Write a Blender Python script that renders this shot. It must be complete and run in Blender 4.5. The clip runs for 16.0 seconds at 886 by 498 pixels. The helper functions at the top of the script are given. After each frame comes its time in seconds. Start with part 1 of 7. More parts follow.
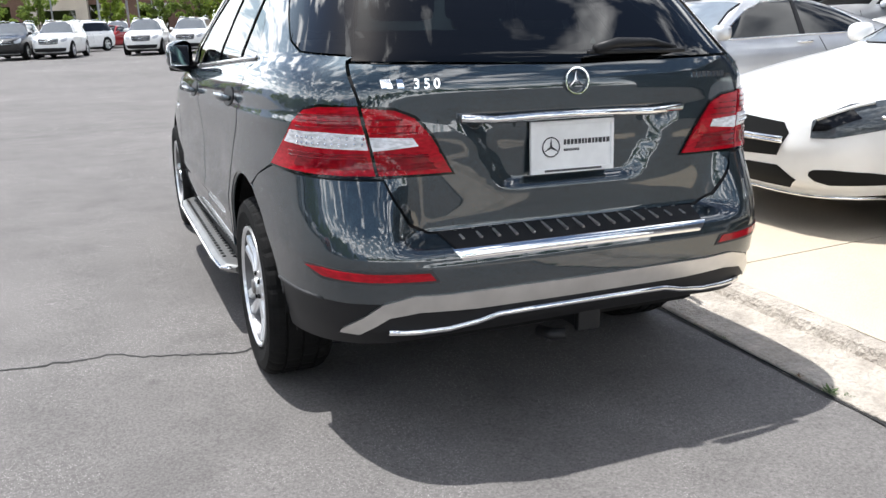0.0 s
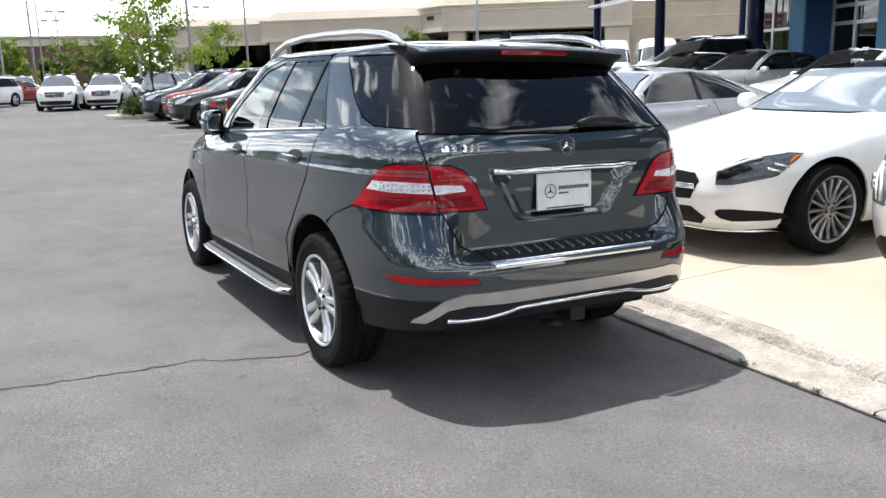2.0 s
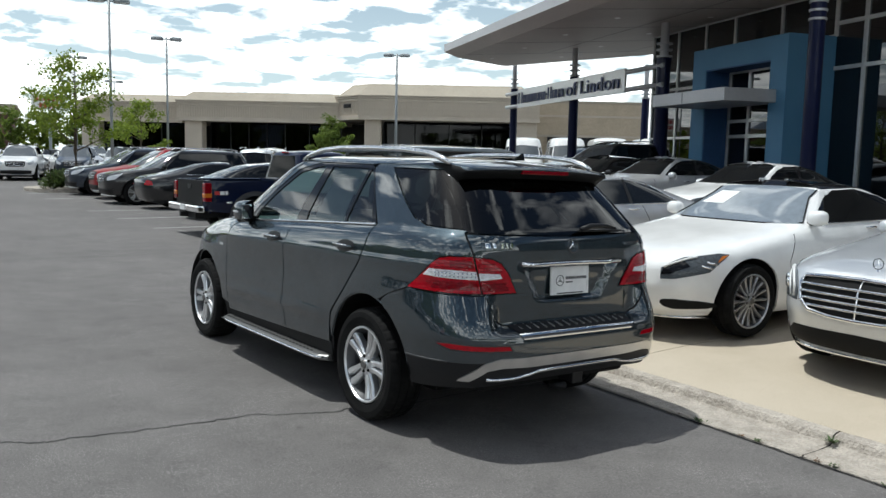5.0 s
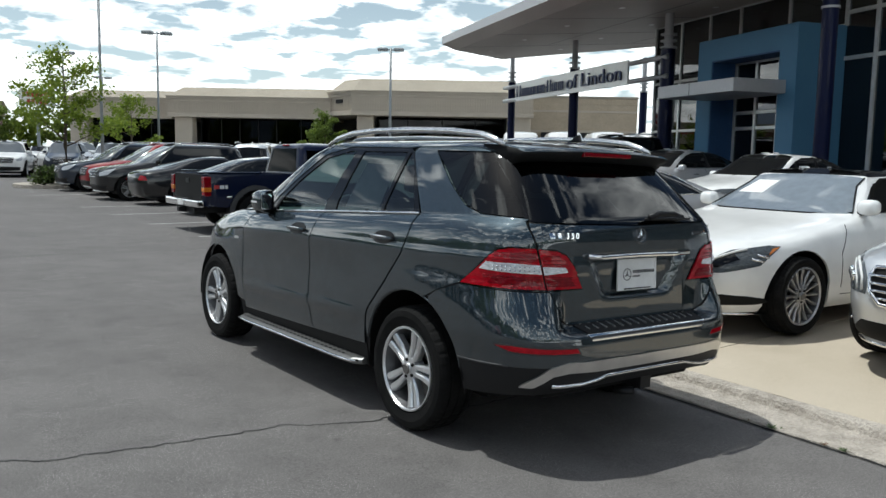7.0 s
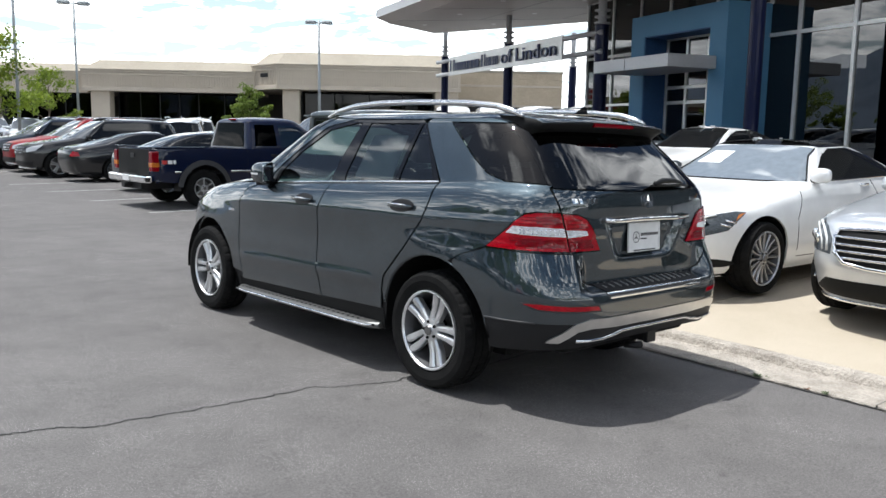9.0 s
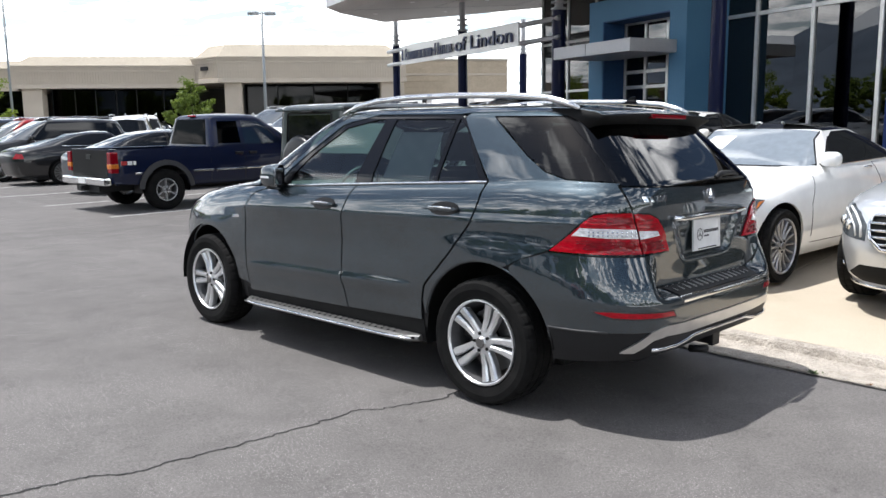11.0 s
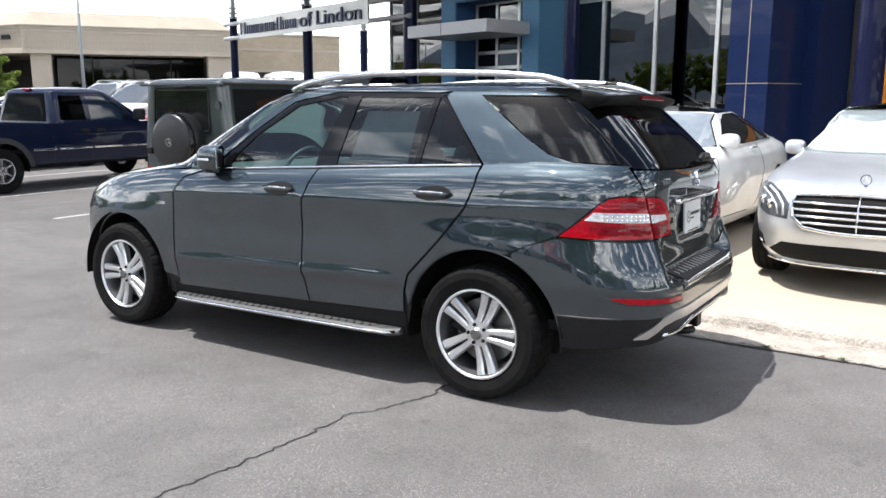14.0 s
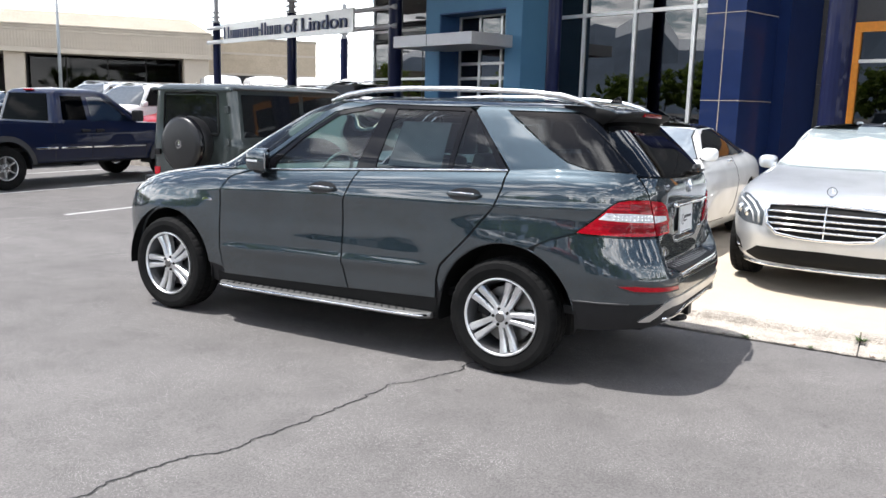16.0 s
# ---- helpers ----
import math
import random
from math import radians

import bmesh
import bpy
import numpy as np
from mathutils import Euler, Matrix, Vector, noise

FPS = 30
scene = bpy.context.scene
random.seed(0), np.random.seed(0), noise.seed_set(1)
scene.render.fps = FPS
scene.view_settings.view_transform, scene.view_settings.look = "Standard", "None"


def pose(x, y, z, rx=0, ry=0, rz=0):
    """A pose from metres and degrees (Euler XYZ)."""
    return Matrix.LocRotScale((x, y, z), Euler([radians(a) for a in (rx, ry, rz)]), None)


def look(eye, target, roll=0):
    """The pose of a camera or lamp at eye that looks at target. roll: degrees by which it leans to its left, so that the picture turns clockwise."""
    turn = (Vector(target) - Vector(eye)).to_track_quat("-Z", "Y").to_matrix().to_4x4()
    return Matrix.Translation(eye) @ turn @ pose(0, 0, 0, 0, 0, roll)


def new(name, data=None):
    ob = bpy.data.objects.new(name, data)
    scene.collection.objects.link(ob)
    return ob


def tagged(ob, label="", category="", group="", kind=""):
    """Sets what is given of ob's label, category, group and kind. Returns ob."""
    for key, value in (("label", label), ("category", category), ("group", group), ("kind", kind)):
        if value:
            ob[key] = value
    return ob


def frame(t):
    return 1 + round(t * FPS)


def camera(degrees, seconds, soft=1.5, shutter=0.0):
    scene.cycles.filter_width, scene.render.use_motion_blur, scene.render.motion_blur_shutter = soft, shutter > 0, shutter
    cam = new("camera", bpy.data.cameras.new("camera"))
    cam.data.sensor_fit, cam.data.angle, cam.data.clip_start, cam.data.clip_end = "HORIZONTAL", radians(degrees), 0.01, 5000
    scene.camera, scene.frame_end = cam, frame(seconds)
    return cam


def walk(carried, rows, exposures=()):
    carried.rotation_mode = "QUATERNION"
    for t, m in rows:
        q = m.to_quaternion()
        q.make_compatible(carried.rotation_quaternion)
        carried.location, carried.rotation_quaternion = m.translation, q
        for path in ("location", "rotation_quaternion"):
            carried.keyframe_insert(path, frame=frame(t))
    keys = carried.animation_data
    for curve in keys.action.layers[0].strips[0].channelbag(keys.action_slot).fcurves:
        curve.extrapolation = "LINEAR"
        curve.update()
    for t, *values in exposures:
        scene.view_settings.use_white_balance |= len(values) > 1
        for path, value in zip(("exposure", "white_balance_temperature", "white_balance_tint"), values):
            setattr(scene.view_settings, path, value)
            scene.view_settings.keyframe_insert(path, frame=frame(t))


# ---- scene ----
cam = camera(57.0, 16.0)
PATH = [
    (0, (-1.439, -3.219, 1.382), (-0.701, -1.440, 0.843), -1.90),
    (0.5, (-1.692, -3.448, 1.434), (-0.933, -1.663, 0.946), -1.53),
    (1, (-1.932, -3.583, 1.445), (-1.106, -1.821, 0.984), -1.19),
    (1.5, (-2.149, -3.731, 1.481), (-1.179, -2.040, 1.036), -1.46),
    (2, (-2.401, -3.985, 1.529), (-1.447, -2.278, 1.108), -1.57),
    (2.5, (-2.642, -4.200, 1.571), (-1.687, -2.494, 1.150), -0.29),
    (3, (-2.937, -4.404, 1.603), (-1.903, -2.726, 1.265), 0.64),
    (3.5, (-3.136, -4.588, 1.614), (-2.066, -2.917, 1.364), 0.9),
    (4, (-3.282, -4.72, 1.644), (-2.18, -3.072, 1.375), 0.9),
    (4.5, (-3.42, -4.633, 1.668), (-2.306, -2.992, 1.413), 1.6),
    (5, (-3.577, -4.452, 1.692), (-2.404, -2.846, 1.473), 1.2),
    (5.2, (-3.605, -4.4, 1.698), (-2.476, -2.764, 1.476), 1.1),
    (7.3, (-3.558, -3.692, 1.594), (-2.346, -2.12, 1.353), 0.5),
    (7.5, (-3.562, -3.625, 1.601), (-2.335, -2.069, 1.333), 0.1),
    (8, (-3.699, -3.64, 1.575), (-2.455, -2.102, 1.283), 0.6),
    (8.2, (-3.811, -3.688, 1.556), (-2.535, -2.174, 1.276), 0.8),
    (10.3, (-4.328, -3.304, 1.598), (-2.941, -1.896, 1.291), 0.1),
    (10.5, (-4.306, -3.2, 1.6), (-2.9, -1.81, 1.299), -0.3),
    (11, (-4.312, -2.957, 1.608), (-2.887, -1.588, 1.298), -0.7),
    (11.5, (-4.372, -2.655, 1.614), (-2.906, -1.333, 1.294), -1.6),
    (12, (-4.349, -2.434, 1.595), (-2.85, -1.153, 1.261), -1.3),
    (12.5, (-4.229, -2.235, 1.589), (-2.654, -1.04, 1.285), -1.4),
    (13, (-4.209, -2.13, 1.598), (-2.603, -0.974, 1.311), -0.9),
    (13.5, (-4.398, -2.08, 1.602), (-2.733, -1.012, 1.298), -0.5),
    (14, (-4.634, -2.069, 1.611), (-2.959, -1.037, 1.249), 0.1),
    (14.5, (-4.869, -2.138, 1.626), (-3.185, -1.103, 1.322), -0.3),
    (15, (-5.061, -2.191, 1.63), (-3.372, -1.183, 1.265), 0.1),
    (15.5, (-5.219, -2.159, 1.641), (-3.521, -1.161, 1.296), 1.4),
    (16, (-5.396, -2.095, 1.641), (-3.679, -1.127, 1.298), 1.5),
]
walk(cam, [(t, look(eye, target, roll)) for t, eye, target, roll in PATH],
     [(0, 0.39, 6400, 10), (1.5, 0.32, 6400, 10), (2.5, 0.2, 6400, 10), (3.5, -0.08, 6380, 9), (4.5, -0.38, 6330, 7), (5.2, -0.56, 6300, 4), (7.5, -0.62, 6300, 4), (8.2, -0.32, 6300, 6),
      (10.5, 0.08, 6380, 10), (12, 0.24, 6450, 11), (13, 0.34, 6450, 11), (14.5, 0.44, 6450, 11), (16, 0.5, 6430, 11)])

# ---- world, sun, exposure ----
TILT = math.radians(1.35)          # cross slope of the pavement under the grey car
SUN = Vector((-0.20, 0.31, 1.0)).normalized()


def link(tree, a, b):
    tree.links.new(a, b)


def make_world():
    world = bpy.data.worlds.new("sky")
    scene.world = world
    world.use_nodes = True
    t = world.node_tree
    t.nodes.clear()
    out = t.nodes.new("ShaderNodeOutputWorld")
    bg = t.nodes.new("ShaderNodeBackground")
    sky = t.nodes.new("ShaderNodeTexSky")
    sky.sky_type = "NISHITA"
    sky.sun_disc = False
    sky.sun_elevation = math.asin(SUN.z)
    sky.sun_rotation = math.atan2(SUN.x, SUN.y)
    sky.dust_density = 2.0
    tc = t.nodes.new("ShaderNodeTexCoord")
    sep = t.nodes.new("ShaderNodeSeparateXYZ")
    link(t, tc.outputs["Generated"], sep.inputs[0])
    up = t.nodes.new("ShaderNodeMath")
    up.operation = "MAXIMUM"
    up.inputs[1].default_value = 0.0
    link(t, sep.outputs["Z"], up.inputs[0])
    add = t.nodes.new("ShaderNodeMath")
    add.operation = "ADD"
    add.inputs[1].default_value = 0.16
    link(t, up.outputs[0], add.inputs[0])
    flat = t.nodes.new("ShaderNodeVectorMath")
    flat.operation = "DIVIDE"
    comb = t.nodes.new("ShaderNodeCombineXYZ")
    for i in range(3):
        link(t, add.outputs[0], comb.inputs[i])
    link(t, tc.outputs["Generated"], flat.inputs[0])
    link(t, comb.outputs[0], flat.inputs[1])
    big = t.nodes.new("ShaderNodeTexNoise")
    big.inputs["Scale"].default_value = 4.6
    big.inputs["Detail"].default_value = 9
    big.inputs["Roughness"].default_value = 0.52
    big.inputs["Distortion"].default_value = 0.25
    link(t, flat.outputs[0], big.inputs["Vector"])
    ramp = t.nodes.new("ShaderNodeValToRGB")
    ramp.color_ramp.elements[0].position = 0.49
    ramp.color_ramp.elements[1].position = 0.60
    # clouds thick towards the horizon, broken overhead
    low = t.nodes.new("ShaderNodeMapRange")
    for i, v in enumerate((0.05, 0.30, 0.12, -0.035)):
        low.inputs[i + 1].default_value = v
    link(t, up.outputs[0], low.inputs[0])
    more = t.nodes.new("ShaderNodeMath")
    more.operation = "ADD"
    link(t, big.outputs["Fac"], more.inputs[0])
    link(t, low.outputs[0], more.inputs[1])
    link(t, more.outputs[0], ramp.inputs[0])
    shade = t.nodes.new("ShaderNodeTexNoise")
    shade.inputs["Scale"].default_value = 7.0
    shade.inputs["Detail"].default_value = 6
    link(t, flat.outputs[0], shade.inputs["Vector"])
    tone = t.nodes.new("ShaderNodeValToRGB")
    tone.color_ramp.elements[0].position = 0.35
    tone.color_ramp.elements[0].color = (40.0, 40.8, 41.6, 1)
    tone.color_ramp.elements[1].position = 0.62
    tone.color_ramp.elements[1].color = (66.0, 66.0, 66.0, 1)
    link(t, shade.outputs["Fac"], tone.inputs[0])
    mix = t.nodes.new("ShaderNodeMixRGB")
    link(t, ramp.outputs[0], mix.inputs[0])
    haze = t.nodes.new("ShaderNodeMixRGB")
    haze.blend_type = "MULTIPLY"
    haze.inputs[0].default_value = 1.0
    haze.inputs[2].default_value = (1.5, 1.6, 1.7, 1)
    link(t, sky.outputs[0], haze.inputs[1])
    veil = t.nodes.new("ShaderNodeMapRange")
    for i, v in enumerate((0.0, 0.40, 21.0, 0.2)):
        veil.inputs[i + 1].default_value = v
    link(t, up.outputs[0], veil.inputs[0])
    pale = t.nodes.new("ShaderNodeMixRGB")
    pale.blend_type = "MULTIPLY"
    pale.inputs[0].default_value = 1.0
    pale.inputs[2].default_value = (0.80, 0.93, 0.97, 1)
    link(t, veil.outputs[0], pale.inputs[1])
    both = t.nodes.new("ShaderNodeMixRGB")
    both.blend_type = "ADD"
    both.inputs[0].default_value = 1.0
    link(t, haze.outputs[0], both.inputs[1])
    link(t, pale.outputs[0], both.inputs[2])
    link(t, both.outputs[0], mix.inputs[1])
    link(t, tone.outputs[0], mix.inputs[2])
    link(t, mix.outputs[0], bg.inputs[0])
    bg.inputs[1].default_value = SKY
    link(t, bg.outputs[0], out.inputs[0])


SKY = 0.051
make_world()
sun = new("sun", bpy.data.lights.new("sun", "SUN"))
sun.data.energy = 5.0
sun.data.angle = radians(0.55)
sun.data.color = (1.0, 0.985, 0.96)
sun.matrix_basis = look(SUN * 60, (0, 0, 0))


# ---- materials ----
def material(name):
    m = bpy.data.materials.new(name)
    m.use_nodes = True
    t = m.node_tree
    return m, t, t.nodes["Principled BSDF"]


def setv(node, **kw):
    for k, v in kw.items():
        node.inputs[k.replace("_", " ")].default_value = v


def noise_node(t, scale, detail=4, rough=0.5, coord="Object", stretch=None):
    tc = t.nodes.new("ShaderNodeTexCoord")
    n = t.nodes.new("ShaderNodeTexNoise")
    n.inputs["Scale"].default_value = scale
    n.inputs["Detail"].default_value = detail
    n.inputs["Roughness"].default_value = rough
    if stretch:
        mp = t.nodes.new("ShaderNodeMapping")
        mp.inputs["Scale"].default_value = stretch
        t.links.new(tc.outputs[coord], mp.inputs[0])
        t.links.new(mp.outputs[0], n.inputs["Vector"])
    else:
        t.links.new(tc.outputs[coord], n.inputs["Vector"])
    return n


def ramp_node(t, src, stops):
    r = t.nodes.new("ShaderNodeValToRGB")
    e = r.color_ramp.elements
    while len(e) < len(stops):
        e.new(0.5)
    for el, (pos, col) in zip(e, stops):
        el.position = pos
        el.color = (*col, 1) if len(col) == 3 else (col[0],) * 3 + (1,)
    t.links.new(src, r.inputs[0])
    return r


def mixc(t, a, b, fac, mode="MIX"):
    m = t.nodes.new("ShaderNodeMixRGB")
    m.blend_type = mode
    for i, v in ((0, fac), (1, a), (2, b)):
        if hasattr(v, "links"):
            t.links.new(v, m.inputs[i])
        elif isinstance(v, (int, float)):
            m.inputs[i].default_value = v
        else:
            m.inputs[i].default_value = (*v, 1)
    return m.outputs[0]


def bump(t, bsdf, src, strength, dist=0.01):
    b = t.nodes.new("ShaderNodeBump")
    b.inputs["Strength"].default_value = strength
    b.inputs["Distance"].default_value = dist
    t.links.new(src, b.inputs["Height"])
    t.links.new(b.outputs[0], bsdf.inputs["Normal"])
    return b


def rough_stuff(name, col_a, col_b, scale, rough=0.8, bumps=0.3, fine=200.0, metallic=0.0, dist=0.004, spec=0.4, coord="Object"):
    """A dull surface with stains at one scale and grain at another."""
    m, t, b = material(name)
    n1 = noise_node(t, scale, 6, 0.6, coord)
    n2 = noise_node(t, fine, 3, 0.6, coord)
    c = ramp_node(t, n1.outputs["Fac"], [(0.32, col_a), (0.68, col_b)]).outputs[0]
    g = ramp_node(t, n2.outputs["Fac"], [(0.3, (0.82,)), (0.7, (1.12,))]).outputs[0]
    t.links.new(mixc(t, c, g, 1.0, "MULTIPLY"), b.inputs["Base Color"])
    setv(b, Roughness=rough, Metallic=metallic)
    b.inputs["Specular IOR Level"].default_value = spec
    if bumps:
        bump(t, b, n2.outputs["Fac"], bumps, dist)
    return m


def paint(name, col, metallic=0.0, rough=0.35, coat=1.0, flake=0.0):
    m, t, b = material(name)
    n = noise_node(t, 3.0, 3)
    c = ramp_node(t, n.outputs["Fac"], [(0.35, tuple(v * 0.94 for v in col)), (0.65, tuple(min(1, v * 1.05) for v in col))]).outputs[0]
    if flake:
        f = noise_node(t, 900.0, 1)
        c = mixc(t, c, ramp_node(t, f.outputs["Fac"], [(0.35, (1 - flake,)), (0.65, (1 + flake,))]).outputs[0], 1.0, "MULTIPLY")
    t.links.new(c, b.inputs["Base Color"])
    setv(b, Metallic=metallic, Roughness=rough)
    b.inputs["Coat Weight"].default_value = coat
    b.inputs["Coat Roughness"].default_value = 0.012
    b.inputs["Coat IOR"].default_value = 1.6
    b.inputs["Specular IOR Level"].default_value = 0.12
    return m


def plain(name, col, rough=0.5, metallic=0.0, spec=0.5, wear=0.08):
    m, t, b = material(name)
    n = noise_node(t, 12.0, 4)
    c = ramp_node(t, n.outputs["Fac"], [(0.3, tuple(v * (1 - wear) for v in col)), (0.7, tuple(min(1, v * (1 + wear)) for v in col))]).outputs[0]
    t.links.new(c, b.inputs["Base Color"])
    setv(b, Metallic=metallic, Roughness=rough)
    b.inputs["Specular IOR Level"].default_value = spec
    return m


def glass(name, tint, ior=1.5, rough=0.0):
    """Thin pane: clear or tinted through, glossy by Fresnel."""
    m, t, b = material(name)
    t.nodes.remove(b)
    tr = t.nodes.new("ShaderNodeBsdfTransparent")
    tr.inputs[0].default_value = (*tint, 1)
    gl = t.nodes.new("ShaderNodeBsdfGlossy")
    gl.inputs["Roughness"].default_value = rough
    gl.inputs[0].default_value = (1, 1, 1, 1)
    fr = t.nodes.new("ShaderNodeFresnel")
    fr.inputs[0].default_value = ior
    mx = t.nodes.new("ShaderNodeMixShader")
    t.links.new(fr.outputs[0], mx.inputs[0])
    t.links.new(tr.outputs[0], mx.inputs[1])
    t.links.new(gl.outputs[0], mx.inputs[2])
    t.links.new(mx.outputs[0], t.nodes["Material Output"].inputs[0])
    return m


def lens_mat(name, col, rough=0.08):
    m, t, b = material(name)
    n = noise_node(t, 40.0, 2, stretch=(1, 1, 3))
    c = ramp_node(t, n.outputs["Fac"], [(0.35, tuple(v * 0.75 for v in col)), (0.65, tuple(min(1, v * 1.2) for v in col))]).outputs[0]
    t.links.new(c, b.inputs["Base Color"])
    setv(b, Roughness=rough)
    b.inputs["Coat Weight"].default_value = 0.5
    b.inputs["Coat Roughness"].default_value = 0.02
    b.inputs["Specular IOR Level"].default_value = 0.1
    return m


def asphalt_mat():
    m, t, b = material("asphalt")
    big = noise_node(t, 0.22, 5, 0.6)
    mid = noise_node(t, 2.3, 6, 0.65)
    fine = noise_node(t, 85.0, 5, 0.8)
    v = t.nodes.new("ShaderNodeTexVoronoi")
    v.inputs["Scale"].default_value = 130.0
    tc = t.nodes.new("ShaderNodeTexCoord")
    t.links.new(tc.outputs["Object"], v.inputs["Vector"])
    c = ramp_node(t, big.outputs["Fac"], [(0.3, (0.105, 0.098, 0.095)), (0.7, (0.150, 0.141, 0.136))]).outputs[0]
    c = mixc(t, c, ramp_node(t, mid.outputs["Fac"], [(0.28, (0.80,)), (0.5, (1.0,)), (0.75, (1.12,))]).outputs[0], 1.0, "MULTIPLY")
    c = mixc(t, c, ramp_node(t, fine.outputs["Fac"], [(0.3, (0.50,)), (0.7, (1.50,))]).outputs[0], 1.0, "MULTIPLY")
    # pale stones worn clean, in patches
    pale = ramp_node(t, v.outputs["Distance"], [(0.13, (1.0,)), (0.22, (0.0,))]).outputs[0]
    v2 = noise_node(t, 1.1, 5, 0.6)
    where = ramp_node(t, v2.outputs["Fac"], [(0.44, (0.12,)), (0.60, (1.0,))]).outputs[0]
    c = mixc(t, c, (0.66, 0.645, 0.62), mixc(t, pale, where, 1.0, "MULTIPLY"))
    # small dark oil spots
    v3 = t.nodes.new("ShaderNodeTexVoronoi")
    v3.inputs["Scale"].default_value = 1.3
    t.links.new(tc.outputs["Object"], v3.inputs["Vector"])
    c = mixc(t, c, ramp_node(t, v3.outputs["Distance"], [(0.025, (0.45,)), (0.06, (1.0,))]).outputs[0], 0.8, "MULTIPLY")
    t.links.new(c, b.inputs["Base Color"])
    setv(b, Roughness=0.82)
    b.inputs["Specular IOR Level"].default_value = 0.35
    bump(t, b, fine.outputs["Fac"], 0.5, 0.004)
    return m


M = {}
M["asphalt"] = asphalt_mat()
M["apron"] = rough_stuff("apron_concrete", (0.45, 0.385, 0.295), (0.52, 0.45, 0.355), 0.9, 0.85, 0.15, 150.0)
M["kerb"] = rough_stuff("kerb_concrete", (0.36, 0.32, 0.275), (0.55, 0.495, 0.43), 7.0, 0.9, 1.0, 45.0, dist=0.025)
M["line"] = rough_stuff("worn_line_paint", (0.30, 0.30, 0.29), (0.62, 0.62, 0.60), 5.0, 0.8, 0.3, 90.0)
M["crack"] = plain("crack_tar", (0.02, 0.02, 0.02), 0.9)
M["ml"] = paint("steel_grey_metallic", (0.027, 0.042, 0.053), 1.0, 0.52, 1.0, 0.3)
M["ml"].node_tree.nodes["Principled BSDF"].inputs["Coat IOR"].default_value = 1.9
M["white"] = paint("white_pearl", (0.83, 0.83, 0.82), 0.0, 0.35)
M["silver"] = paint("silver_metallic", (0.66, 0.68, 0.70), 0.7, 0.42, 1.0, 0.08)
M["grey"] = paint("grey_metallic", (0.60, 0.61, 0.63), 0.65, 0.40)
M["black"] = paint("black_paint", (0.010, 0.010, 0.011), 0.0, 0.3)
M["navy"] = paint("navy_paint", (0.003, 0.007, 0.028), 0.0, 0.3, 0.5)
M["red"] = paint("red_paint", (0.26, 0.006, 0.010), 0.0, 0.3, 0.5)
M["slate"] = paint("slate_blue_paint", (0.022, 0.032, 0.05), 0.4, 0.3)
M["gwag"] = paint("dark_green_grey_paint", (0.040, 0.050, 0.050), 0.4, 0.35, 0.9)
M["trim"] = plain("black_plastic", (0.011, 0.011, 0.012), 0.5, spec=0.3)
M["gloss"] = plain("gloss_black", (0.006, 0.006, 0.007), 0.06, spec=0.35)
M["rubber"] = rough_stuff("tyre_rubber", (0.006, 0.006, 0.006), (0.012, 0.0117, 0.0115), 9.0, 0.8, 0.2, 120.0, spec=0.12)
M["alloy"] = plain("silver_alloy", (0.74, 0.75, 0.76), 0.28, 0.8)
M["darkalloy"] = plain("grey_alloy", (0.46, 0.46, 0.47), 0.3, 0.85)
M["chrome"] = plain("chrome", (0.86, 0.87, 0.88), 0.06, 1.0)
M["satin"] = plain("satin_metal", (0.60, 0.59, 0.57), 0.28, 0.9)
M["disc"] = plain("brake_steel", (0.20, 0.195, 0.19), 0.4, 0.9)
M["pane"] = glass("car_glass", (0.66, 0.90, 0.88), 1.65)
M["tint"] = glass("tinted_glass", (0.05, 0.056, 0.062), 1.5)
M["dark_glass"] = plain("dark_glass", (0.008, 0.009, 0.010), 0.03, 0.0, 0.45)
M["shop"] = glass("shop_glass", (0.10, 0.12, 0.12), 1.85)
M["shop2"] = glass("bronze_shop_glass", (0.10, 0.11, 0.11), 1.28, 0.02)
M["redlens"] = lens_mat("red_lens", (0.38, 0.003, 0.012))
M["darkred"] = lens_mat("dark_red_lens", (0.20, 0.002, 0.008))
M["clearlens"] = lens_mat("clear_lens", (0.72, 0.72, 0.74))
M["amber"] = lens_mat("amber_lens", (0.55, 0.16, 0.02))
M["lamp"] = lens_mat("headlamp_lens", (0.07, 0.08, 0.09))
M["plate"] = plain("plate_white", (0.78, 0.78, 0.77), 0.4)
M["ink"] = plain("dark_print", (0.03, 0.03, 0.035), 0.5)
M["leather"] = plain("dark_leather", (0.075, 0.073, 0.070), 0.5)
M["cabin"] = plain("beige_leather", (0.36, 0.325, 0.28), 0.55)
M["paper"] = plain("sunshade_white", (0.80, 0.80, 0.78), 0.6)
M["asphalt2"] = rough_stuff("forecourt_asphalt", (0.15, 0.145, 0.14), (0.20, 0.195, 0.19), 0.5, 0.85, 0.3, 90.0)
M["weed"] = plain("weed_green", (0.07, 0.11, 0.035), 0.7, wear=0.3)
M["dry"] = plain("dry_weed", (0.16, 0.085, 0.04), 0.8, wear=0.3)
M["soffit"] = rough_stuff("soffit_panels", (0.33, 0.295, 0.27), (0.38, 0.34, 0.31), 0.4, 0.5, 0.05, 30.0)
M["fascia"] = plain("fascia_metal", (0.46, 0.46, 0.47), 0.45, 0.3, wear=0.03)
M["blue"] = rough_stuff("teal_blue_render", (0.075, 0.20, 0.335), (0.088, 0.225, 0.365), 0.5, 0.6, 0.15, 60.0)
M["navyp"] = paint("navy_panels", (0.007, 0.017, 0.066), 0.0, 0.42, 0.12)
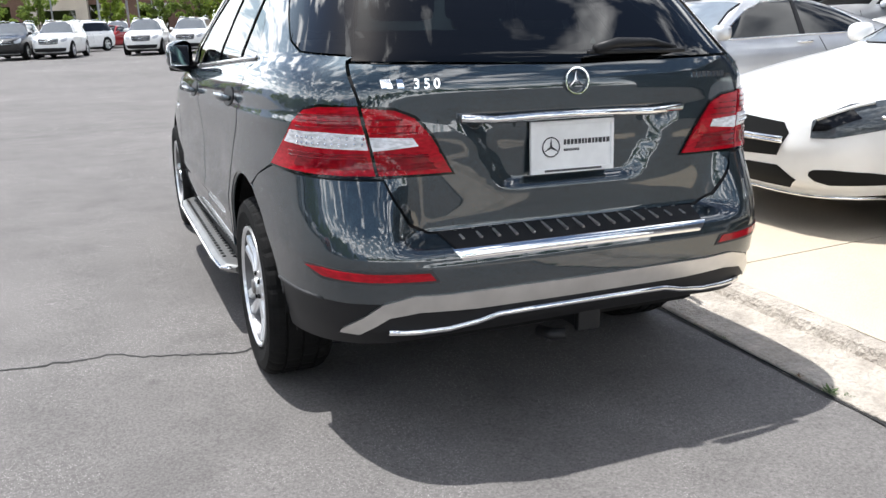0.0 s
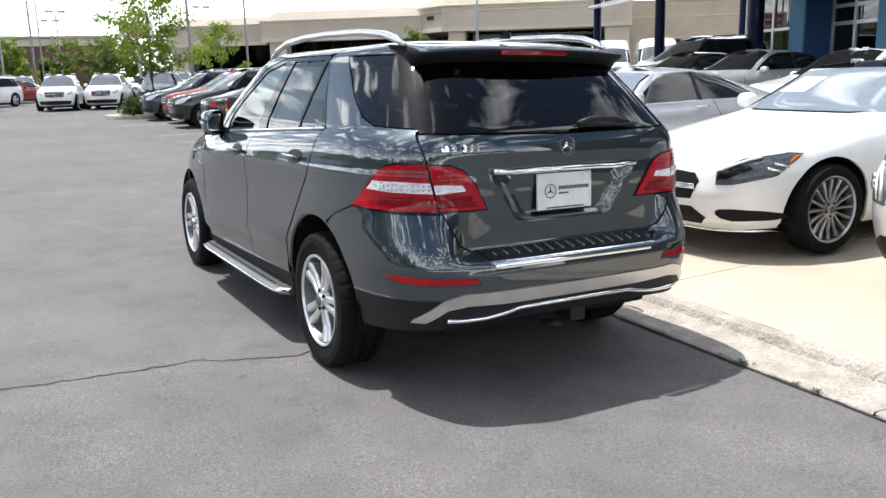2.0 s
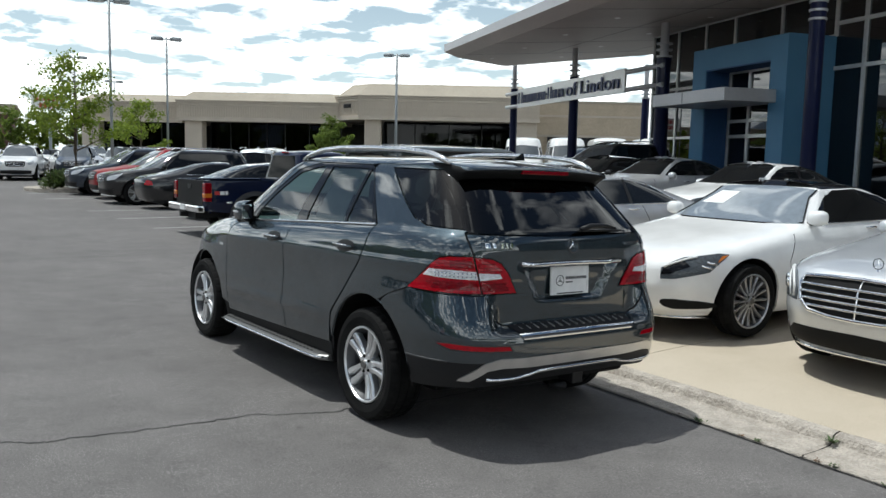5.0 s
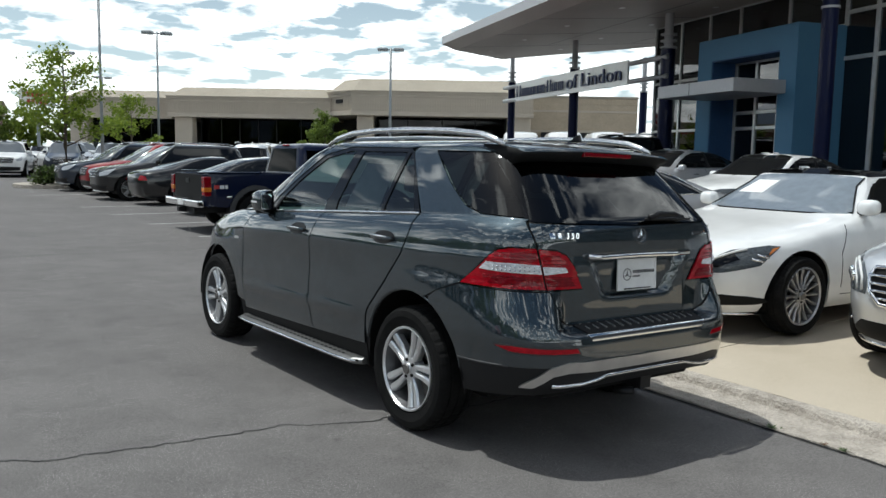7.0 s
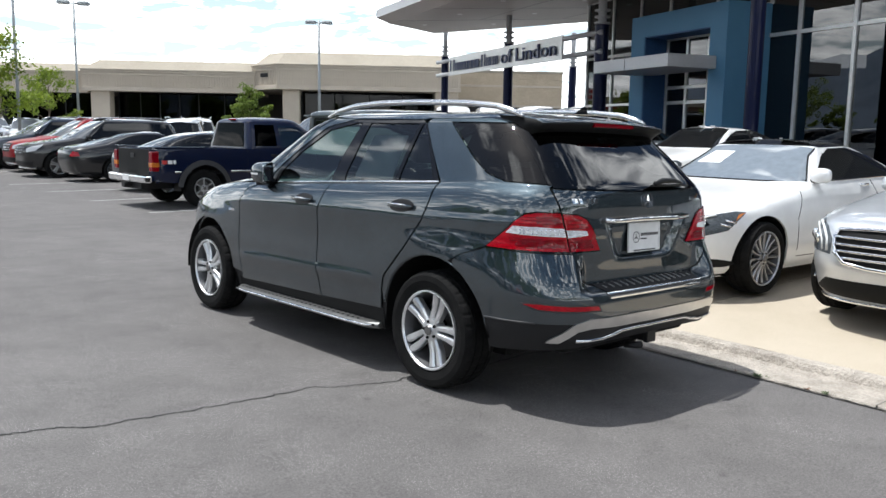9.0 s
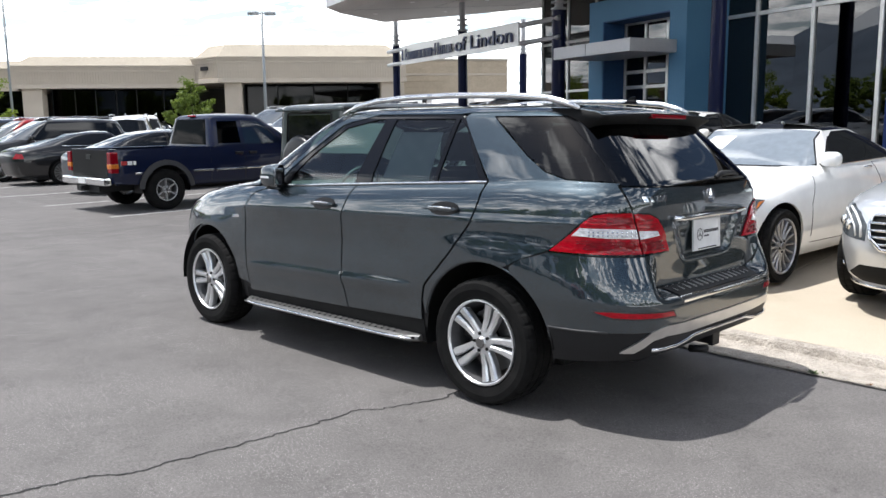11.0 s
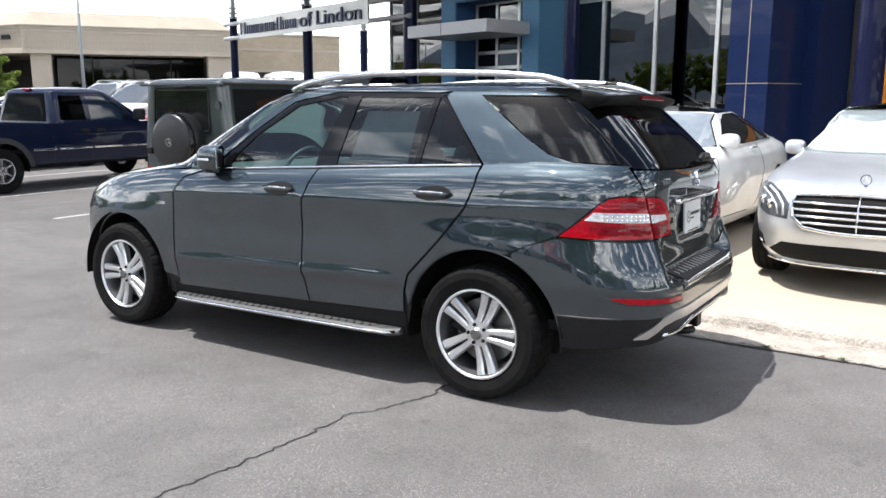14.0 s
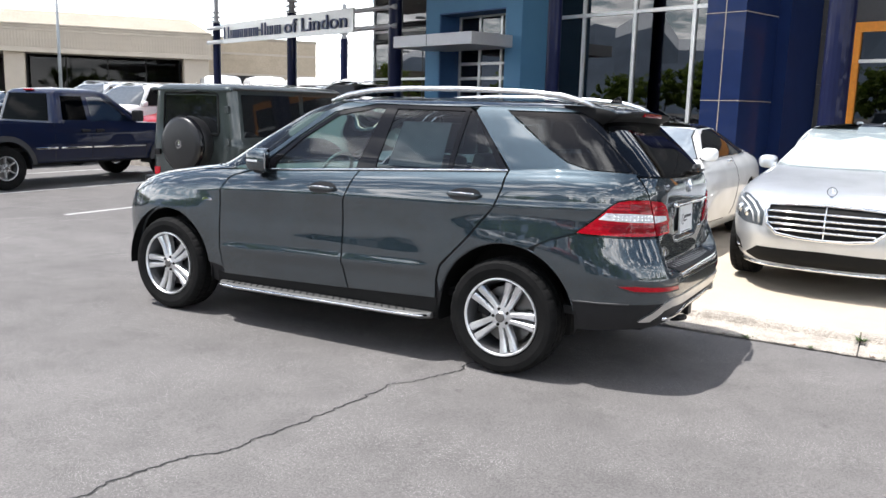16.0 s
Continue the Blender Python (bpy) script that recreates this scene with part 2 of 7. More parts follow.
M["navyc"] = paint("navy_columns", (0.006, 0.009, 0.038), 0.0, 0.45, 0.1)
M["greyp"] = plain("dark_grey_panels", (0.045, 0.045, 0.048), 0.45)
M["orange"] = plain("orange_frame", (0.62, 0.23, 0.02), 0.45)
M["mullion"] = plain("aluminium_mullion", (0.66, 0.66, 0.65), 0.35, 0.6)
M["signp"] = plain("sign_metal", (0.66, 0.66, 0.65), 0.35, 0.4)
M["signl"] = plain("sign_letters_navy", (0.02, 0.035, 0.11), 0.4)
M["tan"] = rough_stuff("tan_concrete", (0.52, 0.45, 0.365), (0.60, 0.53, 0.435), 0.7, 0.85, 0.3, 40.0)
M["tanroof"] = rough_stuff("tan_roof_membrane", (0.36, 0.315, 0.25), (0.43, 0.38, 0.305), 0.4, 0.8, 0.1, 20.0)
M["brick"] = rough_stuff("tan_block_wall", (0.46, 0.38, 0.28), (0.54, 0.45, 0.335), 1.2, 0.9, 0.3, 25.0)
M["pole"] = plain("grey_pole", (0.30, 0.32, 0.33), 0.5, 0.3)
M["bark"] = rough_stuff("bark", (0.07, 0.05, 0.035), (0.12, 0.09, 0.065), 6.0, 0.9, 0.6, 40.0)
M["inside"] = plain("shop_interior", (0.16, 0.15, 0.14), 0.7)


def leaf_mat(name, a, b):
    m, t, bs = material(name)
    g = t.nodes.new("ShaderNodeNewGeometry")
    c = ramp_node(t, g.outputs["Random Per Island"], [(0.0, a), (1.0, b)]).outputs[0]
    t.links.new(c, bs.inputs["Base Color"])
    setv(bs, Roughness=0.55)
    tl = t.nodes.new("ShaderNodeBsdfTranslucent")
    t.links.new(c, tl.inputs[0])
    mx = t.nodes.new("ShaderNodeMixShader")
    mx.inputs[0].default_value = 0.5
    t.links.new(bs.outputs[0], mx.inputs[1])
    t.links.new(tl.outputs[0], mx.inputs[2])
    t.links.new(mx.outputs[0], t.nodes["Material Output"].inputs[0])
    return m


M["leaf"] = leaf_mat("maple_leaves", (0.13, 0.20, 0.02), (0.27, 0.34, 0.04))
M["leaf2"] = leaf_mat("tree_leaves", (0.11, 0.17, 0.03), (0.22, 0.29, 0.05))
M["leaf3"] = leaf_mat("hedge_leaves", (0.045, 0.075, 0.02), (0.09, 0.13, 0.03))
M["mount"] = rough_stuff("far_mountain", (0.10, 0.135, 0.185), (0.15, 0.19, 0.25), 0.004, 0.95, 0, 0.02)
M["snow"] = plain("mountain_snow", (0.75, 0.78, 0.82), 0.8)


# ---- mesh helpers ----
def mesh_of(bm, name, mat, smooth=False):
    me = bpy.data.meshes.new(name)
    bmesh.ops.recalc_face_normals(bm, faces=bm.faces) if not smooth else None
    bm.to_mesh(me)
    bm.free()
    for mm in (mat if isinstance(mat, (list, tuple)) else [mat]):
        me.materials.append(mm)
    if smooth:
        for p in me.polygons:
            p.use_smooth = True
    return me


def part(name, bm, mat, parent=None, label="", smooth=False, m=None):
    ob = new(name, mesh_of(bm, name, mat, smooth) if isinstance(bm, bmesh.types.BMesh) else bm)
    ob.parent = parent
    if m is not None:
        ob.matrix_basis = m
    return tagged(ob, label) if label else ob


def thing(name, label, category, m=None, group="", kind=""):
    ob = new(name)
    ob.empty_display_size = 0.3
    if m is not None:
        ob.matrix_basis = m
    return tagged(ob, label, category, group, kind)


def box(bm, x0, x1, y0, y1, z0, z1, bev=0.0, m=None):
    r = bmesh.ops.create_cube(bm, size=1.0)["verts"]
    for v in r:
        v.co = Vector((x0 + (v.co.x + 0.5) * (x1 - x0), y0 + (v.co.y + 0.5) * (y1 - y0), z0 + (v.co.z + 0.5) * (z1 - z0)))
    if bev:
        es = list({e for v in r for e in v.link_edges})
        out = bmesh.ops.bevel(bm, geom=es, offset=bev, segments=2, affect="EDGES", profile=0.6)
        r = list({v for f in out["faces"] for v in f.verts} | {v for v in r if v.is_valid})
    if m is not None:
        for v in r:
            v.co = m @ v.co
    return bm


def boxed(x0, x1, y0, y1, z0, z1, bev=0.0, m=None):
    return box(bmesh.new(), x0, x1, y0, y1, z0, z1, bev, m)


def tube(bm, pts, radius, seg=10, cap=True):
    """A round bar through the points; radius may be a list."""
    pts = [Vector(p) for p in pts]
    rings = []
    up = Vector((0, 0, 1))
    for i, p in enumerate(pts):
        d = (pts[min(i + 1, len(pts) - 1)] - pts[max(i - 1, 0)]).normalized()
        a = d.cross(up)
        a = d.cross(Vector((1, 0, 0))) if a.length < 1e-3 else a
        a.normalize()
        b = d.cross(a)
        r = radius[i] if isinstance(radius, (list, tuple)) else radius
        rings.append([bm.verts.new(p + (a * math.cos(k) + b * math.sin(k)) * r) for k in (2 * math.pi * j / seg for j in range(seg))])
    for r0, r1 in zip(rings, rings[1:]):
        for j in range(seg):
            bm.faces.new((r0[j], r0[(j + 1) % seg], r1[(j + 1) % seg], r1[j]))
    if cap:
        bm.faces.new(rings[0][::-1])
        bm.faces.new(rings[-1])
    return bm


def lathe(bm, prof, seg=32, axis="x"):
    """Turns (along, radius) points round an axis."""
    rings = []
    for a, r in prof:
        ring = []
        for j in range(seg):
            c, s = math.cos(2 * math.pi * j / seg) * r, math.sin(2 * math.pi * j / seg) * r
            ring.append(bm.verts.new((a, c, s) if axis == "x" else (c, s, a) if axis == "z" else (c, a, s)))
        rings.append(ring)
    for r0, r1 in zip(rings, rings[1:]):
        for j in range(seg):
            bm.faces.new((r0[j], r0[(j + 1) % seg], r1[(j + 1) % seg], r1[j]))
    return bm


def prism(bm, pts, depth, frame_of=None, bev=0.0):
    """A flat outline (in x, z) given depth along y; frame_of maps the result."""
    f = [bm.verts.new((x, 0, z)) for x, z in pts]
    g = [bm.verts.new((x, depth, z)) for x, z in pts]
    n = len(pts)
    fs = [bm.faces.new(f), bm.faces.new(g[::-1])]
    for i in range(n):
        fs.append(bm.faces.new((f[i], g[i], g[(i + 1) % n], f[(i + 1) % n])))
    if bev:
        es = list({e for v in f + g for e in v.link_edges})
        bmesh.ops.bevel(bm, geom=es, offset=bev, segments=1, affect="EDGES")
    if frame_of is not None:
        for v in bm.verts:
            v.co = frame_of @ v.co
    bmesh.ops.recalc_face_normals(bm, faces=bm.faces)
    return bm


# ---- car bodies: horizontal outlines stacked by height ----
def table(pts, soft=0.0):
    """A curve through (z, value) points, softened over some metres."""
    zs = np.arange(0.0, 2.6, 0.002)
    vals = np.interp(zs, [a for a, _ in pts], [b for _, b in pts])
    if soft:
        k = int(soft / 0.002 * 3)
        w = np.exp(-0.5 * (np.arange(-k, k + 1) * 0.002 / soft) ** 2)
        vals = np.convolve(np.pad(vals, k, mode="edge"), w / w.sum(), mode="valid")
    return lambda z: float(np.interp(z, zs, vals))


def clip(poly, axis, lim, keep_below):
    out = []
    n = len(poly)
    for i in range(n):
        a, b = poly[i], poly[(i + 1) % n]
        ia = a[axis] <= lim if keep_below else a[axis] >= lim
        ib = b[axis] <= lim if keep_below else b[axis] >= lim
        if ia:
            out.append(a)
        if ia != ib:
            k = (lim - a[axis]) / (b[axis] - a[axis])
            q = [a[0] + k * (b[0] - a[0]), a[1] + k * (b[1] - a[1])]
            q[axis] = lim
            out.append((q[0], q[1]))
    return out


class Shell:
    """W, yr, yf: half width, rear end and front end over the height; ym: where the outline is widest; p, q: how square its corners are."""

    def __init__(self, W, yr, yf, ym, p=7.0, q=8.0, pf=4.0, qf=6.0, bulge=None, zref=0.8, step=0.05, zcell=0.04, zfine=(), dent=None):
        self.W, self.yr, self.yf, self.ym = W, yr, yf, ym
        self.p, self.q, self.pf, self.qf = p, q, pf, qf
        self.bulge, self.dent = bulge, dent
        th = np.linspace(0, math.pi / 2, 1500)
        w, r, f = W(zref), yr(zref), yf(zref)
        xr, yrr = w * np.sin(th) ** (2 / p), ym - (ym - r) * np.cos(th) ** (2 / q)
        xf, yff = w * np.sin(th) ** (2 / pf), ym + (f - ym) * np.cos(th) ** (2 / qf)
        sr = np.r_[0, np.cumsum(np.hypot(np.diff(xr), np.diff(yrr)))]
        sf = np.r_[0, np.cumsum(np.hypot(np.diff(xf), np.diff(yff)))]
        self.th, self.sr, self.sf = th, sr, sf
        self.mid, self.end = sr[-1], sr[-1] + sf[-1]
        self.us = np.linspace(0, self.end, int(self.end / step) + 1)
        zs = list(np.arange(0.1, 2.5, zcell))
        for lo, hi, d in zfine:
            zs = [z for z in zs if not lo - 1e-6 <= z <= hi + 1e-6] + list(np.arange(lo, hi, d))
        self.zs = sorted(zs)

    def u_x(self, x, z, front=False):
        w = self.W(z)
        s = min(1.0, max(0.0, x / w)) ** ((self.pf if front else self.p) / 2)
        th = math.asin(min(1, s))
        return self.end - float(np.interp(th, self.th, self.sf)) if front else float(np.interp(th, self.th, self.sr))

    def u_y(self, y, z):
        if y <= self.ym:
            t = min(1.0, max(0.0, (self.ym - y) / (self.ym - self.yr(z))))
            return float(np.interp(math.acos(t ** (self.q / 2)), self.th, self.sr))
        t = min(1.0, max(0.0, (y - self.ym) / (self.yf(z) - self.ym)))
        return self.end - float(np.interp(math.acos(t ** (self.qf / 2)), self.th, self.sf))

    def raw(self, u, z):
        w = self.W(z)
        if u <= self.mid:
            th = float(np.interp(u, self.sr, self.th))
            x, y = w * math.sin(th) ** (2 / self.p), self.ym - (self.ym - self.yr(z)) * max(0.0, math.cos(th)) ** (2 / self.q)
        else:
            th = float(np.interp(self.end - u, self.sf, self.th))
            x, y = w * math.sin(th) ** (2 / self.pf), self.ym + (self.yf(z) - self.ym) * max(0.0, math.cos(th)) ** (2 / self.qf)
        if self.dent and y < self.ym - 1:
            y += self.dent(x, z)
        if self.bulge:
            x += self.bulge(y, z) * min(1.0, x / w / 0.9) ** 6
        return Vector((x, y, z))

    def point(self, u, z, off=0.0, side=1):
        p = self.raw(u, z)
        if off:
            e = 0.006
            du = self.raw(min(self.end, u + e), z) - self.raw(max(0, u - e), z)
            dz = self.raw(u, z + e) - self.raw(u, z - e)
            n = du.cross(dz)
            if n.length > 1e-9:
                n.normalize()
                if n.dot(Vector((p.x, (p.y - self.ym) * 0.5, 0.35 if z > 0.6 else -0.02))) < 0:
                    n.negate()
                p = p + n * off
        p.x = max(p.x, 0.0) * side if u > 1e-4 and u < self.end - 1e-4 else 0.0
        return p

    def cap(self, z):
        """Closes the top of the roof."""
        bm = bmesh.new()
        us = np.linspace(0, self.end, 40)
        loop = [bm.verts.new(self.point(u, z, 0, 1)) for u in us] + [bm.verts.new(self.point(u, z, 0, -1)) for u in us[-2:0:-1]]
        bm.faces.new(loop)
        return bm

    def outline(self, verts):
        """Vertices ('x', x, z), ('y', y, z) or ('f', x, z) to points in u and z, with their edges cut fine."""
        conv = {"x": lambda a, z: self.u_x(a, z), "y": lambda a, z: self.u_y(a, z), "f": lambda a, z: self.u_x(a, z, True)}
        out = []
        for i, (k, a, z) in enumerate(verts):
            k2, a2, z2 = verts[(i + 1) % len(verts)]
            n = max(1, int(math.hypot(a2 - a, z2 - z) / 0.05)) if k == k2 else 6
            u1, u2 = conv[k](a, z), conv[k2](a2, z2)
            for j in range(n):
                f = j / n
                if k == k2:
                    zz = z + (z2 - z) * f
                    out.append((conv[k](a + (a2 - a) * f, zz), zz))
                else:
                    out.append((u1 + (u2 - u1) * f, z + (z2 - z) * f))
        return out

    def drape(self, verts, off=0.0, rim=0.012, sides=(-1, 1)):
        """Lays an outline on the body as a skin with its edge turned in."""
        own = bmesh.new()
        poly = self.outline(verts)
        if sum(a[0] * b[1] - b[0] * a[1] for a, b in zip(poly, poly[1:] + poly[:1])) < 0:
            poly.reverse()
        umin, umax = min(p[0] for p in poly), max(p[0] for p in poly)
        us = [umin] + [u for u in self.us if umin + 1e-4 < u < umax - 1e-4] + [umax]
        cells = []
        for u0, u1 in zip(us, us[1:]):
            strip = clip(clip(poly, 0, u0, False), 0, u1, True)
            if len(strip) < 3:
                continue
            z0, z1 = min(p[1] for p in strip), max(p[1] for p in strip)
            zs = [z0] + [z for z in self.zs if z0 + 1e-4 < z < z1 - 1e-4] + [z1]
            for a, b in zip(zs, zs[1:]):
                c = clip(clip(strip, 1, a, False), 1, b, True)
                c = [p for i, p in enumerate(c) if abs(p[0] - c[i - 1][0]) + abs(p[1] - c[i - 1][1]) > 1e-5]
                if len(c) > 2:
                    cells.append(c)
        for side in sides:
            cache = {}
            for c in cells:
                vs = []
                for p in c:
                    key = (round(p[0], 4), round(p[1], 4))
                    if key not in cache:
                        cache[key] = own.verts.new(self.point(p[0], p[1], off, side))
                    if cache[key] not in vs:
                        vs.append(cache[key])
                if len(vs) > 2:
                    try:
                        own.faces.new(vs if side > 0 else vs[::-1])
                    except ValueError:
                        pass
        bmesh.ops.remove_doubles(own, verts=own.verts, dist=0.0006)
        own.normal_update()
        if rim:
            for e in [e for e in own.edges if len(e.link_faces) == 1]:
                n = e.link_faces[0].normal
                a, b = e.verts
                na, nb = (a.normal if a.normal.length > 0 else n), (b.normal if b.normal.length > 0 else n)
                q = [own.verts.new(p) for p in (a.co, b.co, b.co - nb * rim, a.co - na * rim)]
                own.faces.new(q)
        return own


def arc(cy, cz, r, a0, a1, n=14):
    """Side-view points on a circle, angles in degrees from +y, rising."""
    return [("y", cy + r * math.cos(radians(a0 + (a1 - a0) * i / n)), cz + r * math.sin(radians(a0 + (a1 - a0) * i / n))) for i in range(n + 1)]


# ---- wheels ----
def tyre_bm(r, w, rim_r):
    bm = bmesh.new()
    h = w / 2
    s = r - rim_r
    lathe(bm, [(-h * 0.72, rim_r - 0.012), (-h * 0.92, rim_r + s * 0.12), (-h, rim_r + s * 0.5), (-h * 0.97, r - s * 0.22), (-h * 0.86, r - 0.012), (-h * 0.7, r - 0.002),
               (-h * 0.52, r), (-h * 0.5, r - 0.008), (-h * 0.45, r - 0.008), (-h * 0.43, r), (-h * 0.05, r), (-h * 0.03, r - 0.008), (h * 0.03, r - 0.008), (h * 0.05, r),
               (h * 0.43, r), (h * 0.45, r - 0.008), (h * 0.5, r - 0.008), (h * 0.52, r), (h * 0.7, r - 0.002), (h * 0.86, r - 0.012), (h * 0.97, r - s * 0.22), (h, rim_r + s * 0.5), (h * 0.92, rim_r + s * 0.12), (h * 0.72, rim_r - 0.012)], 128)
    # sipes across the tread blocks
    for i, v in enumerate(bm.verts):
        k, j = divmod(i, 128)
        rr = math.hypot(v.co.y, v.co.z)
        if rr > r - 0.015 and (j + (1 if abs(v.co.x) < h * 0.5 else 0) * (2 if v.co.x > 0 else 1)) % 4 == 0:
            q = (rr - (0.004 if abs(v.co.x) > h * 0.5 else 0.003)) / rr
            v.co.y, v.co.z = v.co.y * q, v.co.z * q
    return bm


def rim_bm(rim_r, w, spokes=5, twin=True, face=0.0):
    """Wheel with its face towards -x; spokes in pairs or single blades."""
    bm = bmesh.new()
    h = w / 2
    lathe(bm, [(-h * 0.80, rim_r + 0.004), (-h * 0.94, rim_r + 0.002), (-h * 0.95, rim_r - 0.006), (-h * 0.86, rim_r - 0.013), (-h * 0.4, rim_r - 0.030), (h * 0.5, rim_r - 0.04), (h * 0.8, rim_r - 0.02)], 48)
    for f in bm.faces:
        f.material_index = 1 if f.calc_center_median().x > -h * 0.75 else 0
    fx = -h * 0.80 + face
    lathe(bm, [(fx - 0.012, 0.0001), (fx - 0.012, 0.03), (fx - 0.008, 0.034), (fx, 0.036), (fx + 0.004, 0.07), (fx + 0.03, 0.078), (fx + 0.07, 0.07)], 32)
    for k in range(spokes):
        for side in ((-1, 1) if twin else (0,)):
            a = 2 * math.pi * k / spokes
            r0, r1 = 0.055, rim_r - 0.02
            w0, w1 = (0.033, 0.052) if twin else (0.018, 0.026)
            o0, o1 = (0.019 * side, 0.036 * side)
            d0, d1 = fx + 0.002, -h * 0.84
            vs = []
            for rr, ww, oo, dd in ((r0, w0, o0, d0), ((r0 + r1) / 2, (w0 + w1) / 2 * 0.95, (o0 + o1) / 2, (d0 + d1) / 2 + 0.008), (r1, w1, o1, d1)):
                ring = []
                for yy, xx in ((oo - ww / 2, dd + 0.012), (oo - ww / 2 * 0.55, dd), (oo + ww / 2 * 0.55, dd), (oo + ww / 2, dd + 0.012), (oo + ww / 2, dd + 0.05), (oo - ww / 2, dd + 0.05)):
                    ring.append(bm.verts.new(Matrix.Rotation(a, 3, "X") @ Vector((xx, yy, rr))))
                vs.append(ring)
            for r_a, r_b in zip(vs, vs[1:]):
                for j in range(6):
                    bm.faces.new((r_a[j], r_a[(j + 1) % 6], r_b[(j + 1) % 6], r_b[j]))
            bm.faces.new(vs[-1])
            bm.faces.new(vs[0][::-1])
    bmesh.ops.recalc_face_normals(bm, faces=bm.faces)
    return bm


M["barrel"] = plain("wheel_barrel", (0.13, 0.13, 0.135), 0.4, 0.7)
M["matt"] = plain("matt_black", (0.008, 0.008, 0.008), 0.7, spec=0.2)
WHEEL_MESH = {}


def add_wheel(car, x, y, z, r=0.365, w=0.255, rim_r=0.245, spokes=5, twin=True, rim="alloy", name="wheel", turn=0.0, detail=True):
    """A wheel whose face looks away from the car's middle."""
    key = (r, w, rim_r, spokes, twin, rim)
    if key not in WHEEL_MESH:
        cap = lathe(bmesh.new(), [(-w * 0.40 - 0.02, 0.0001), (-w * 0.40 - 0.02, 0.026), (-w * 0.40 - 0.014, 0.031), (-w * 0.4, 0.032)], 24)
        disc = lathe(bmesh.new(), [(0.02, 0.05), (0.0, 0.06), (0.0, rim_r * 0.74), (0.028, rim_r * 0.74), (0.028, 0.06)], 32)
        cal = boxed(-0.025, 0.05, rim_r * 0.42, rim_r * 0.80, -0.075, 0.075, 0.01)
        bolt = lathe(bmesh.new(), [(-w * 0.40 - 0.006, 0.0001), (-w * 0.40 - 0.006, 0.0095), (-w * 0.40 + 0.01, 0.011)], 8)
        WHEEL_MESH[key] = (mesh_of(tyre_bm(r, w, rim_r), "tyre", M["rubber"]), mesh_of(rim_bm(rim_r, w, spokes, twin), "rim", [M[rim], M["barrel"]]),
                           mesh_of(cap, "hub_cap", M["disc"]), mesh_of(disc, "brake_disc", M["disc"]), mesh_of(cal, "caliper", M["trim"]), mesh_of(bolt, "bolt", M["matt"]))
    me = WHEEL_MESH[key]
    tyre = part(name, me[0], None, car, "black road tyre on an alloy rim", m=pose(x, y, z, turn, 0, 0 if x < 0 else 180))
    for n, k in (("rim", 1), ("hub_cap", 2), ("brake_disc", 3), ("caliper", 4)) if detail else (("rim", 1), ("brake_disc", 3)):
        part(n, me[k], None, tyre)
    if detail:
        for k in range(5):
            part("wheel_bolt", me[5], None, tyre, m=pose(0, 0.052 * math.sin(2 * math.pi * (k + 0.5) / 5), 0.052 * math.cos(2 * math.pi * (k + 0.5) / 5)))
    return tyre


def star_bm(r, d=0.006, thick=0.10):
    """A ring with three tapered arms, in the x-z plane, facing -y."""
    bm = bmesh.new()
    for k in range(36):
        a0, a1 = 2 * math.pi * k / 36, 2 * math.pi * (k + 1) / 36
        q = []
        for a in (a0, a1):
            for rr, yy in ((r, 0), (r, -d), (r * (1 - thick), -d), (r * (1 - thick), 0)):
                q.append(bm.verts.new((rr * math.sin(a), yy, rr * math.cos(a))))
        for i in range(3):
            bm.faces.new((q[i], q[i + 4], q[i + 5], q[i + 1]))
    for k in range(3):
        m = Matrix.Rotation(2 * math.pi * k / 3, 3, "Y")
        c = [bm.verts.new(m @ Vector(p)) for p in ((0, -d * 1.4, 0), (r * 0.13, 0, r * 0.08), (0, -d * 0.6, r * 0.96), (-r * 0.13, 0, r * 0.08))]
        bm.faces.new((c[0], c[1], c[2]))
        bm.faces.new((c[0], c[2], c[3]))
    bmesh.ops.remove_doubles(bm, verts=bm.verts, dist=1e-5)
    bmesh.ops.recalc_face_normals(bm, faces=bm.faces)
    return bm


# ---- the grey car ----
def seat(car, x, y, z, w=0.5, bench=False):
    s = part("seat", boxed(-w / 2, w / 2, -0.25, 0.27, 0, 0.16, 0.05), M["cabin"], car, "pale beige leather seat", m=pose(x, y, z))
    part("backrest", boxed(-w / 2, w / 2, -0.06, 0.06, 0.0, 0.62, 0.05), M["cabin"], s, m=pose(0, -0.26, 0.1, 14))
    for dx in ((-w * 0.3, 0, w * 0.3) if bench else (0,)):
        part("headrest", boxed(-0.13, 0.13, -0.05, 0.05, 0, 0.19, 0.045), M["cabin"], s, m=pose(dx, -0.43, 0.74, 8))
    return s


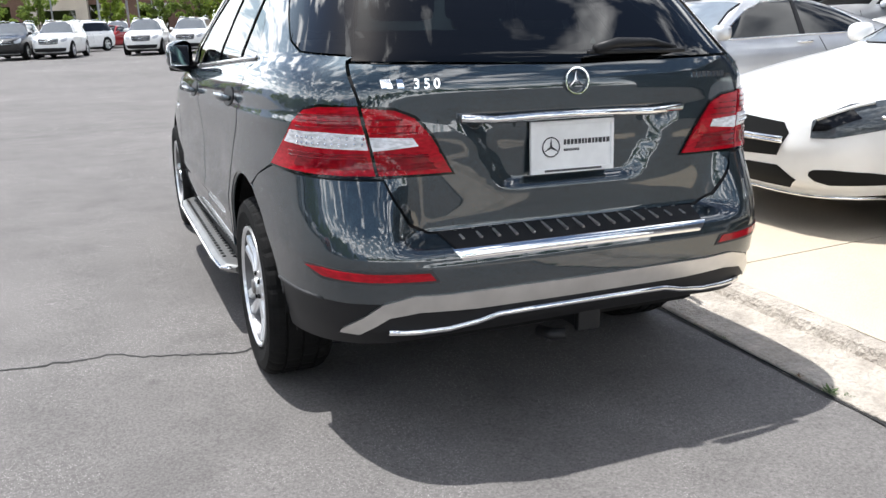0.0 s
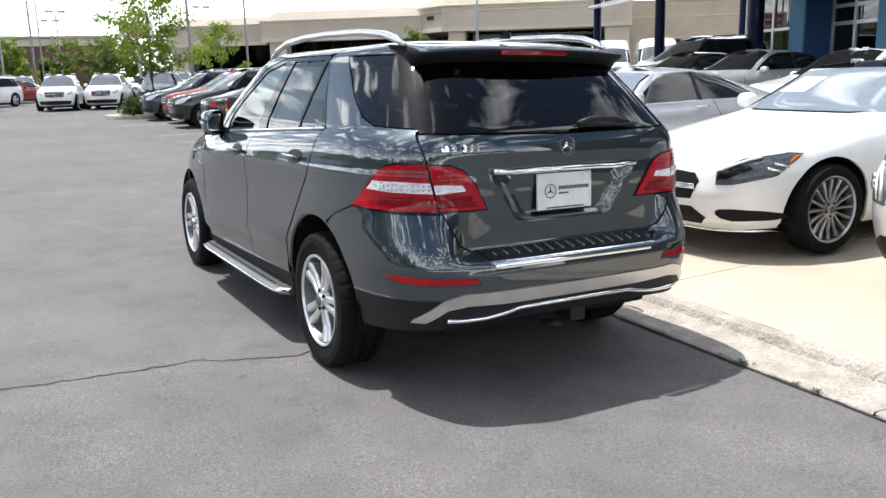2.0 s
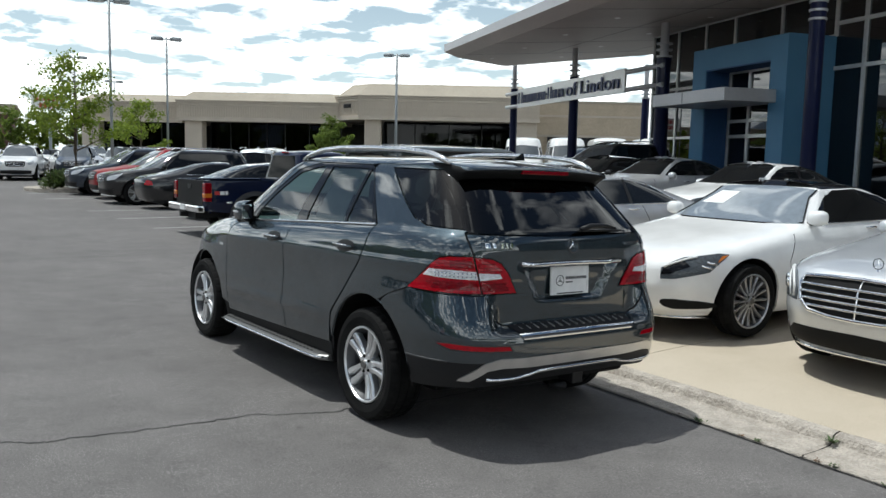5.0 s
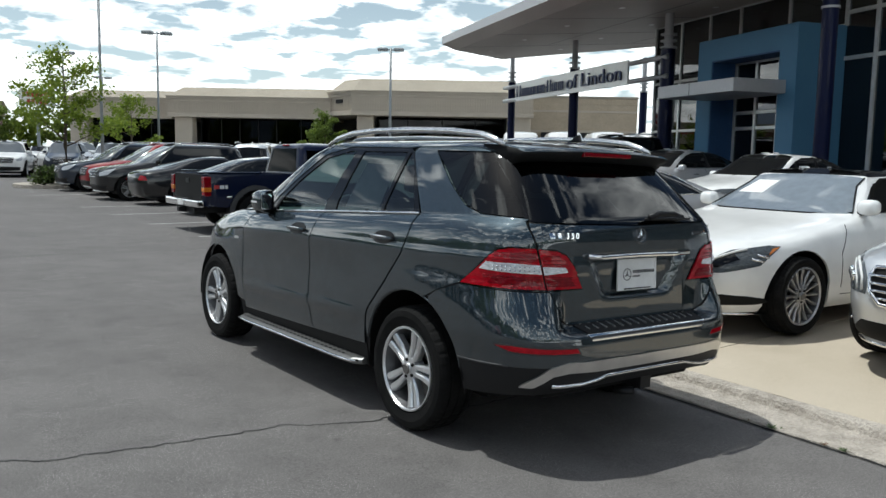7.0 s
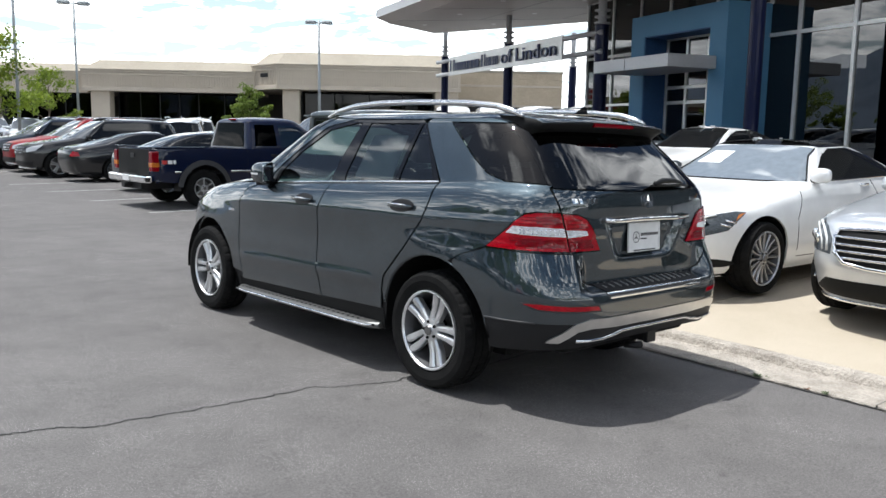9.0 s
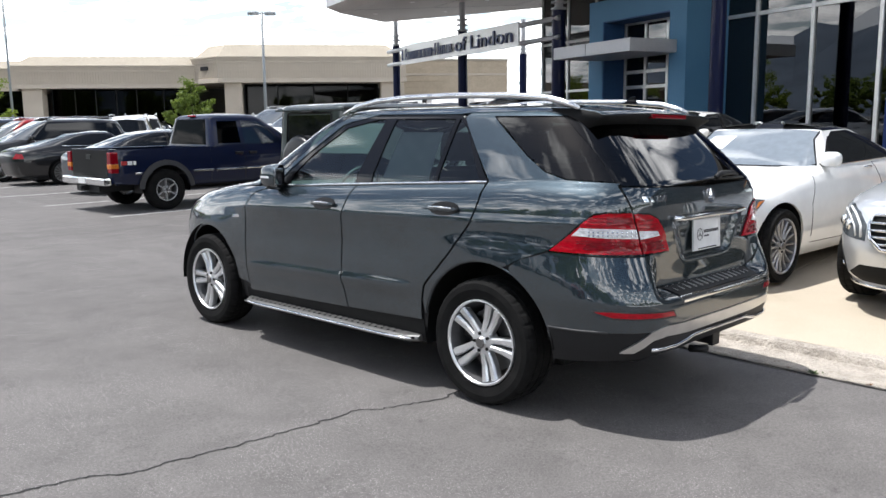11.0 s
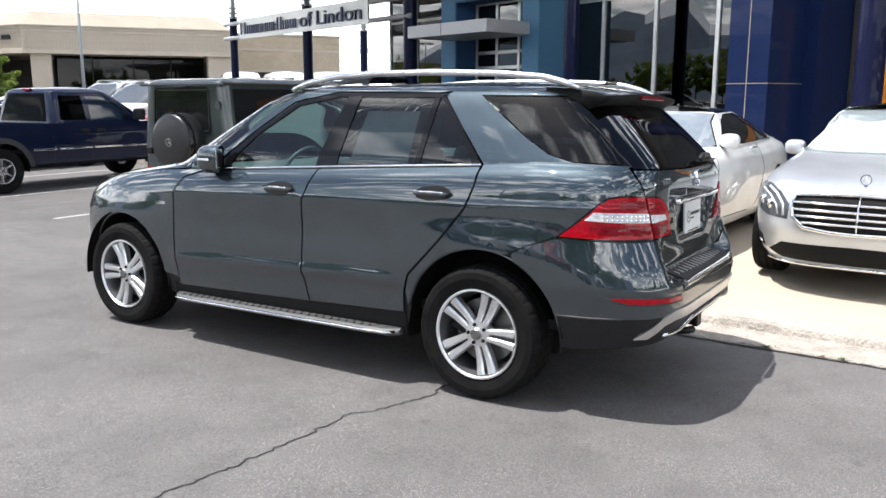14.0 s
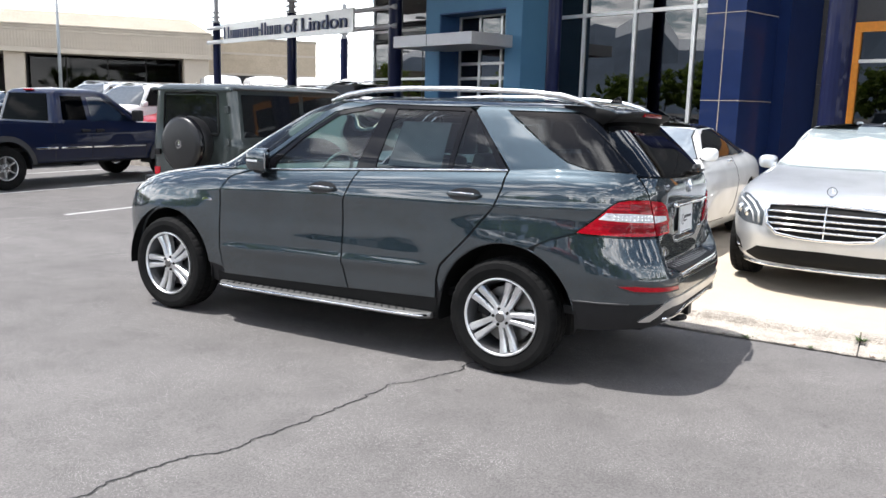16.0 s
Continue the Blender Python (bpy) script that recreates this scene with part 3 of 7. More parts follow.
def grey_suv():
    W = table([(0.2, 0.86), (0.28, 0.92), (0.36, 0.935), (0.45, 0.95), (0.58, 0.955), (0.68, 0.964), (0.80, 0.957), (0.92, 0.946), (1.02, 0.930), (1.10, 0.908), (1.18, 0.888), (1.28, 0.866),
               (1.45, 0.785), (1.60, 0.705), (1.66, 0.665), (1.69, 0.60), (1.71, 0.48), (1.722, 0.30), (1.728, 0.1), (1.730, 0.02)], 0.012)
    yr = table([(0.2, -0.72), (0.32, -0.88), (0.44, -0.955), (0.56, -0.985), (0.68, -0.985), (0.76, -0.965), (0.86, -0.92), (0.95, -0.882), (1.10, -0.872), (1.20, -0.872), (1.27, -0.845),
                (1.45, -0.67), (1.60, -0.51), (1.68, -0.42), (1.71, -0.33), (1.722, -0.1), (1.730, 0.4)], 0.016)
    yc = table([(0.2, -0.72), (0.68, -0.985), (0.705, -0.972), (0.735, -0.868), (0.80, -0.866), (0.95, -0.870), (1.10, -0.872), (1.27, -0.842)], 0.008)
    yf = table([(0.2, 3.55), (0.32, 3.72), (0.5, 3.80), (0.75, 3.80), (0.9, 3.74), (0.98, 3.64), (1.05, 3.46), (1.10, 3.2), (1.14, 2.92), (1.17, 2.68), (1.22, 2.57), (1.40, 2.24), (1.6, 1.85), (1.68, 1.55), (1.71, 1.3), (1.722, 1.0), (1.730, 0.5)], 0.012)

    def dent(x, z):
        """The loading sill: the tailgate stands back from the bumper between the corners."""
        r = 0.0
        if 0.84 < z < 1.12:
            side = 0.255 + 0.135 * (z - 0.875) / 0.215
            a = min(1.0, max(0.0, (side + 0.015 - abs(x)) / 0.035)) * min(1.0, max(0.0, (z - 0.855) / 0.035)) * min(1.0, max(0.0, (1.108 - z) / 0.02))
            r = 0.028 * a * a * (3 - 2 * a)
        if not 0.66 < z < 1.0:
            return r
        k = min(1.0, max(0.0, (0.69 - abs(x)) / 0.14))
        return (yc(z) - yr(z)) * k * k * (3 - 2 * k) + r

    def bulge(y, z):
        b = 0.012 * math.exp(-(((y - 0.0) / 0.42) ** 2)) * math.exp(-(((z - 0.84) / 0.14) ** 2))
        b += 0.012 * math.exp(-(((y - 2.9) / 0.45) ** 2)) * math.exp(-(((z - 0.84) / 0.14) ** 2))
        # scallop above the lower crease of the doors, and the crease under the handles
        mid = 1 / (1 + math.exp(-(y - 0.52) / 0.05)) / (1 + math.exp((y - 2.36) / 0.05))
        b -= 0.005 * mid * math.exp(-(((z - 0.83) / 0.125) ** 2))
        b += 0.018 * mid * math.exp(-(((z - 0.555 - 0.03 * (2.3 - y)) / 0.034) ** 2))
        b += 0.006 * math.exp(-(((z - (1.055 - 0.028 * (y - 0.3))) / 0.022) ** 2)) / (1 + math.exp((y - 3.2) / 0.1))
        # shoulder ledge under the windows
        d = min(1.285, 1.268 - 0.055 * (y - 0.03)) - z
        if d > 0:
            b += 0.072 * (1 - math.exp(-d / 0.065)) * math.exp(-((d / 0.24) ** 2)) / (1 + math.exp((y - 2.4) / 0.12))
        return b

    S = Shell(W, yr, yf, 1.4, 7.0, 8.0, 3.6, 5.0, bulge, 0.8, 0.030, 0.03, ((0.66, 0.76, 0.012), (0.84, 0.90, 0.010), (1.08, 1.12, 0.008), (1.15, 1.29, 0.010), (1.64, 1.705, 0.012), (1.705, 1.735, 0.0025)), dent)
    car = thing("suv", "steel grey metallic mid-size suv parked on asphalt beside the kerb", "car",
                Matrix.Translation((-0.93, 0, 0)) @ Matrix.Rotation(TILT, 4, "Y") @ Matrix.Translation((0.93, 0, 0)))
    P = M["ml"]
    ra, fa = (-0.015, 0.375, 0.462), (2.915, 0.37, 0.445)
    both = (-1, 1)

    def skin(name, verts, mat, off=0.0, rim=0.012, sides=both, parent=car, label=""):
        return part(name, S.drape(verts, off, rim, sides), mat, parent, label, smooth=True)

    # inner dark body behind the shut lines
    skin("inner_body", [("x", 0, 0.40), ("x", 0.5, 0.40), ("y", -0.48, 0.36)] + arc(*ra[:2], ra[2] - 0.01, 188, 7, 18) + [("y", 0.47, 0.27), ("y", 2.42, 0.27)] + arc(*fa[:2], fa[2] - 0.01, 190, -7, 18)
         + [("y", 3.4, 0.30), ("f", 0.4, 0.28), ("f", 0, 0.28), ("f", 0, 1.0), ("y", 2.6, 1.13), ("y", 1.95, 1.15), ("y", 0.05, 1.24), ("x", 0.6, 1.24), ("x", 0, 1.24)], M["trim"], -0.016, 0)
    lamp_low = [("x", 0.45, 0.925), ("x", 0.70, 0.925), ("y", -0.62, 0.928), ("y", -0.47, 0.932)]
    # rear bumper
    skin("rear_bumper", [("x", 0, 0.455), ("x", 0, 0.735), ("x", 0.53, 0.735), ("x", 0.60, 0.77), ("x", 0.655, 0.86), ("x", 0.675, 0.918), ("y", -0.62, 0.92), ("y", -0.455, 0.928), ("y", -0.27, 0.868), ("y", -0.205, 0.827)]
         + arc(*ra[:2], ra[2], 115, 160, 8) + [("y", -0.62, 0.535), ("y", -0.82, 0.542), ("x", 0.72, 0.546), ("x", 0.62, 0.50)], P)
    skin("bumper_cladding", [("x", 0, 0.405), ("x", 0, 0.452), ("x", 0.62, 0.497), ("x", 0.72, 0.543), ("y", -0.82, 0.539), ("y", -0.62, 0.532)] + arc(*ra[:2], ra[2], 161, 182, 5) + [("y", -0.55, 0.36), ("x", 0.80, 0.385), ("x", 0.5, 0.405)], M["trim"], -0.006, 0.02, label="black plastic lower cladding")
    for s in both:
        edge = [S.point(S.u_y(y, z), z, -0.002, s) for y, z in ((-0.455, 0.533), (-0.55, 0.534), (-0.62, 0.535), (-0.70, 0.538), (-0.78, 0.541))]
        part("cladding_edge", tube(bmesh.new(), edge, 0.007, 6), M["flare"], car, smooth=True)
    # step pad with ribs and bright edge
    pad = skin("step_pad", [("x", 0, 0.702), ("x", 0, 0.7365), ("x", 0.50, 0.7365), ("x", 0.475, 0.702)], M["trim"], 0.006, 0.01, label="black ribbed loading sill")
    for k in range(-7, 8):
        x = 0.062 * k
        part("rib", boxed(-0.005, 0.005, -0.075, 0.0, 0, 0.008, 0.002), M["satin"], pad, m=pose(x, yc(0.72) + 0.045 + 0.10 * x * x, 0.734, 12))
    skin("bumper_strip", [("x", 0, 0.672), ("x", 0, 0.700), ("x", 0.49, 0.700), ("x", 0.46, 0.672)], M["chrome"], 0.007, 0.01, label="bright chrome edge strip")
    # skid trim
    skin("skid_trim", [("x", 0, 0.500), ("x", 0, 0.562), ("x", 0.50, 0.565), ("x", 0.62, 0.570), ("x", 0.71, 0.548), ("x", 0.815, 0.452), ("x", 0.82, 0.438), ("x", 0.77, 0.438), ("x", 0.69, 0.500), ("x", 0.60, 0.513), ("x", 0.40, 0.502)], M["satin"], 0.007, 0.012, label="satin silver under-bumper trim")
    skin("under_panel", [("x", 0, 0.44), ("x", 0, 0.497), ("x", 0.40, 0.499), ("x", 0.62, 0.511), ("x", 0.735, 0.50), ("x", 0.80, 0.452), ("x", 0.5, 0.44)], M["trim"], 0.004, 0)
    lip = [S.point(S.u_x(abs(x), z), z, 0.010, 1 if x > 0 else -1) for x, z in
           ((-0.69, 0.452), (-0.65, 0.448), (-0.60, 0.446), (-0.50, 0.446), (-0.40, 0.458), (-0.33, 0.474), (-0.2, 0.475), (-0.001, 0.475), (0.2, 0.475), (0.33, 0.474), (0.40, 0.458), (0.50, 0.446), (0.60, 0.446), (0.65, 0.448), (0.69, 0.452))]
    part("lower_chrome_lip", tube(bmesh.new(), lip, 0.011, 8), M["chrome"], car, "bright chrome lip", smooth=True)
    for s in both:
        part("reflector", S.drape([("x", 0.55, 0.615), ("x", 0.57, 0.640), ("y", -0.80, 0.650), ("y", -0.72, 0.644), ("x", 0.86, 0.622)], 0.005, 0.008, (s,)), M["redlens"], car, "long red bumper reflector in a grey recess", smooth=True)
        part("reflector_recess", S.drape([("x", 0.535, 0.606), ("x", 0.56, 0.646), ("y", -0.78, 0.656), ("y", -0.70, 0.650), ("x", 0.87, 0.612)], 0.0025, 0.002, (s,)), M["flare"], car, smooth=True)
    # hatch
    hatch = skin("tailgate", [("x", 0, 0.742), ("x", 0.525, 0.742), ("x", 0.59, 0.775), ("x", 0.645, 0.86), ("x", 0.672, 0.925), ("x", 0.70, 1.14), ("x", 0.725, 1.268), ("x", 0, 1.252)], P)
    bar = [S.point(S.u_x(abs(x), 1.105), 1.105 - 0.006 * (x / 0.4) ** 2, 0.016, 1 if x > 0 else -1) for x in (-0.42, -0.3, -0.15, -0.001, 0.15, 0.3, 0.42)]
    cb = tube(bmesh.new(), bar, 0.014, 8)
    part("tailgate_chrome_bar", cb, M["chrome"], hatch, "chrome strip over the plate", smooth=True)
    y_pl = S.point(0.0, 0.98).y - 0.018
    plate = part("number_plate", boxed(-0.152, 0.152, 0, 0.006, -0.076, 0.076, 0.003), M["plate"], hatch, "white dealer plate in a dark frame", m=pose(0, y_pl - 0.004, 0.985, -3))
    pf = bmesh.new()
    for x0, x1, z0, z1 in ((-0.162, 0.162, 0.072, 0.086), (-0.162, 0.162, -0.088, -0.072), (-0.162, -0.15, -0.08, 0.08), (0.15, 0.162, -0.08, 0.08)):
        box(pf, x0, x1, -0.004, 0.008, z0, z1, 0.002)
    part("plate_frame", pf, M["plate"], plate)
    part("dealer_mark", star_bm(0.034, 0.001, 0.12), M["ink"], plate, m=pose(-0.085, -0.002, 0.0))
    random.seed(3)
    for row, x0, x1, h in ((0.014, -0.035, 0.135, 0.017), (-0.012, -0.035, 0.025, 0.008), (-0.079, -0.11, 0.11, 0.007)):
        x = x0
        while x < x1:
            wd = h * random.uniform(0.45, 0.8)
            part("print_bar", boxed(x, x + wd, -0.0055 if row < -0.05 else -0.0012, 0.0, row - h / 2, row + h / 2), M["ink"], plate)
            x += wd + h * 0.22
    y_st = S.point(0.0, 1.205).y
    part("badge", star_bm(0.045, 0.010), M["chrome"], hatch, "round chrome badge", m=pose(0, y_st - 0.003, 1.200, -6), smooth=False)
    # model lettering as plain chrome bars
    for x0, x1, h, zc, name in ((-0.652, -0.620, 0.026, 1.208, "badge_bar"), (-0.610, -0.588, 0.026, 1.208, "badge_bar"), ):
        part(name, S.drape([("x", -x1, zc - h / 2), ("x", -x0 - 0.004, zc - h / 2), ("x", -x0, zc + h / 2), ("x", -x1 + 0.004, zc + h / 2)], 0.005, 0.005, (-1,)), M["chrome"], hatch, "chrome model lettering bar")
    for k, digit in enumerate("350"):
        dc = bpy.data.curves.new("digit", "FONT")
        dc.body, dc.size, dc.extrude, dc.offset, dc.align_x = digit, 0.042, 0.003, 0.0009, "CENTER"
        tmp = new("tmp", dc)
        bpy.context.view_layer.update()
        me = bpy.data.meshes.new_from_object(tmp.evaluated_get(bpy.context.evaluated_depsgraph_get()))
        bpy.data.objects.remove(tmp)
        db = bmesh.new()
        db.from_mesh(me)
        x0 = -0.558 + 0.032 * k
        part("model_digit", db, M["chrome"], hatch, "raised chrome digit", m=pose(x0, S.point(S.u_x(-x0, 1.208), 1.208, 0.005, -1).y, 1.194, 84, 0, -5), smooth=False)
    for k in range(7):
        x0 = 0.475 + k * 0.0225
        part("badge_bar", S.drape([("x", x0, 1.196), ("x", x0 + 0.016, 1.196), ("x", x0 + 0.016, 1.213), ("x", x0, 1.213)], 0.004, 0.004, (1,)), M["chrome"], hatch, "chrome model lettering bar")
    # rear window, spoiler, wiper
    skin("rear_window", [("x", 0, 1.258), ("x", 0.722, 1.275), ("x", 0.695, 1.40), ("x", 0.645, 1.575), ("x", 0.635, 1.60), ("x", 0, 1.61)], M["tint"], 0.003, 0.01, label="dark tinted rear window")
    sp = bmesh.new()
    n = 21
    rings = []
    for i in range(n):
        x = -0.61 + 1.22 * i / (n - 1)
        e = 1 - (abs(x) / 0.61) ** 6
        bow = 0.02 * (x / 0.61) ** 2
        back = -0.60 + bow + 0.03 * (1 - e)
        zt = 1.668 - 0.020 * (x / 0.61) ** 2
        rings.append([sp.verts.new(p) for p in ((x, -0.20, zt + 0.042 - 0.008 * (1 - e)), (x, -0.36, zt + 0.027), (x, -0.50, zt + 0.008), (x, back, zt - 0.012), (x, back + 0.004, zt - 0.028), (x, back + 0.05, zt - 0.050 - 0.01 * e), (x, -0.46, zt - 0.085 - 0.01 * e), (x, -0.40, zt - 0.09))])
    for a, b in zip(rings, rings[1:]):
        for j in range(7):
            f = sp.faces.new((a[j], a[j + 1], b[j + 1], b[j]))
            f.material_index = 0 if j < 3 else 1
    for cap in (rings[0], rings[-1][::-1]):
        sp.faces.new(cap).material_index = 1
    bmesh.ops.recalc_face_normals(sp, faces=sp.faces)
    spoiler = part("roof_spoiler", sp, [P, M["matt"]], car, "grey roof spoiler with gloss black underside", smooth=True)
    part("brake_light", boxed(-0.20, 0.20, -0.012, 0.012, -0.012, 0.012, 0.005), M["darkred"], spoiler, "slim dark red high brake light", m=pose(0, -0.592, 1.638))
    wip = tube(bmesh.new(), [(0.07, -0.872, 1.30), (0.16, -0.862, 1.318), (0.30, -0.856, 1.318), (0.42, -0.838, 1.300)], [0.016, 0.018, 0.015, 0.007], 8)
    box(wip, 0.05, 0.44, -0.868, -0.850, 1.283, 1.296, 0.004)
    part("rear_wiper", wip, M["trim"], car, "black rear wiper arm", smooth=True)
    # tail lamps
    for s in both:
        body = part("tail_lamp", S.drape([("x", 0.694, 0.932), ("y", -0.62, 0.934), ("y", -0.455, 0.936), ("y", -0.555, 1.02), ("y", -0.64, 1.10), ("y", -0.675, 1.128), ("x", 0.79, 1.140), ("x", 0.712, 1.142)], 0.010, 0.014, (s,)), M["redlens"], car, "large red and clear wraparound tail lamp", smooth=True)
        part("clear_lens", S.drape([("x", 0.703, 1.012), ("y", -0.70, 1.018), ("y", -0.575, 1.024), ("y", -0.615, 1.066), ("x", 0.80, 1.066), ("x", 0.706, 1.058)], 0.013, 0.003, (s,)), M["clearlens"], body, "clear reversing and signal band", smooth=True)
        part("dark_band", S.drape([("x", 0.705, 0.950), ("y", -0.66, 0.953), ("y", -0.63, 0.955), ("y", -0.66, 0.995), ("x", 0.710, 0.992)], 0.012, 0.002, (s,)), M["darkred"], body, smooth=True)
        part("dark_band", S.drape([("x", 0.712, 1.078), ("x", 0.80, 1.080), ("x", 0.795, 1.122), ("x", 0.718, 1.122)], 0.012, 0.002, (s,)), M["darkred"], body, smooth=True)
        for zz in (1.080, 1.098, 1.116):
            u1 = S.u_y(-0.655 + 0.10 * (1.116 - zz), zz)
            pts = [S.point(S.u_x(0.715, zz) + f * (u1 - S.u_x(0.715, zz)), zz, 0.0115, s) for f in (k / 8 for k in range(9))]
            part("lamp_line", tube(bmesh.new(), pts, 0.0022, 5), M["darkred"], body, smooth=True)
        for zz in (0.985, 0.998):
            pts = [S.point(S.u_x(0.715, zz) + f * (S.u_y(-0.60, zz) - S.u_x(0.715, zz)), zz, 0.0115, s) for f in (k / 8 for k in range(9))]
            part("lamp_line", tube(bmesh.new(), pts, 0.0022, 5), M["darkred"], body, smooth=True)
        led = bmesh.new()
        bmesh.ops.create_uvsphere(led, u_segments=6, v_segments=4, radius=0.006)
        led = mesh_of(led, "led", M["chrome"])
        for k in range(11):
            f = k / 10
            u = S.u_x(0.715, 1.03) + f * (S.u_y(-0.66, 1.03) - S.u_x(0.715, 1.03))
            for zz in (1.028, 1.046):
                c = S.point(u, zz, 0.015, s)
                part("led", led, None, body, m=Matrix.Translation(c))
        inner = part("tail_lamp_inner", S.drape([("x", 0.450, 0.932), ("x", 0.684, 0.932), ("x", 0.702, 1.138), ("x", 0.62, 1.130), ("x", 0.565, 1.105), ("x", 0.52, 1.05)], 0.010, 0.014, (s,)), M["redlens"], car, "red inner tail lamp on the tailgate", smooth=True)
        part("clear_lens", S.drape([("x", 0.56, 1.02), ("x", 0.692, 1.008), ("x", 0.695, 1.05), ("x", 0.575, 1.045)], 0.013, 0.003, (s,)), M["clearlens"], inner, smooth=True)
        part("dark_band", S.drape([("x", 0.50, 0.948), ("x", 0.682, 0.945), ("x", 0.688, 0.99), ("x", 0.54, 0.99)], 0.012, 0.002, (s,)), M["darkred"], inner, smooth=True)
        for zz, x0 in ((1.062, 0.56), (1.082, 0.575), (1.102, 0.60), (1.000, 0.53), (0.985, 0.525), (0.965, 0.51), (0.948, 0.50)):
            pts = [S.point(S.u_x(x0 + (0.688 - x0) * k / 5, zz), zz, 0.0118, s) for k in range(6)]
            part("lamp_line", tube(bmesh.new(), pts, 0.0024, 5), M["darkred"], inner, smooth=True)
        part("lamp_gasket", S.drape([("x", 0.436, 0.923), ("x", 0.70, 0.923), ("y", -0.62, 0.925), ("y", -0.437, 0.927), ("y", -0.545, 1.024), ("y", -0.632, 1.106), ("y", -0.670, 1.136), ("x", 0.79, 1.149), ("x", 0.62, 1.139), ("x", 0.558, 1.112), ("x", 0.508, 1.053)], 0.003, 0.006, (s,)), M["gloss"], body, "thin black lamp gasket", smooth=True)
        # quarter panel with the pillar
        part("quarter_panel", S.drape(arc(*ra[:2], ra[2], 108, 12, 14) + [("y", 0.455, 0.55), ("y", 0.43, 0.64), ("y", 0.24, 0.84), ("y", 0.075, 1.04), ("y", 0.03, 1.16), ("y", 0.02, 1.275), ("y", 0.36, 1.63), ("y", 0.34, 1.662), ("y", -0.375, 1.662), ("y", -0.385, 1.637),
             ("y", 0.145, 1.640), ("y", 0.03, 1.56), ("y", -0.18, 1.42), ("y", -0.33, 1.335), ("y", -0.47, 1.298), ("y", -0.735, 1.288), ("x", 0.735, 1.278), ("x", 0.708, 1.145), ("x", 0.79, 1.146), ("y", -0.668, 1.134), ("y", -0.63, 1.104), ("y", -0.545, 1.022), ("y", -0.44, 0.935), ("y", -0.27, 0.872)], 0, 0.012, (s,)), P, car, smooth=True)
        part("quarter_window", S.drape([("y", 0.13, 1.633), ("y", -0.380, 1.63), ("y", -0.545, 1.47), ("y", -0.722, 1.296), ("y", -0.47, 1.305), ("y", -0.33, 1.342), ("y", -0.18, 1.428), ("y", 0.02, 1.566)], -0.002, 0.01, (s,)), M["tint"], car, "dark tinted rear quarter window", smooth=True)
        part("pillar_cover", S.drape([("y", -0.392, 1.632), ("y", -0.557, 1.47), ("y", -0.734, 1.294), ("x", 0.735, 1.285), ("x", 0.70, 1.40), ("x", 0.645, 1.58), ("x", 0.62, 1.632)], 0.001, 0.01, (s,)), M["gloss"], car, smooth=True)
        # doors
        rear_door = part("rear_door", S.drape([("y", 0.472, 0.425), ("y", 0.470, 0.55), ("y", 0.442, 0.65), ("y", 0.25, 0.848), ("y", 0.087, 1.045), ("y", 0.042, 1.16), ("y", 0.035, 1.262), ("y", 1.12, 1.205), ("y", 1.16, 1.10), ("y", 1.20, 1.0), ("y", 1.205, 0.58), ("y", 1.16, 0.398)], 0, 0.012, (s,)), P, car, smooth=True)
        front_door = part("front_door", S.drape([("y", 1.17, 0.396), ("y", 1.216, 0.58), ("y", 1.211, 1.0), ("y", 1.172, 1.10), ("y", 1.132, 1.204), ("y", 2.02, 1.155), ("y", 2.24, 1.10), ("y", 2.33, 1.0), ("y", 2.345, 0.60), ("y", 2.325, 0.360)], 0, 0.012, (s,)), P, car, smooth=True)
        part("front_fender", S.drape([("y", 2.336, 0.41), ("y", 2.357, 0.60), ("y", 2.342, 1.0), ("y", 2.252, 1.107), ("y", 2.10, 1.152), ("y", 2.62, 1.125), ("y", 3.1, 1.06), ("y", 3.38, 0.97), ("y", 3.46, 0.88), ("y", 3.40, 0.70)] + arc(*fa[:2], fa[2], 42, 172, 18), 0, 0.012, (s,)), P, car, smooth=True)
        for door, y0, zc in ((rear_door, 0.285, 1.105), (front_door, 1.385, 1.070)):
            c = S.point(S.u_y(y0, zc), zc, 0.0, s)
            # flat black oval paints the shaded hollow of the body-coloured dish
            part("handle_dish_shade", S.drape([("y", y0 + 0.112 * math.cos(a) - 0.02 * math.sin(a), zc + 0.004 + 0.041 * math.sin(a)) for a in (2 * math.pi * k / 18 for k in range(18))], 0.003, 0, (s,)), M["trim"], door, smooth=True)
            hb = tube(bmesh.new(), [(c.x + s * 0.012, y0 - 0.112, zc + 0.004), (c.x + s * 0.034, y0 - 0.08, zc + 0.004), (c.x + s * 0.040, y0, zc + 0.006), (c.x + s * 0.034, y0 + 0.08, zc + 0.004), (c.x + s * 0.012, y0 + 0.112, zc + 0.004)], [0.010, 0.014, 0.015, 0.014, 0.010], 10)
            part("door_handle", hb, P, door, "painted pull handle with chrome strip", smooth=True)
            ch = tube(bmesh.new(), [(c.x + s * 0.040, y0 - 0.09, zc + 0.013), (c.x + s * 0.055, y0, zc + 0.016), (c.x + s * 0.040, y0 + 0.09, zc + 0.013)], 0.006, 6)
            part("handle_strip", ch, M["chrome"], door, smooth=True)
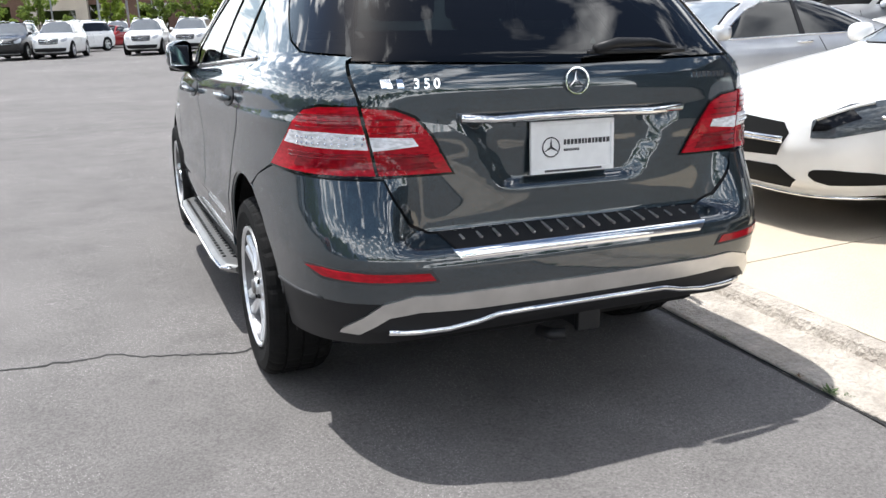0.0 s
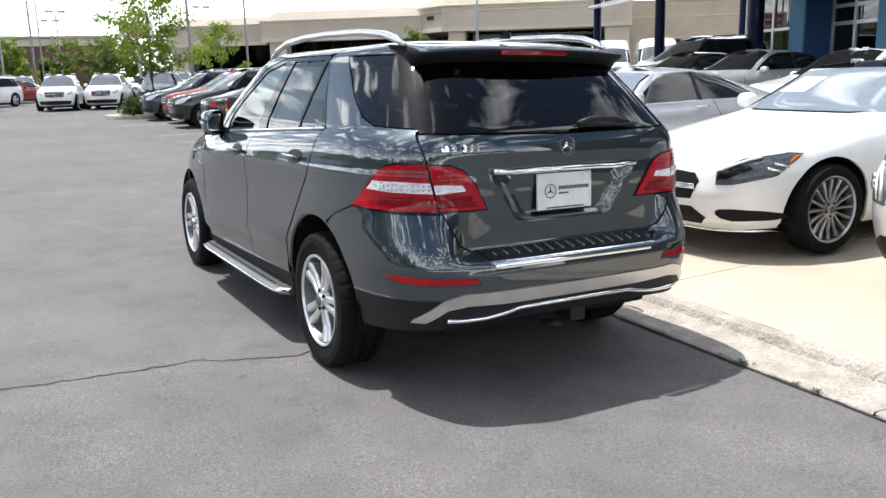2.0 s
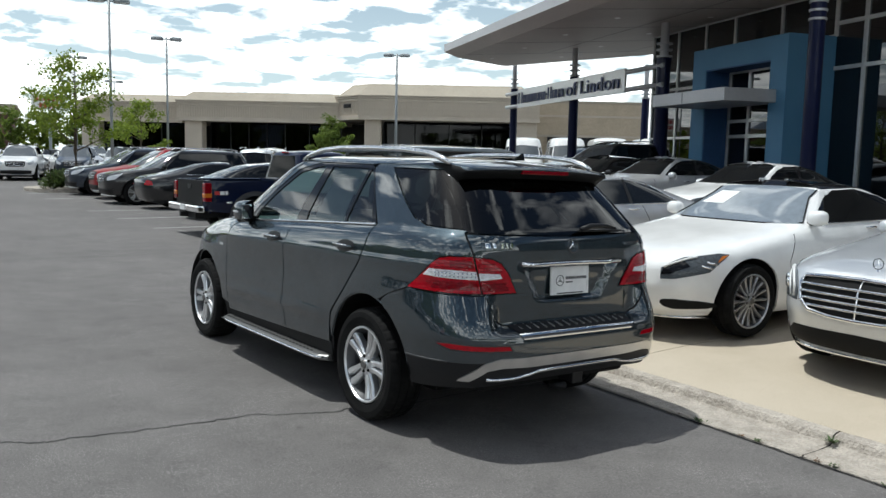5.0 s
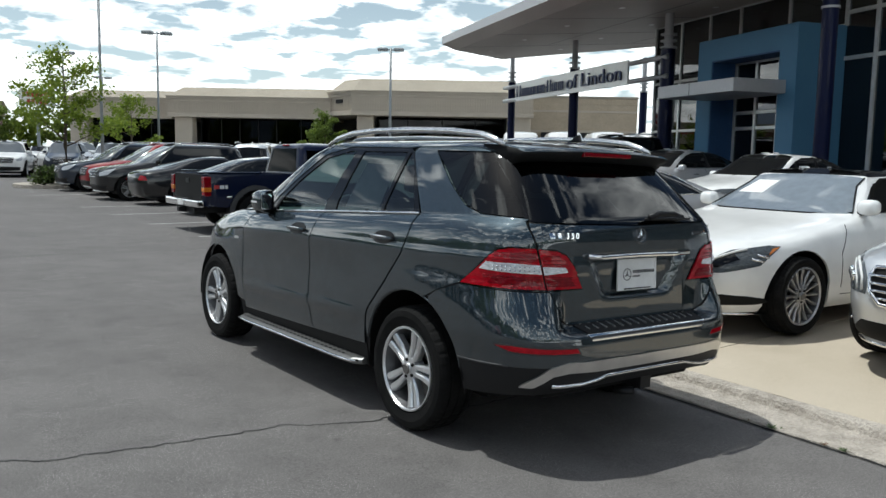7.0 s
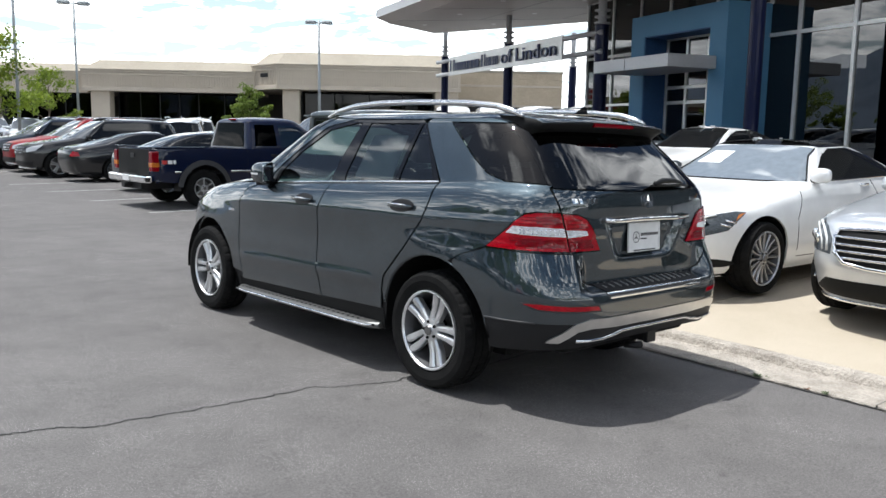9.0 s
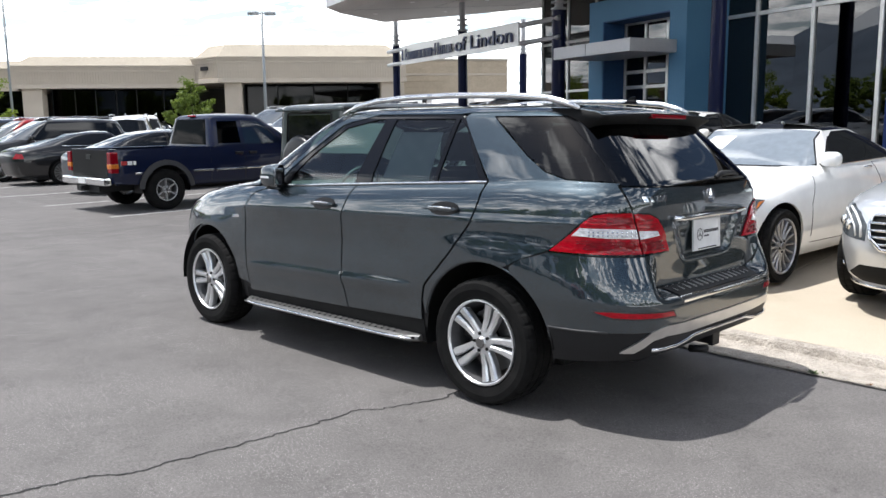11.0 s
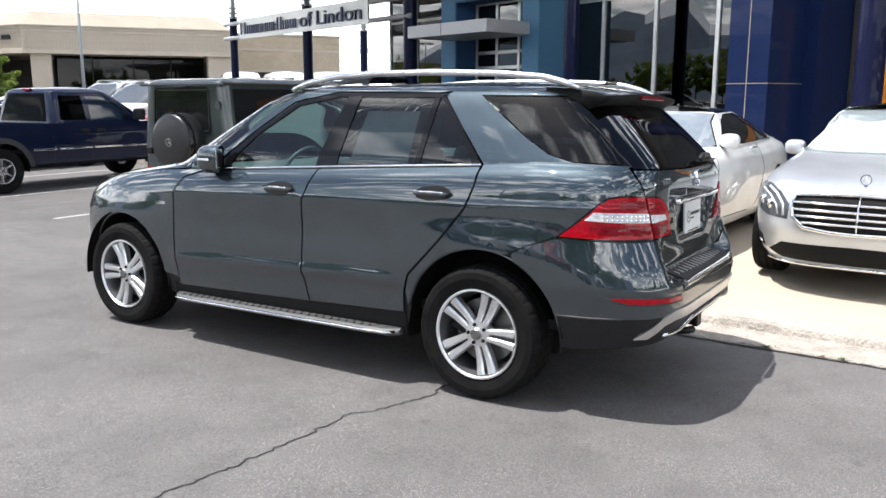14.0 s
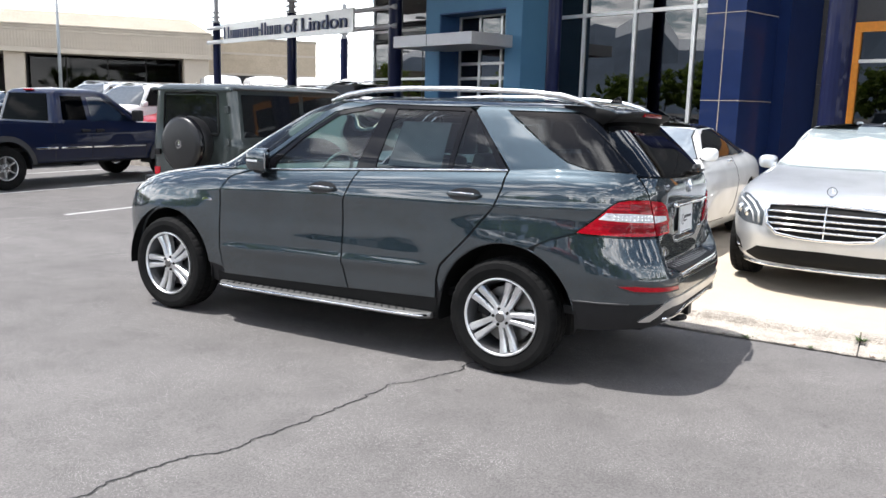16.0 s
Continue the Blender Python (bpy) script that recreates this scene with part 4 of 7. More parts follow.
        # windows and their frames
        for fr in ([("y", 0.38, 1.628), ("y", 0.42, 1.652), ("y", 1.15, 1.658), ("y", 1.15, 1.632)], [("y", 1.14, 1.658), ("y", 1.30, 1.632), ("y", 1.29, 1.602), ("y", 1.14, 1.632)], [("y", 1.29, 1.633), ("y", 1.46, 1.595), ("y", 1.445, 1.568), ("y", 1.28, 1.606)],
                   [("y", 1.45, 1.60), ("y", 1.73, 1.40), ("y", 1.69, 1.395), ("y", 1.43, 1.573)], [("y", 1.73, 1.402), ("y", 2.03, 1.16), ("y", 1.90, 1.162), ("y", 1.84, 1.25), ("y", 1.69, 1.396)],
                   [("y", 1.06, 1.636), ("y", 1.17, 1.203), ("y", 1.01, 1.210), ("y", 0.965, 1.636)], [("y", 0.44, 1.632), ("y", 0.405, 1.632), ("y", 0.425, 1.243), ("y", 0.46, 1.243)],
                   [("y", 0.03, 1.262), ("y", 0.33, 1.605), ("y", 0.42, 1.652), ("y", 0.39, 1.622), ("y", 0.31, 1.56), ("y", 0.085, 1.262)]):
            part("window_frame", S.drape(fr, -0.004, 0.012, (s,)), M["gloss"], car, "gloss black window frame and pillars", smooth=True)
        part("price_sheet", S.drape([("y", 0.52, 1.26), ("y", 0.93, 1.26), ("y", 0.90, 1.56), ("y", 0.53, 1.56)], -0.03, 0, (s,)), M["paper"], rear_door, "paper price sheet inside the rear door window", smooth=True)
        part("front_window", S.drape([("y", 1.16, 1.20), ("y", 1.05, 1.638), ("y", 1.14, 1.637), ("y", 1.45, 1.575), ("y", 1.70, 1.405), ("y", 1.985, 1.16)], -0.010, 0, (s,)), M["pane"], front_door, "lightly tinted door window", smooth=True)
        part("rear_door_window", S.drape([("y", 0.075, 1.25), ("y", 0.30, 1.565), ("y", 0.37, 1.63), ("y", 0.975, 1.64), ("y", 1.02, 1.205)], -0.010, 0, (s,)), M["tint2"], rear_door, "tinted rear door window", smooth=True)
        part("roof_edge", S.drape([("y", 0.34, 1.664), ("y", 0.43, 1.656), ("y", 1.15, 1.662), ("y", 1.47, 1.60), ("y", 1.74, 1.405), ("y", 2.05, 1.16), ("y", 2.13, 1.155), ("y", 1.80, 1.40), ("y", 1.55, 1.60), ("y", 1.35, 1.685), ("y", 0.4, 1.690), ("y", -0.37, 1.686), ("y", -0.38, 1.665)], 0, 0.012, (s,)), P, car, "grey roof side rail and windscreen pillar", smooth=True)
        belt = [S.point(S.u_y(y, z), z, 0.006, s) for y, z in ((2.0, 1.157), (1.7, 1.175), (1.4, 1.193), (1.1, 1.210), (0.8, 1.226), (0.5, 1.242), (0.2, 1.257), (0.03, 1.266))]
        part("belt_strip", tube(bmesh.new(), belt, 0.008, 8), M["chrome"], car, "bright chrome belt strip", smooth=True)
        # sill and running board
        part("sill", S.drape([("y", 0.462, 0.425), ("y", 1.15, 0.395), ("y", 2.33, 0.355), ("y", 2.40, 0.37), ("y", 2.41, 0.26), ("y", 0.47, 0.27)], -0.012, 0.02, (s,)), M["matt"], car, "black sill cladding", smooth=True)
        rb = bmesh.new()
        prof = [(0.84, 0.315), (0.99, 0.310), (1.015, 0.300), (1.018, 0.285), (0.99, 0.270), (0.86, 0.275)]
        secs = []
        for y, k in ((0.50, 0.0), (0.56, 0.8), (0.75, 1.0), (1.5, 1.0), (2.15, 1.0), (2.30, 0.8), (2.36, 0.0)):
            secs.append([rb.verts.new((s * (0.86 + (x - 0.86) * (0.55 + 0.45 * k)), y, z + 0.010 * (1.4 - y))) for x, z in prof])
        for a, b in zip(secs, secs[1:]):
            for j in range(6):
                f = rb.faces.new((a[j], a[(j + 1) % 6], b[(j + 1) % 6], b[j]))
        rb.faces.new(secs[0])
        rb.faces.new(secs[-1][::-1])
        bmesh.ops.recalc_face_normals(rb, faces=rb.faces)
        board = part("running_board", rb, M["board"], car, "aluminium running board with black studs", smooth=False)
        part("board_edge", tube(bmesh.new(), [(s * (0.86 + 0.158 * (0.55 + 0.45 * k)), y, 0.294 + 0.010 * (1.4 - y)) for y, k in ((0.52, 0.2), (0.56, 0.8), (0.75, 1.0), (1.5, 1.0), (2.15, 1.0), (2.30, 0.8), (2.34, 0.2))], 0.009, 8), M["chrome"], board, "bright outer edge", smooth=True)
        stud = mesh_of(lathe(bmesh.new(), [(0.0045, 0.0001), (0.0045, 0.008), (0.0, 0.010)], 8, "z"), "rubber_stud", M["trim"])
        for i in range(28):
            for j in range(2):
                y = 0.66 + i * 0.058 + 0.029 * j
                part("rubber_stud", stud, None, board, m=pose(s * (0.925 + 0.045 * j), y, 0.3125 + 0.010 * (1.4 - y)))
        # mirror
        mb = bmesh.new()
        bmesh.ops.create_uvsphere(mb, u_segments=20, v_segments=12, radius=1.0)
        for v in mb.verts:
            q = Vector([math.copysign(abs(a) ** 0.62, a) for a in v.co])
            v.co = Vector((s * (0.972 + 0.075 * q.x), 1.935 + 0.105 * q.y, 1.232 + 0.086 * q.z - 0.010 * q.x * q.z))
        bmesh.ops.bisect_plane(mb, geom=list(mb.verts) + list(mb.edges) + list(mb.faces), plane_co=(s * 0.972, 1.872, 0), plane_no=(-s * 0.50, -0.866, 0), clear_outer=True)
        mirror = part("door_mirror", mb, P, car, "grey door mirror with a black foot", smooth=True)
        part("mirror_glass", boxed(-0.064, 0.064, 0.004, 0.010, -0.058, 0.060, 0.003), M["chrome"], mirror, m=pose(s * 0.972, 1.872, 1.232, 0, 0, s * -30))
        part("mirror_foot", tube(bmesh.new(), [(s * 0.87, 1.98, 1.165), (s * 0.94, 1.96, 1.165), (s * 0.98, 1.94, 1.168), (s * 1.03, 1.93, 1.165)], [0.035, 0.03, 0.03, 0.02], 10), M["trim"], mirror, smooth=True)
        part("signal_strip", boxed(s * 1.045 - 0.003, s * 1.045 + 0.005, 1.90, 2.0, 1.222, 1.236, 0.002), M["clearlens"], mirror)
        # roof rails
        rl = [(0.615, -0.40, 1.675), (0.62, -0.32, 1.705), (0.625, -0.20, 1.735), (0.632, 0.05, 1.756), (0.640, 0.5, 1.768), (0.642, 0.9, 1.766), (0.640, 1.2, 1.75), (0.632, 1.42, 1.715), (0.628, 1.56, 1.672)]
        rb = bmesh.new()
        tube(rb, [(s * x, y, z) for x, y, z in rl], [0.012] + [0.019] * 7 + [0.012], 10)
        part("roof_rail", rb, M["railm"], car, "satin aluminium roof rail", smooth=True)
        # arch lips and dark wells
        for (cy, cz, r), a0, a1, w0, w1 in ((ra, 12, 168, -12, 176), (fa, 8, 172, -6, 192)):
            lipc = [S.point(S.u_y(v[1], v[2]), v[2], -0.010, s) for v in arc(cy, cz, r - 0.002, a0, a1, 24)]
            part("arch_lip", tube(bmesh.new(), lipc, 0.007, 6), P, car, smooth=True)
            well = bmesh.new()
            v0 = [well.verts.new((s * 0.925, v[1], v[2])) for v in arc(cy, cz, r + 0.01, w0, w1, 26)]
            v1 = [well.verts.new((s * 0.55, v[1], v[2])) for v in arc(cy, cz, r + 0.01, w0, w1, 26)]
            for i in range(26):
                well.faces.new((v0[i], v0[i + 1], v1[i + 1], v1[i]))
            well.faces.new(v1)
            part("wheel_well", well, M["matt"], car, smooth=False)
        add_wheel(car, s * 0.835, 0.0, 0.3655, turn=20 if s < 0 else 30)
        add_wheel(car, s * 0.835, 2.915, 0.3655, turn=52)
        # head lamp
        part("head_lamp", S.drape([("y", 3.20, 0.985), ("y", 3.40, 0.965), ("f", 0.70, 0.93), ("f", 0.52, 0.86), ("f", 0.60, 0.78), ("y", 3.47, 0.80), ("y", 3.43, 0.90)], 0.004, 0.01, (s,)), M["lamp"], car, "clear wraparound headlamp", smooth=True)
        part("fender_badge", S.drape([("y", 2.42, 0.905), ("y", 2.53, 0.902), ("y", 2.525, 0.922), ("y", 2.43, 0.924)], 0.005, 0.005, (s,)), M["chrome"], car, "small chrome side badge")
    # front: bonnet, windscreen, bumper
    skin("bonnet", [("f", 0, 0.97), ("f", 0.55, 0.975), ("y", 3.38, 0.98), ("y", 3.1, 1.068), ("y", 2.62, 1.132), ("y", 2.25, 1.158), ("f", 0.6, 1.166), ("f", 0, 1.168)], P)
    skin("windscreen", [("f", 0, 1.17), ("f", 0.62, 1.168), ("y", 2.14, 1.162), ("y", 1.81, 1.40), ("y", 1.56, 1.60), ("y", 1.40, 1.67), ("f", 0.35, 1.675), ("f", 0, 1.675)], M["pane"], -0.004, 0, label="clear windscreen")
    skin("front_bumper", [("f", 0, 0.34), ("f", 0, 0.60), ("f", 0.50, 0.62), ("f", 0.60, 0.775), ("y", 3.46, 0.80), ("y", 3.395, 0.70)] + arc(*fa[:2], fa[2], 40, -4, 8) + [("y", 3.45, 0.33), ("f", 0.6, 0.32)], P)
    skin("grille", [("f", 0, 0.62), ("f", 0.46, 0.64), ("f", 0.50, 0.95), ("f", 0, 0.96)], M["trim"], 0, 0.01)
    # roof
    skin("roof_panel", [("x", 0, 1.615), ("x", 0.60, 1.64), ("y", -0.36, 1.69), ("y", 0.4, 1.694), ("y", 1.35, 1.689), ("y", 1.40, 1.675), ("f", 0.35, 1.680), ("f", 0, 1.680), ("f", 0, 1.7285), ("x", 0, 1.7285)], P, 0, 0)
    part("roof_crown", S.cap(1.7283), P, car, smooth=True)
    fin = bmesh.new()
    prism(fin, [(-0.055, 0), (0.06, 0), (0.015, 0.015), (-0.022, 0.045), (-0.04, 0.048)], 0.018, Matrix.Translation((0.011, -0.33, 1.715)) @ Matrix.Rotation(math.pi / 2, 4, "Z"), 0.004)
    part("roof_antenna", fin, M["gloss"], car, "small shark-fin antenna")
    # cabin
    part("cabin_floor", boxed(-0.80, 0.80, -0.62, 2.35, 0.42, 0.47), M["trim"], car)
    dash = boxed(-0.76, 0.76, 1.90, 2.45, 0.80, 1.165, 0.07)
    part("dashboard", dash, M["leather"], car, "dark moulded dashboard")
    part("door_card", boxed(-0.86, -0.83, 0.52, 2.0, 0.55, 1.13, 0.01), M["cabin"], car)
    part("door_card", boxed(0.83, 0.86, 0.52, 2.0, 0.55, 1.13, 0.01), M["cabin"], car)
    for x in (-0.38, 0.38):
        seat(car, x, 1.15, 0.62)
    seat(car, 0, 0.34, 0.66, 1.06, True)
    part("load_cover", boxed(-0.72, 0.72, -0.62, -0.05, 1.06, 1.09, 0.01), M["cabin"], car)
    ringp = [Matrix.Translation((-0.38, 1.72, 1.13)) @ Matrix.Rotation(radians(-62), 4, "X") @ Vector((0.185 * math.cos(a), 0.185 * math.sin(a), 0)) for a in (2 * math.pi * k / 24 for k in range(25))]
    sw = tube(bmesh.new(), ringp, 0.015, 8, False)
    tube(sw, [ringp[0], (-0.38, 1.73, 1.12), ringp[12]], 0.022, 6)
    tube(sw, [(-0.38, 1.72, 1.12), (-0.38, 1.95, 1.05)], 0.03, 8)
    part("steering_wheel", sw, M["leather"], car, "dark leather steering wheel", smooth=True)
    # tow hitch and pipe
    hitch = boxed(-0.038, 0.038, -0.90, -0.70, 0.345, 0.415, 0.006)
    box(hitch, -0.045, 0.045, -0.93, -0.90, 0.340, 0.42, 0.006)
    part("tow_receiver", hitch, M["trim"], car, "black tow hitch receiver", m=pose(0.05, 0, 0))
    part("tail_pipe", tube(bmesh.new(), [(-0.10, -0.84, 0.33), (-0.08, -0.90, 0.335), (-0.04, -0.915, 0.335)], 0.022, 12), M["trim"], car, smooth=True)
    part("under_body", boxed(-0.62, 0.62, -0.35, 3.5, 0.22, 0.40, 0.04), M["matt"], car)
    for s in both:
        part("sill_pan", boxed(min(s * 0.60, s * 0.87), max(s * 0.60, s * 0.87), 0.47, 2.44, 0.27, 0.36, 0.02), M["matt"], car)
    part("rear_under_tray", boxed(-0.62, 0.62, -0.80, -0.40, 0.33, 0.42, 0.04), M["matt"], car)
    return car


M["board"] = plain("brushed_board", (0.26, 0.26, 0.255), 0.38, 0.8)
M["flare"] = plain("grey_black_plastic", (0.035, 0.035, 0.037), 0.6)
M["tint2"] = glass("door_tint_glass", (0.30, 0.36, 0.38), 1.6)
M["railm"] = plain("satin_aluminium", (0.80, 0.80, 0.80), 0.22, 0.9)
grey_suv()


# ---- ground ----
def ground_z(x, y):
    """Pavement height: a cross slope to the gutter near the apron, level further on."""
    k = min(1, max(0, (y - 5.0) / 4.0))
    w = 1 - k * k * (3 - 2 * k)
    return -math.tan(TILT) * (min(max(x, -9.0), 1.0) + 0.93) * w + 0.008 * max(0.0, min(y, 80.0) - 23.0)


def sheet(xs, ys, zf):
    bm = bmesh.new()
    grid = [[bm.verts.new((x, y, zf(x, y))) for y in ys] for x in xs]
    for i in range(len(xs) - 1):
        for j in range(len(ys) - 1):
            bm.faces.new((grid[i][j], grid[i + 1][j], grid[i + 1][j + 1], grid[i][j + 1]))
    return bm


xs = [-2500, -600, -150, -60, -30, -15] + [-9 + 0.5 * k for k in range(20)] + [1.0, 1.5, 3, 6, 12, 20, 40, 100, 300, 900, 2500]
ys = [-2500, -600, -150, -60, -30, -15, -8] + [-6 + k for k in range(22)] + [18, 22, 30, 45, 60, 80, 150, 400, 1000, 2500]
tagged(part("ground", sheet(xs, ys, ground_z), M["asphalt"]), "grey worn asphalt car park surface", "ground", kind="structure")

KERB_DIR = 0.045          # the kerb leans this much in x for each metre of y


def kx(y, off):
    return 1.045 + KERB_DIR * y + off


def strip_profile(name, prof, y0, y1, mat, label, wob=0.0, step=0.12, seed=1):
    """A long profile (off, z) laid along the kerb, a little uneven."""
    bm = bmesh.new()
    n = max(2, int((y1 - y0) / step))
    rows = []
    for i in range(n + 1):
        y = y0 + (y1 - y0) * i / n
        rows.append([bm.verts.new((kx(y, o + wob * noise.noise((y * 5, o * 9, seed))), y, z + wob * 0.7 * noise.noise((y * 6, o * 11, seed + 7)))) for o, z in prof])
    for a, b in zip(rows, rows[1:]):
        for j in range(len(prof) - 1):
            bm.faces.new((a[j], a[j + 1], b[j + 1], b[j]))
    bmesh.ops.recalc_face_normals(bm, faces=bm.faces)
    for f in bm.faces:
        if f.normal.z < 0:
            f.normal_flip()
    return tagged(part(name, bm, mat), label, "kerb", kind="structure")


AP = 0.09
for k, (y0, y1) in enumerate(((-16, -11.09), (-11.08, -7.97), (-7.96, -4.95), (-4.94, -1.93), (-1.92, 1.09), (1.10, 4.6))):
    strip_profile("kerb", [(0.0, -0.09), (0.0, -0.030), (0.012, -0.022), (0.18, -0.026), (0.30, -0.022), (0.328, -0.012), (0.340, 0.012), (0.355, 0.034), (0.385, 0.046), (0.42, 0.048), (0.435, 0.046), (0.437, -0.05)], y0, y1, M["kerb"], "rough weathered concrete kerb and gutter", 0.010, 0.04, k)
strip_profile("gutter_seam", [(-0.014, -0.0385), (-0.004, -0.036), (0.004, -0.0385)], -16, 4.6, M["crack"], "dark open seam between asphalt and gutter", 0.008, 0.03, 9)
# apron slabs
for i in range(5):
    for j in range(7):
        y0, y1 = -16.1 + 3.02 * j + 1.10, -16.1 + 3.02 * (j + 1) + 1.09
        if y1 < -5:
            continue
        y0 = max(y0, -3.4)
        x0, x1 = 0.440 + 3.1 * i, 0.440 + 3.1 * (i + 1) - 0.01
        b = bmesh.new()
        vs = [(kx(y0, x0), y0), (kx(y0, x1), y0), (kx(y1, x1), y1), (kx(y1, x0), y1)]
        top = [b.verts.new((x, y, AP if i or q in (1, 2) else 0.044)) for q, (x, y) in enumerate(vs)]
        low = [b.verts.new((x, y, -0.1)) for x, y in vs]
        b.faces.new(top)
        for q in range(4):
            b.faces.new((top[q], low[q], low[(q + 1) % 4], top[(q + 1) % 4]))
        bmesh.ops.recalc_face_normals(b, faces=b.faces)
        tagged(part("pavement_slab", b, M["apron"]), "sunlit buff concrete display apron slab", "pavement", kind="structure")
tagged(part("pavement_base", sheet([1.66, 17.8], [-3.3, 5.6], lambda x, y: 0.02), M["crack"]), "dark joint filler under the slabs", "pavement", kind="structure")
# forecourt towards the showroom
def fore_z(x, y):
    """The forecourt climbs gently to the showroom and levels out to the north."""
    k = min(1.0, max(0.0, (40.0 - y) / 16.0))
    return ground_z(x, y) * (1 if y > 9 else 0) + 0.012 + min(0.5, 0.09 + 0.058 * max(0.0, x - 10.0)) * k * k * (3 - 2 * k)


tagged(part("pavement", sheet([10.0, 11, 12, 14, 17.1, 20, 30, 40, 60], [3.0, 6, 8.9, 9.1, 11, 15, 20, 22, 24, 26, 28, 30, 32, 34, 36, 38, 40, 60], fore_z), M["asphalt2"]), "asphalt forecourt before the showroom", "pavement", kind="structure")


def crack_line(pts, width, seed, name="crack", lift=0.003):
    """A jagged dark crack in the pavement."""
    bm = bmesh.new()
    rnd = random.Random(seed)
    fine = []
    for (xa, ya), (xb, yb) in zip(pts, pts[1:]):
        n = max(2, int(math.hypot(xb - xa, yb - ya) / 0.022))
        for i in range(n):
            f = i / n
            x, y = xa + (xb - xa) * f, ya + (yb - ya) * f
            fine.append((x + 0.5 * width * rnd.uniform(-1, 1), y + 0.040 * noise.noise((x * 6, y * 6, seed)) + 0.020 * noise.noise((x * 24, y * 24, seed)) + 0.009 * rnd.uniform(-1, 1)))
    prev = None
    for x, y in fine:
        w = width * (0.55 + 0.9 * abs(noise.noise((x * 9, y * 9, seed + 3))))
        cur = [bm.verts.new((x, y - w, ground_z(x, y) + lift)), bm.verts.new((x, y + w, ground_z(x, y) + lift))]
        if prev:
            bm.faces.new((prev[0], cur[0], cur[1], prev[1]))
        prev = cur
    return tagged(part(name, bm, M["crack"]), "jagged dark crack in the asphalt", "crack", kind="structure")


crack_line([(-6.6, 1.35), (-5.2, 1.05), (-4.2, 0.83), (-3.39, 0.67), (-3.15, 0.65), (-2.81, 0.53), (-2.57, 0.47), (-2.15, 0.46), (-1.78, 0.40), (-1.53, 0.41), (-1.19, 0.27), (-0.9, 0.24), (-0.5, 0.15), (0.2, 0.2), (0.9, 0.05)], 0.0075, 5)
crack_line([(-9.0, 10.6), (-6.5, 10.2), (-4.6, 9.7), (-3.6, 9.4), (-1.0, 9.6), (1.4, 9.3), (2.5, 9.5), (5.0, 9.2)], 0.010, 8)
crack_line([(-4.6, 9.7), (-4.0, 11.4), (-3.2, 12.4)], 0.008, 11)


def line_paint(x0, x1, y, w=0.05):
    bm = bmesh.new()
    n = 30
    prev = None
    for i in range(n + 1):
        x = x0 + (x1 - x0) * i / n
        j = 0.008 * noise.noise((x * 7, y, 2))
        cur = [bm.verts.new((x, y - w + j, ground_z(x, y) + 0.004)), bm.verts.new((x, y + w + j, ground_z(x, y) + 0.004))]
        if prev:
            bm.faces.new((prev[0], cur[0], cur[1], prev[1]))
        prev = cur
    tagged(part("parking_line", bm, M["line"]), "worn white painted parking line", "marking", kind="structure")


for y in (5.2, 8.2, 11.2, 14.25, 17.3, 20.4, 23.5, 26.7, 30.0):
    line_paint(1.95, 7.6, y)


tagged(part("kerb", boxed(8.6, 8.95, 5.7, 30, -0.1, 0.17, 0.02), M["kerb"]), "concrete kerb at the head of the parking row", "kerb", kind="structure")


# weeds in the gutter seam
def weed(x, y, z, r, seed, dry=False):
    rnd = random.Random(seed)
    bm = bmesh.new()
    for k in range(int(26 + r * 400)):
        a, l = rnd.uniform(0, 6.28), r * rnd.uniform(0.4, 1.0)
        up = rnd.uniform(0.25, 0.8)
        b0 = Vector((rnd.uniform(-1, 1) * r * 0.5, rnd.uniform(-1, 1) * r * 0.5, 0))
        dv = Vector((math.cos(a), math.sin(a), up)) * l
        s = Vector((-math.sin(a), math.cos(a), 0)) * l * 0.16
        q = [bm.verts.new(p) for p in (b0, b0 + dv * 0.55 + s, b0 + dv, b0 + dv * 0.55 - s)]
        bm.faces.new(q)
    tagged(part("weed", bm, M["dry"] if dry else M["weed"], m=pose(x, y, z)), "small green weed growing in the gutter seam", "weed")


for k, (y, o, r) in enumerate(((-0.55, 0.0, 0.02), (-1.0, 0.005, 0.03), (-1.16, 0.0, 0.055), (-1.22, 0.02, 0.035), (-1.50, 0.0, 0.035), (-1.62, 0.0, 0.045), (-1.66, 0.01, 0.03), (-2.02, 0.0, 0.045), (-2.12, 0.01, 0.055), (-2.45, 0.0, 0.065), (-2.60, 0.0, 0.05), (-2.75, 0.0, 0.05), (-3.2, 0.0, 0.05))):
    weed(kx(y, o), y, -0.03, r * 0.62, k, k % 3 == 1)
weed(kx(-1.93, 0.33), -1.93, 0.0, 0.06, 40)
for k in range(6):
    weed(kx(-1.93, 0.40) + 0.02 * k, -1.98 - 0.05 * k, 0.0 + 0.01, 0.05, 50 + k, True)


# ---- showroom: x runs along its front, y out towards the car park ----
FRONT = Matrix.Translation((16.33, 8.06, 0)) @ Matrix.Rotation(math.atan2(0.944, 0.33), 4, "Z")


def slab(bm, pts, z0, z1):
    top = [bm.verts.new((x, y, z1)) for x, y in pts]
    low = [bm.verts.new((x, y, z0)) for x, y in pts]
    n = len(pts)
    bm.faces.new(top)
    bm.faces.new(low[::-1])
    for i in range(n):
        bm.faces.new((top[i], low[i], low[(i + 1) % n], top[(i + 1) % n]))
    bmesh.ops.recalc_face_normals(bm, faces=bm.faces)
    return bm


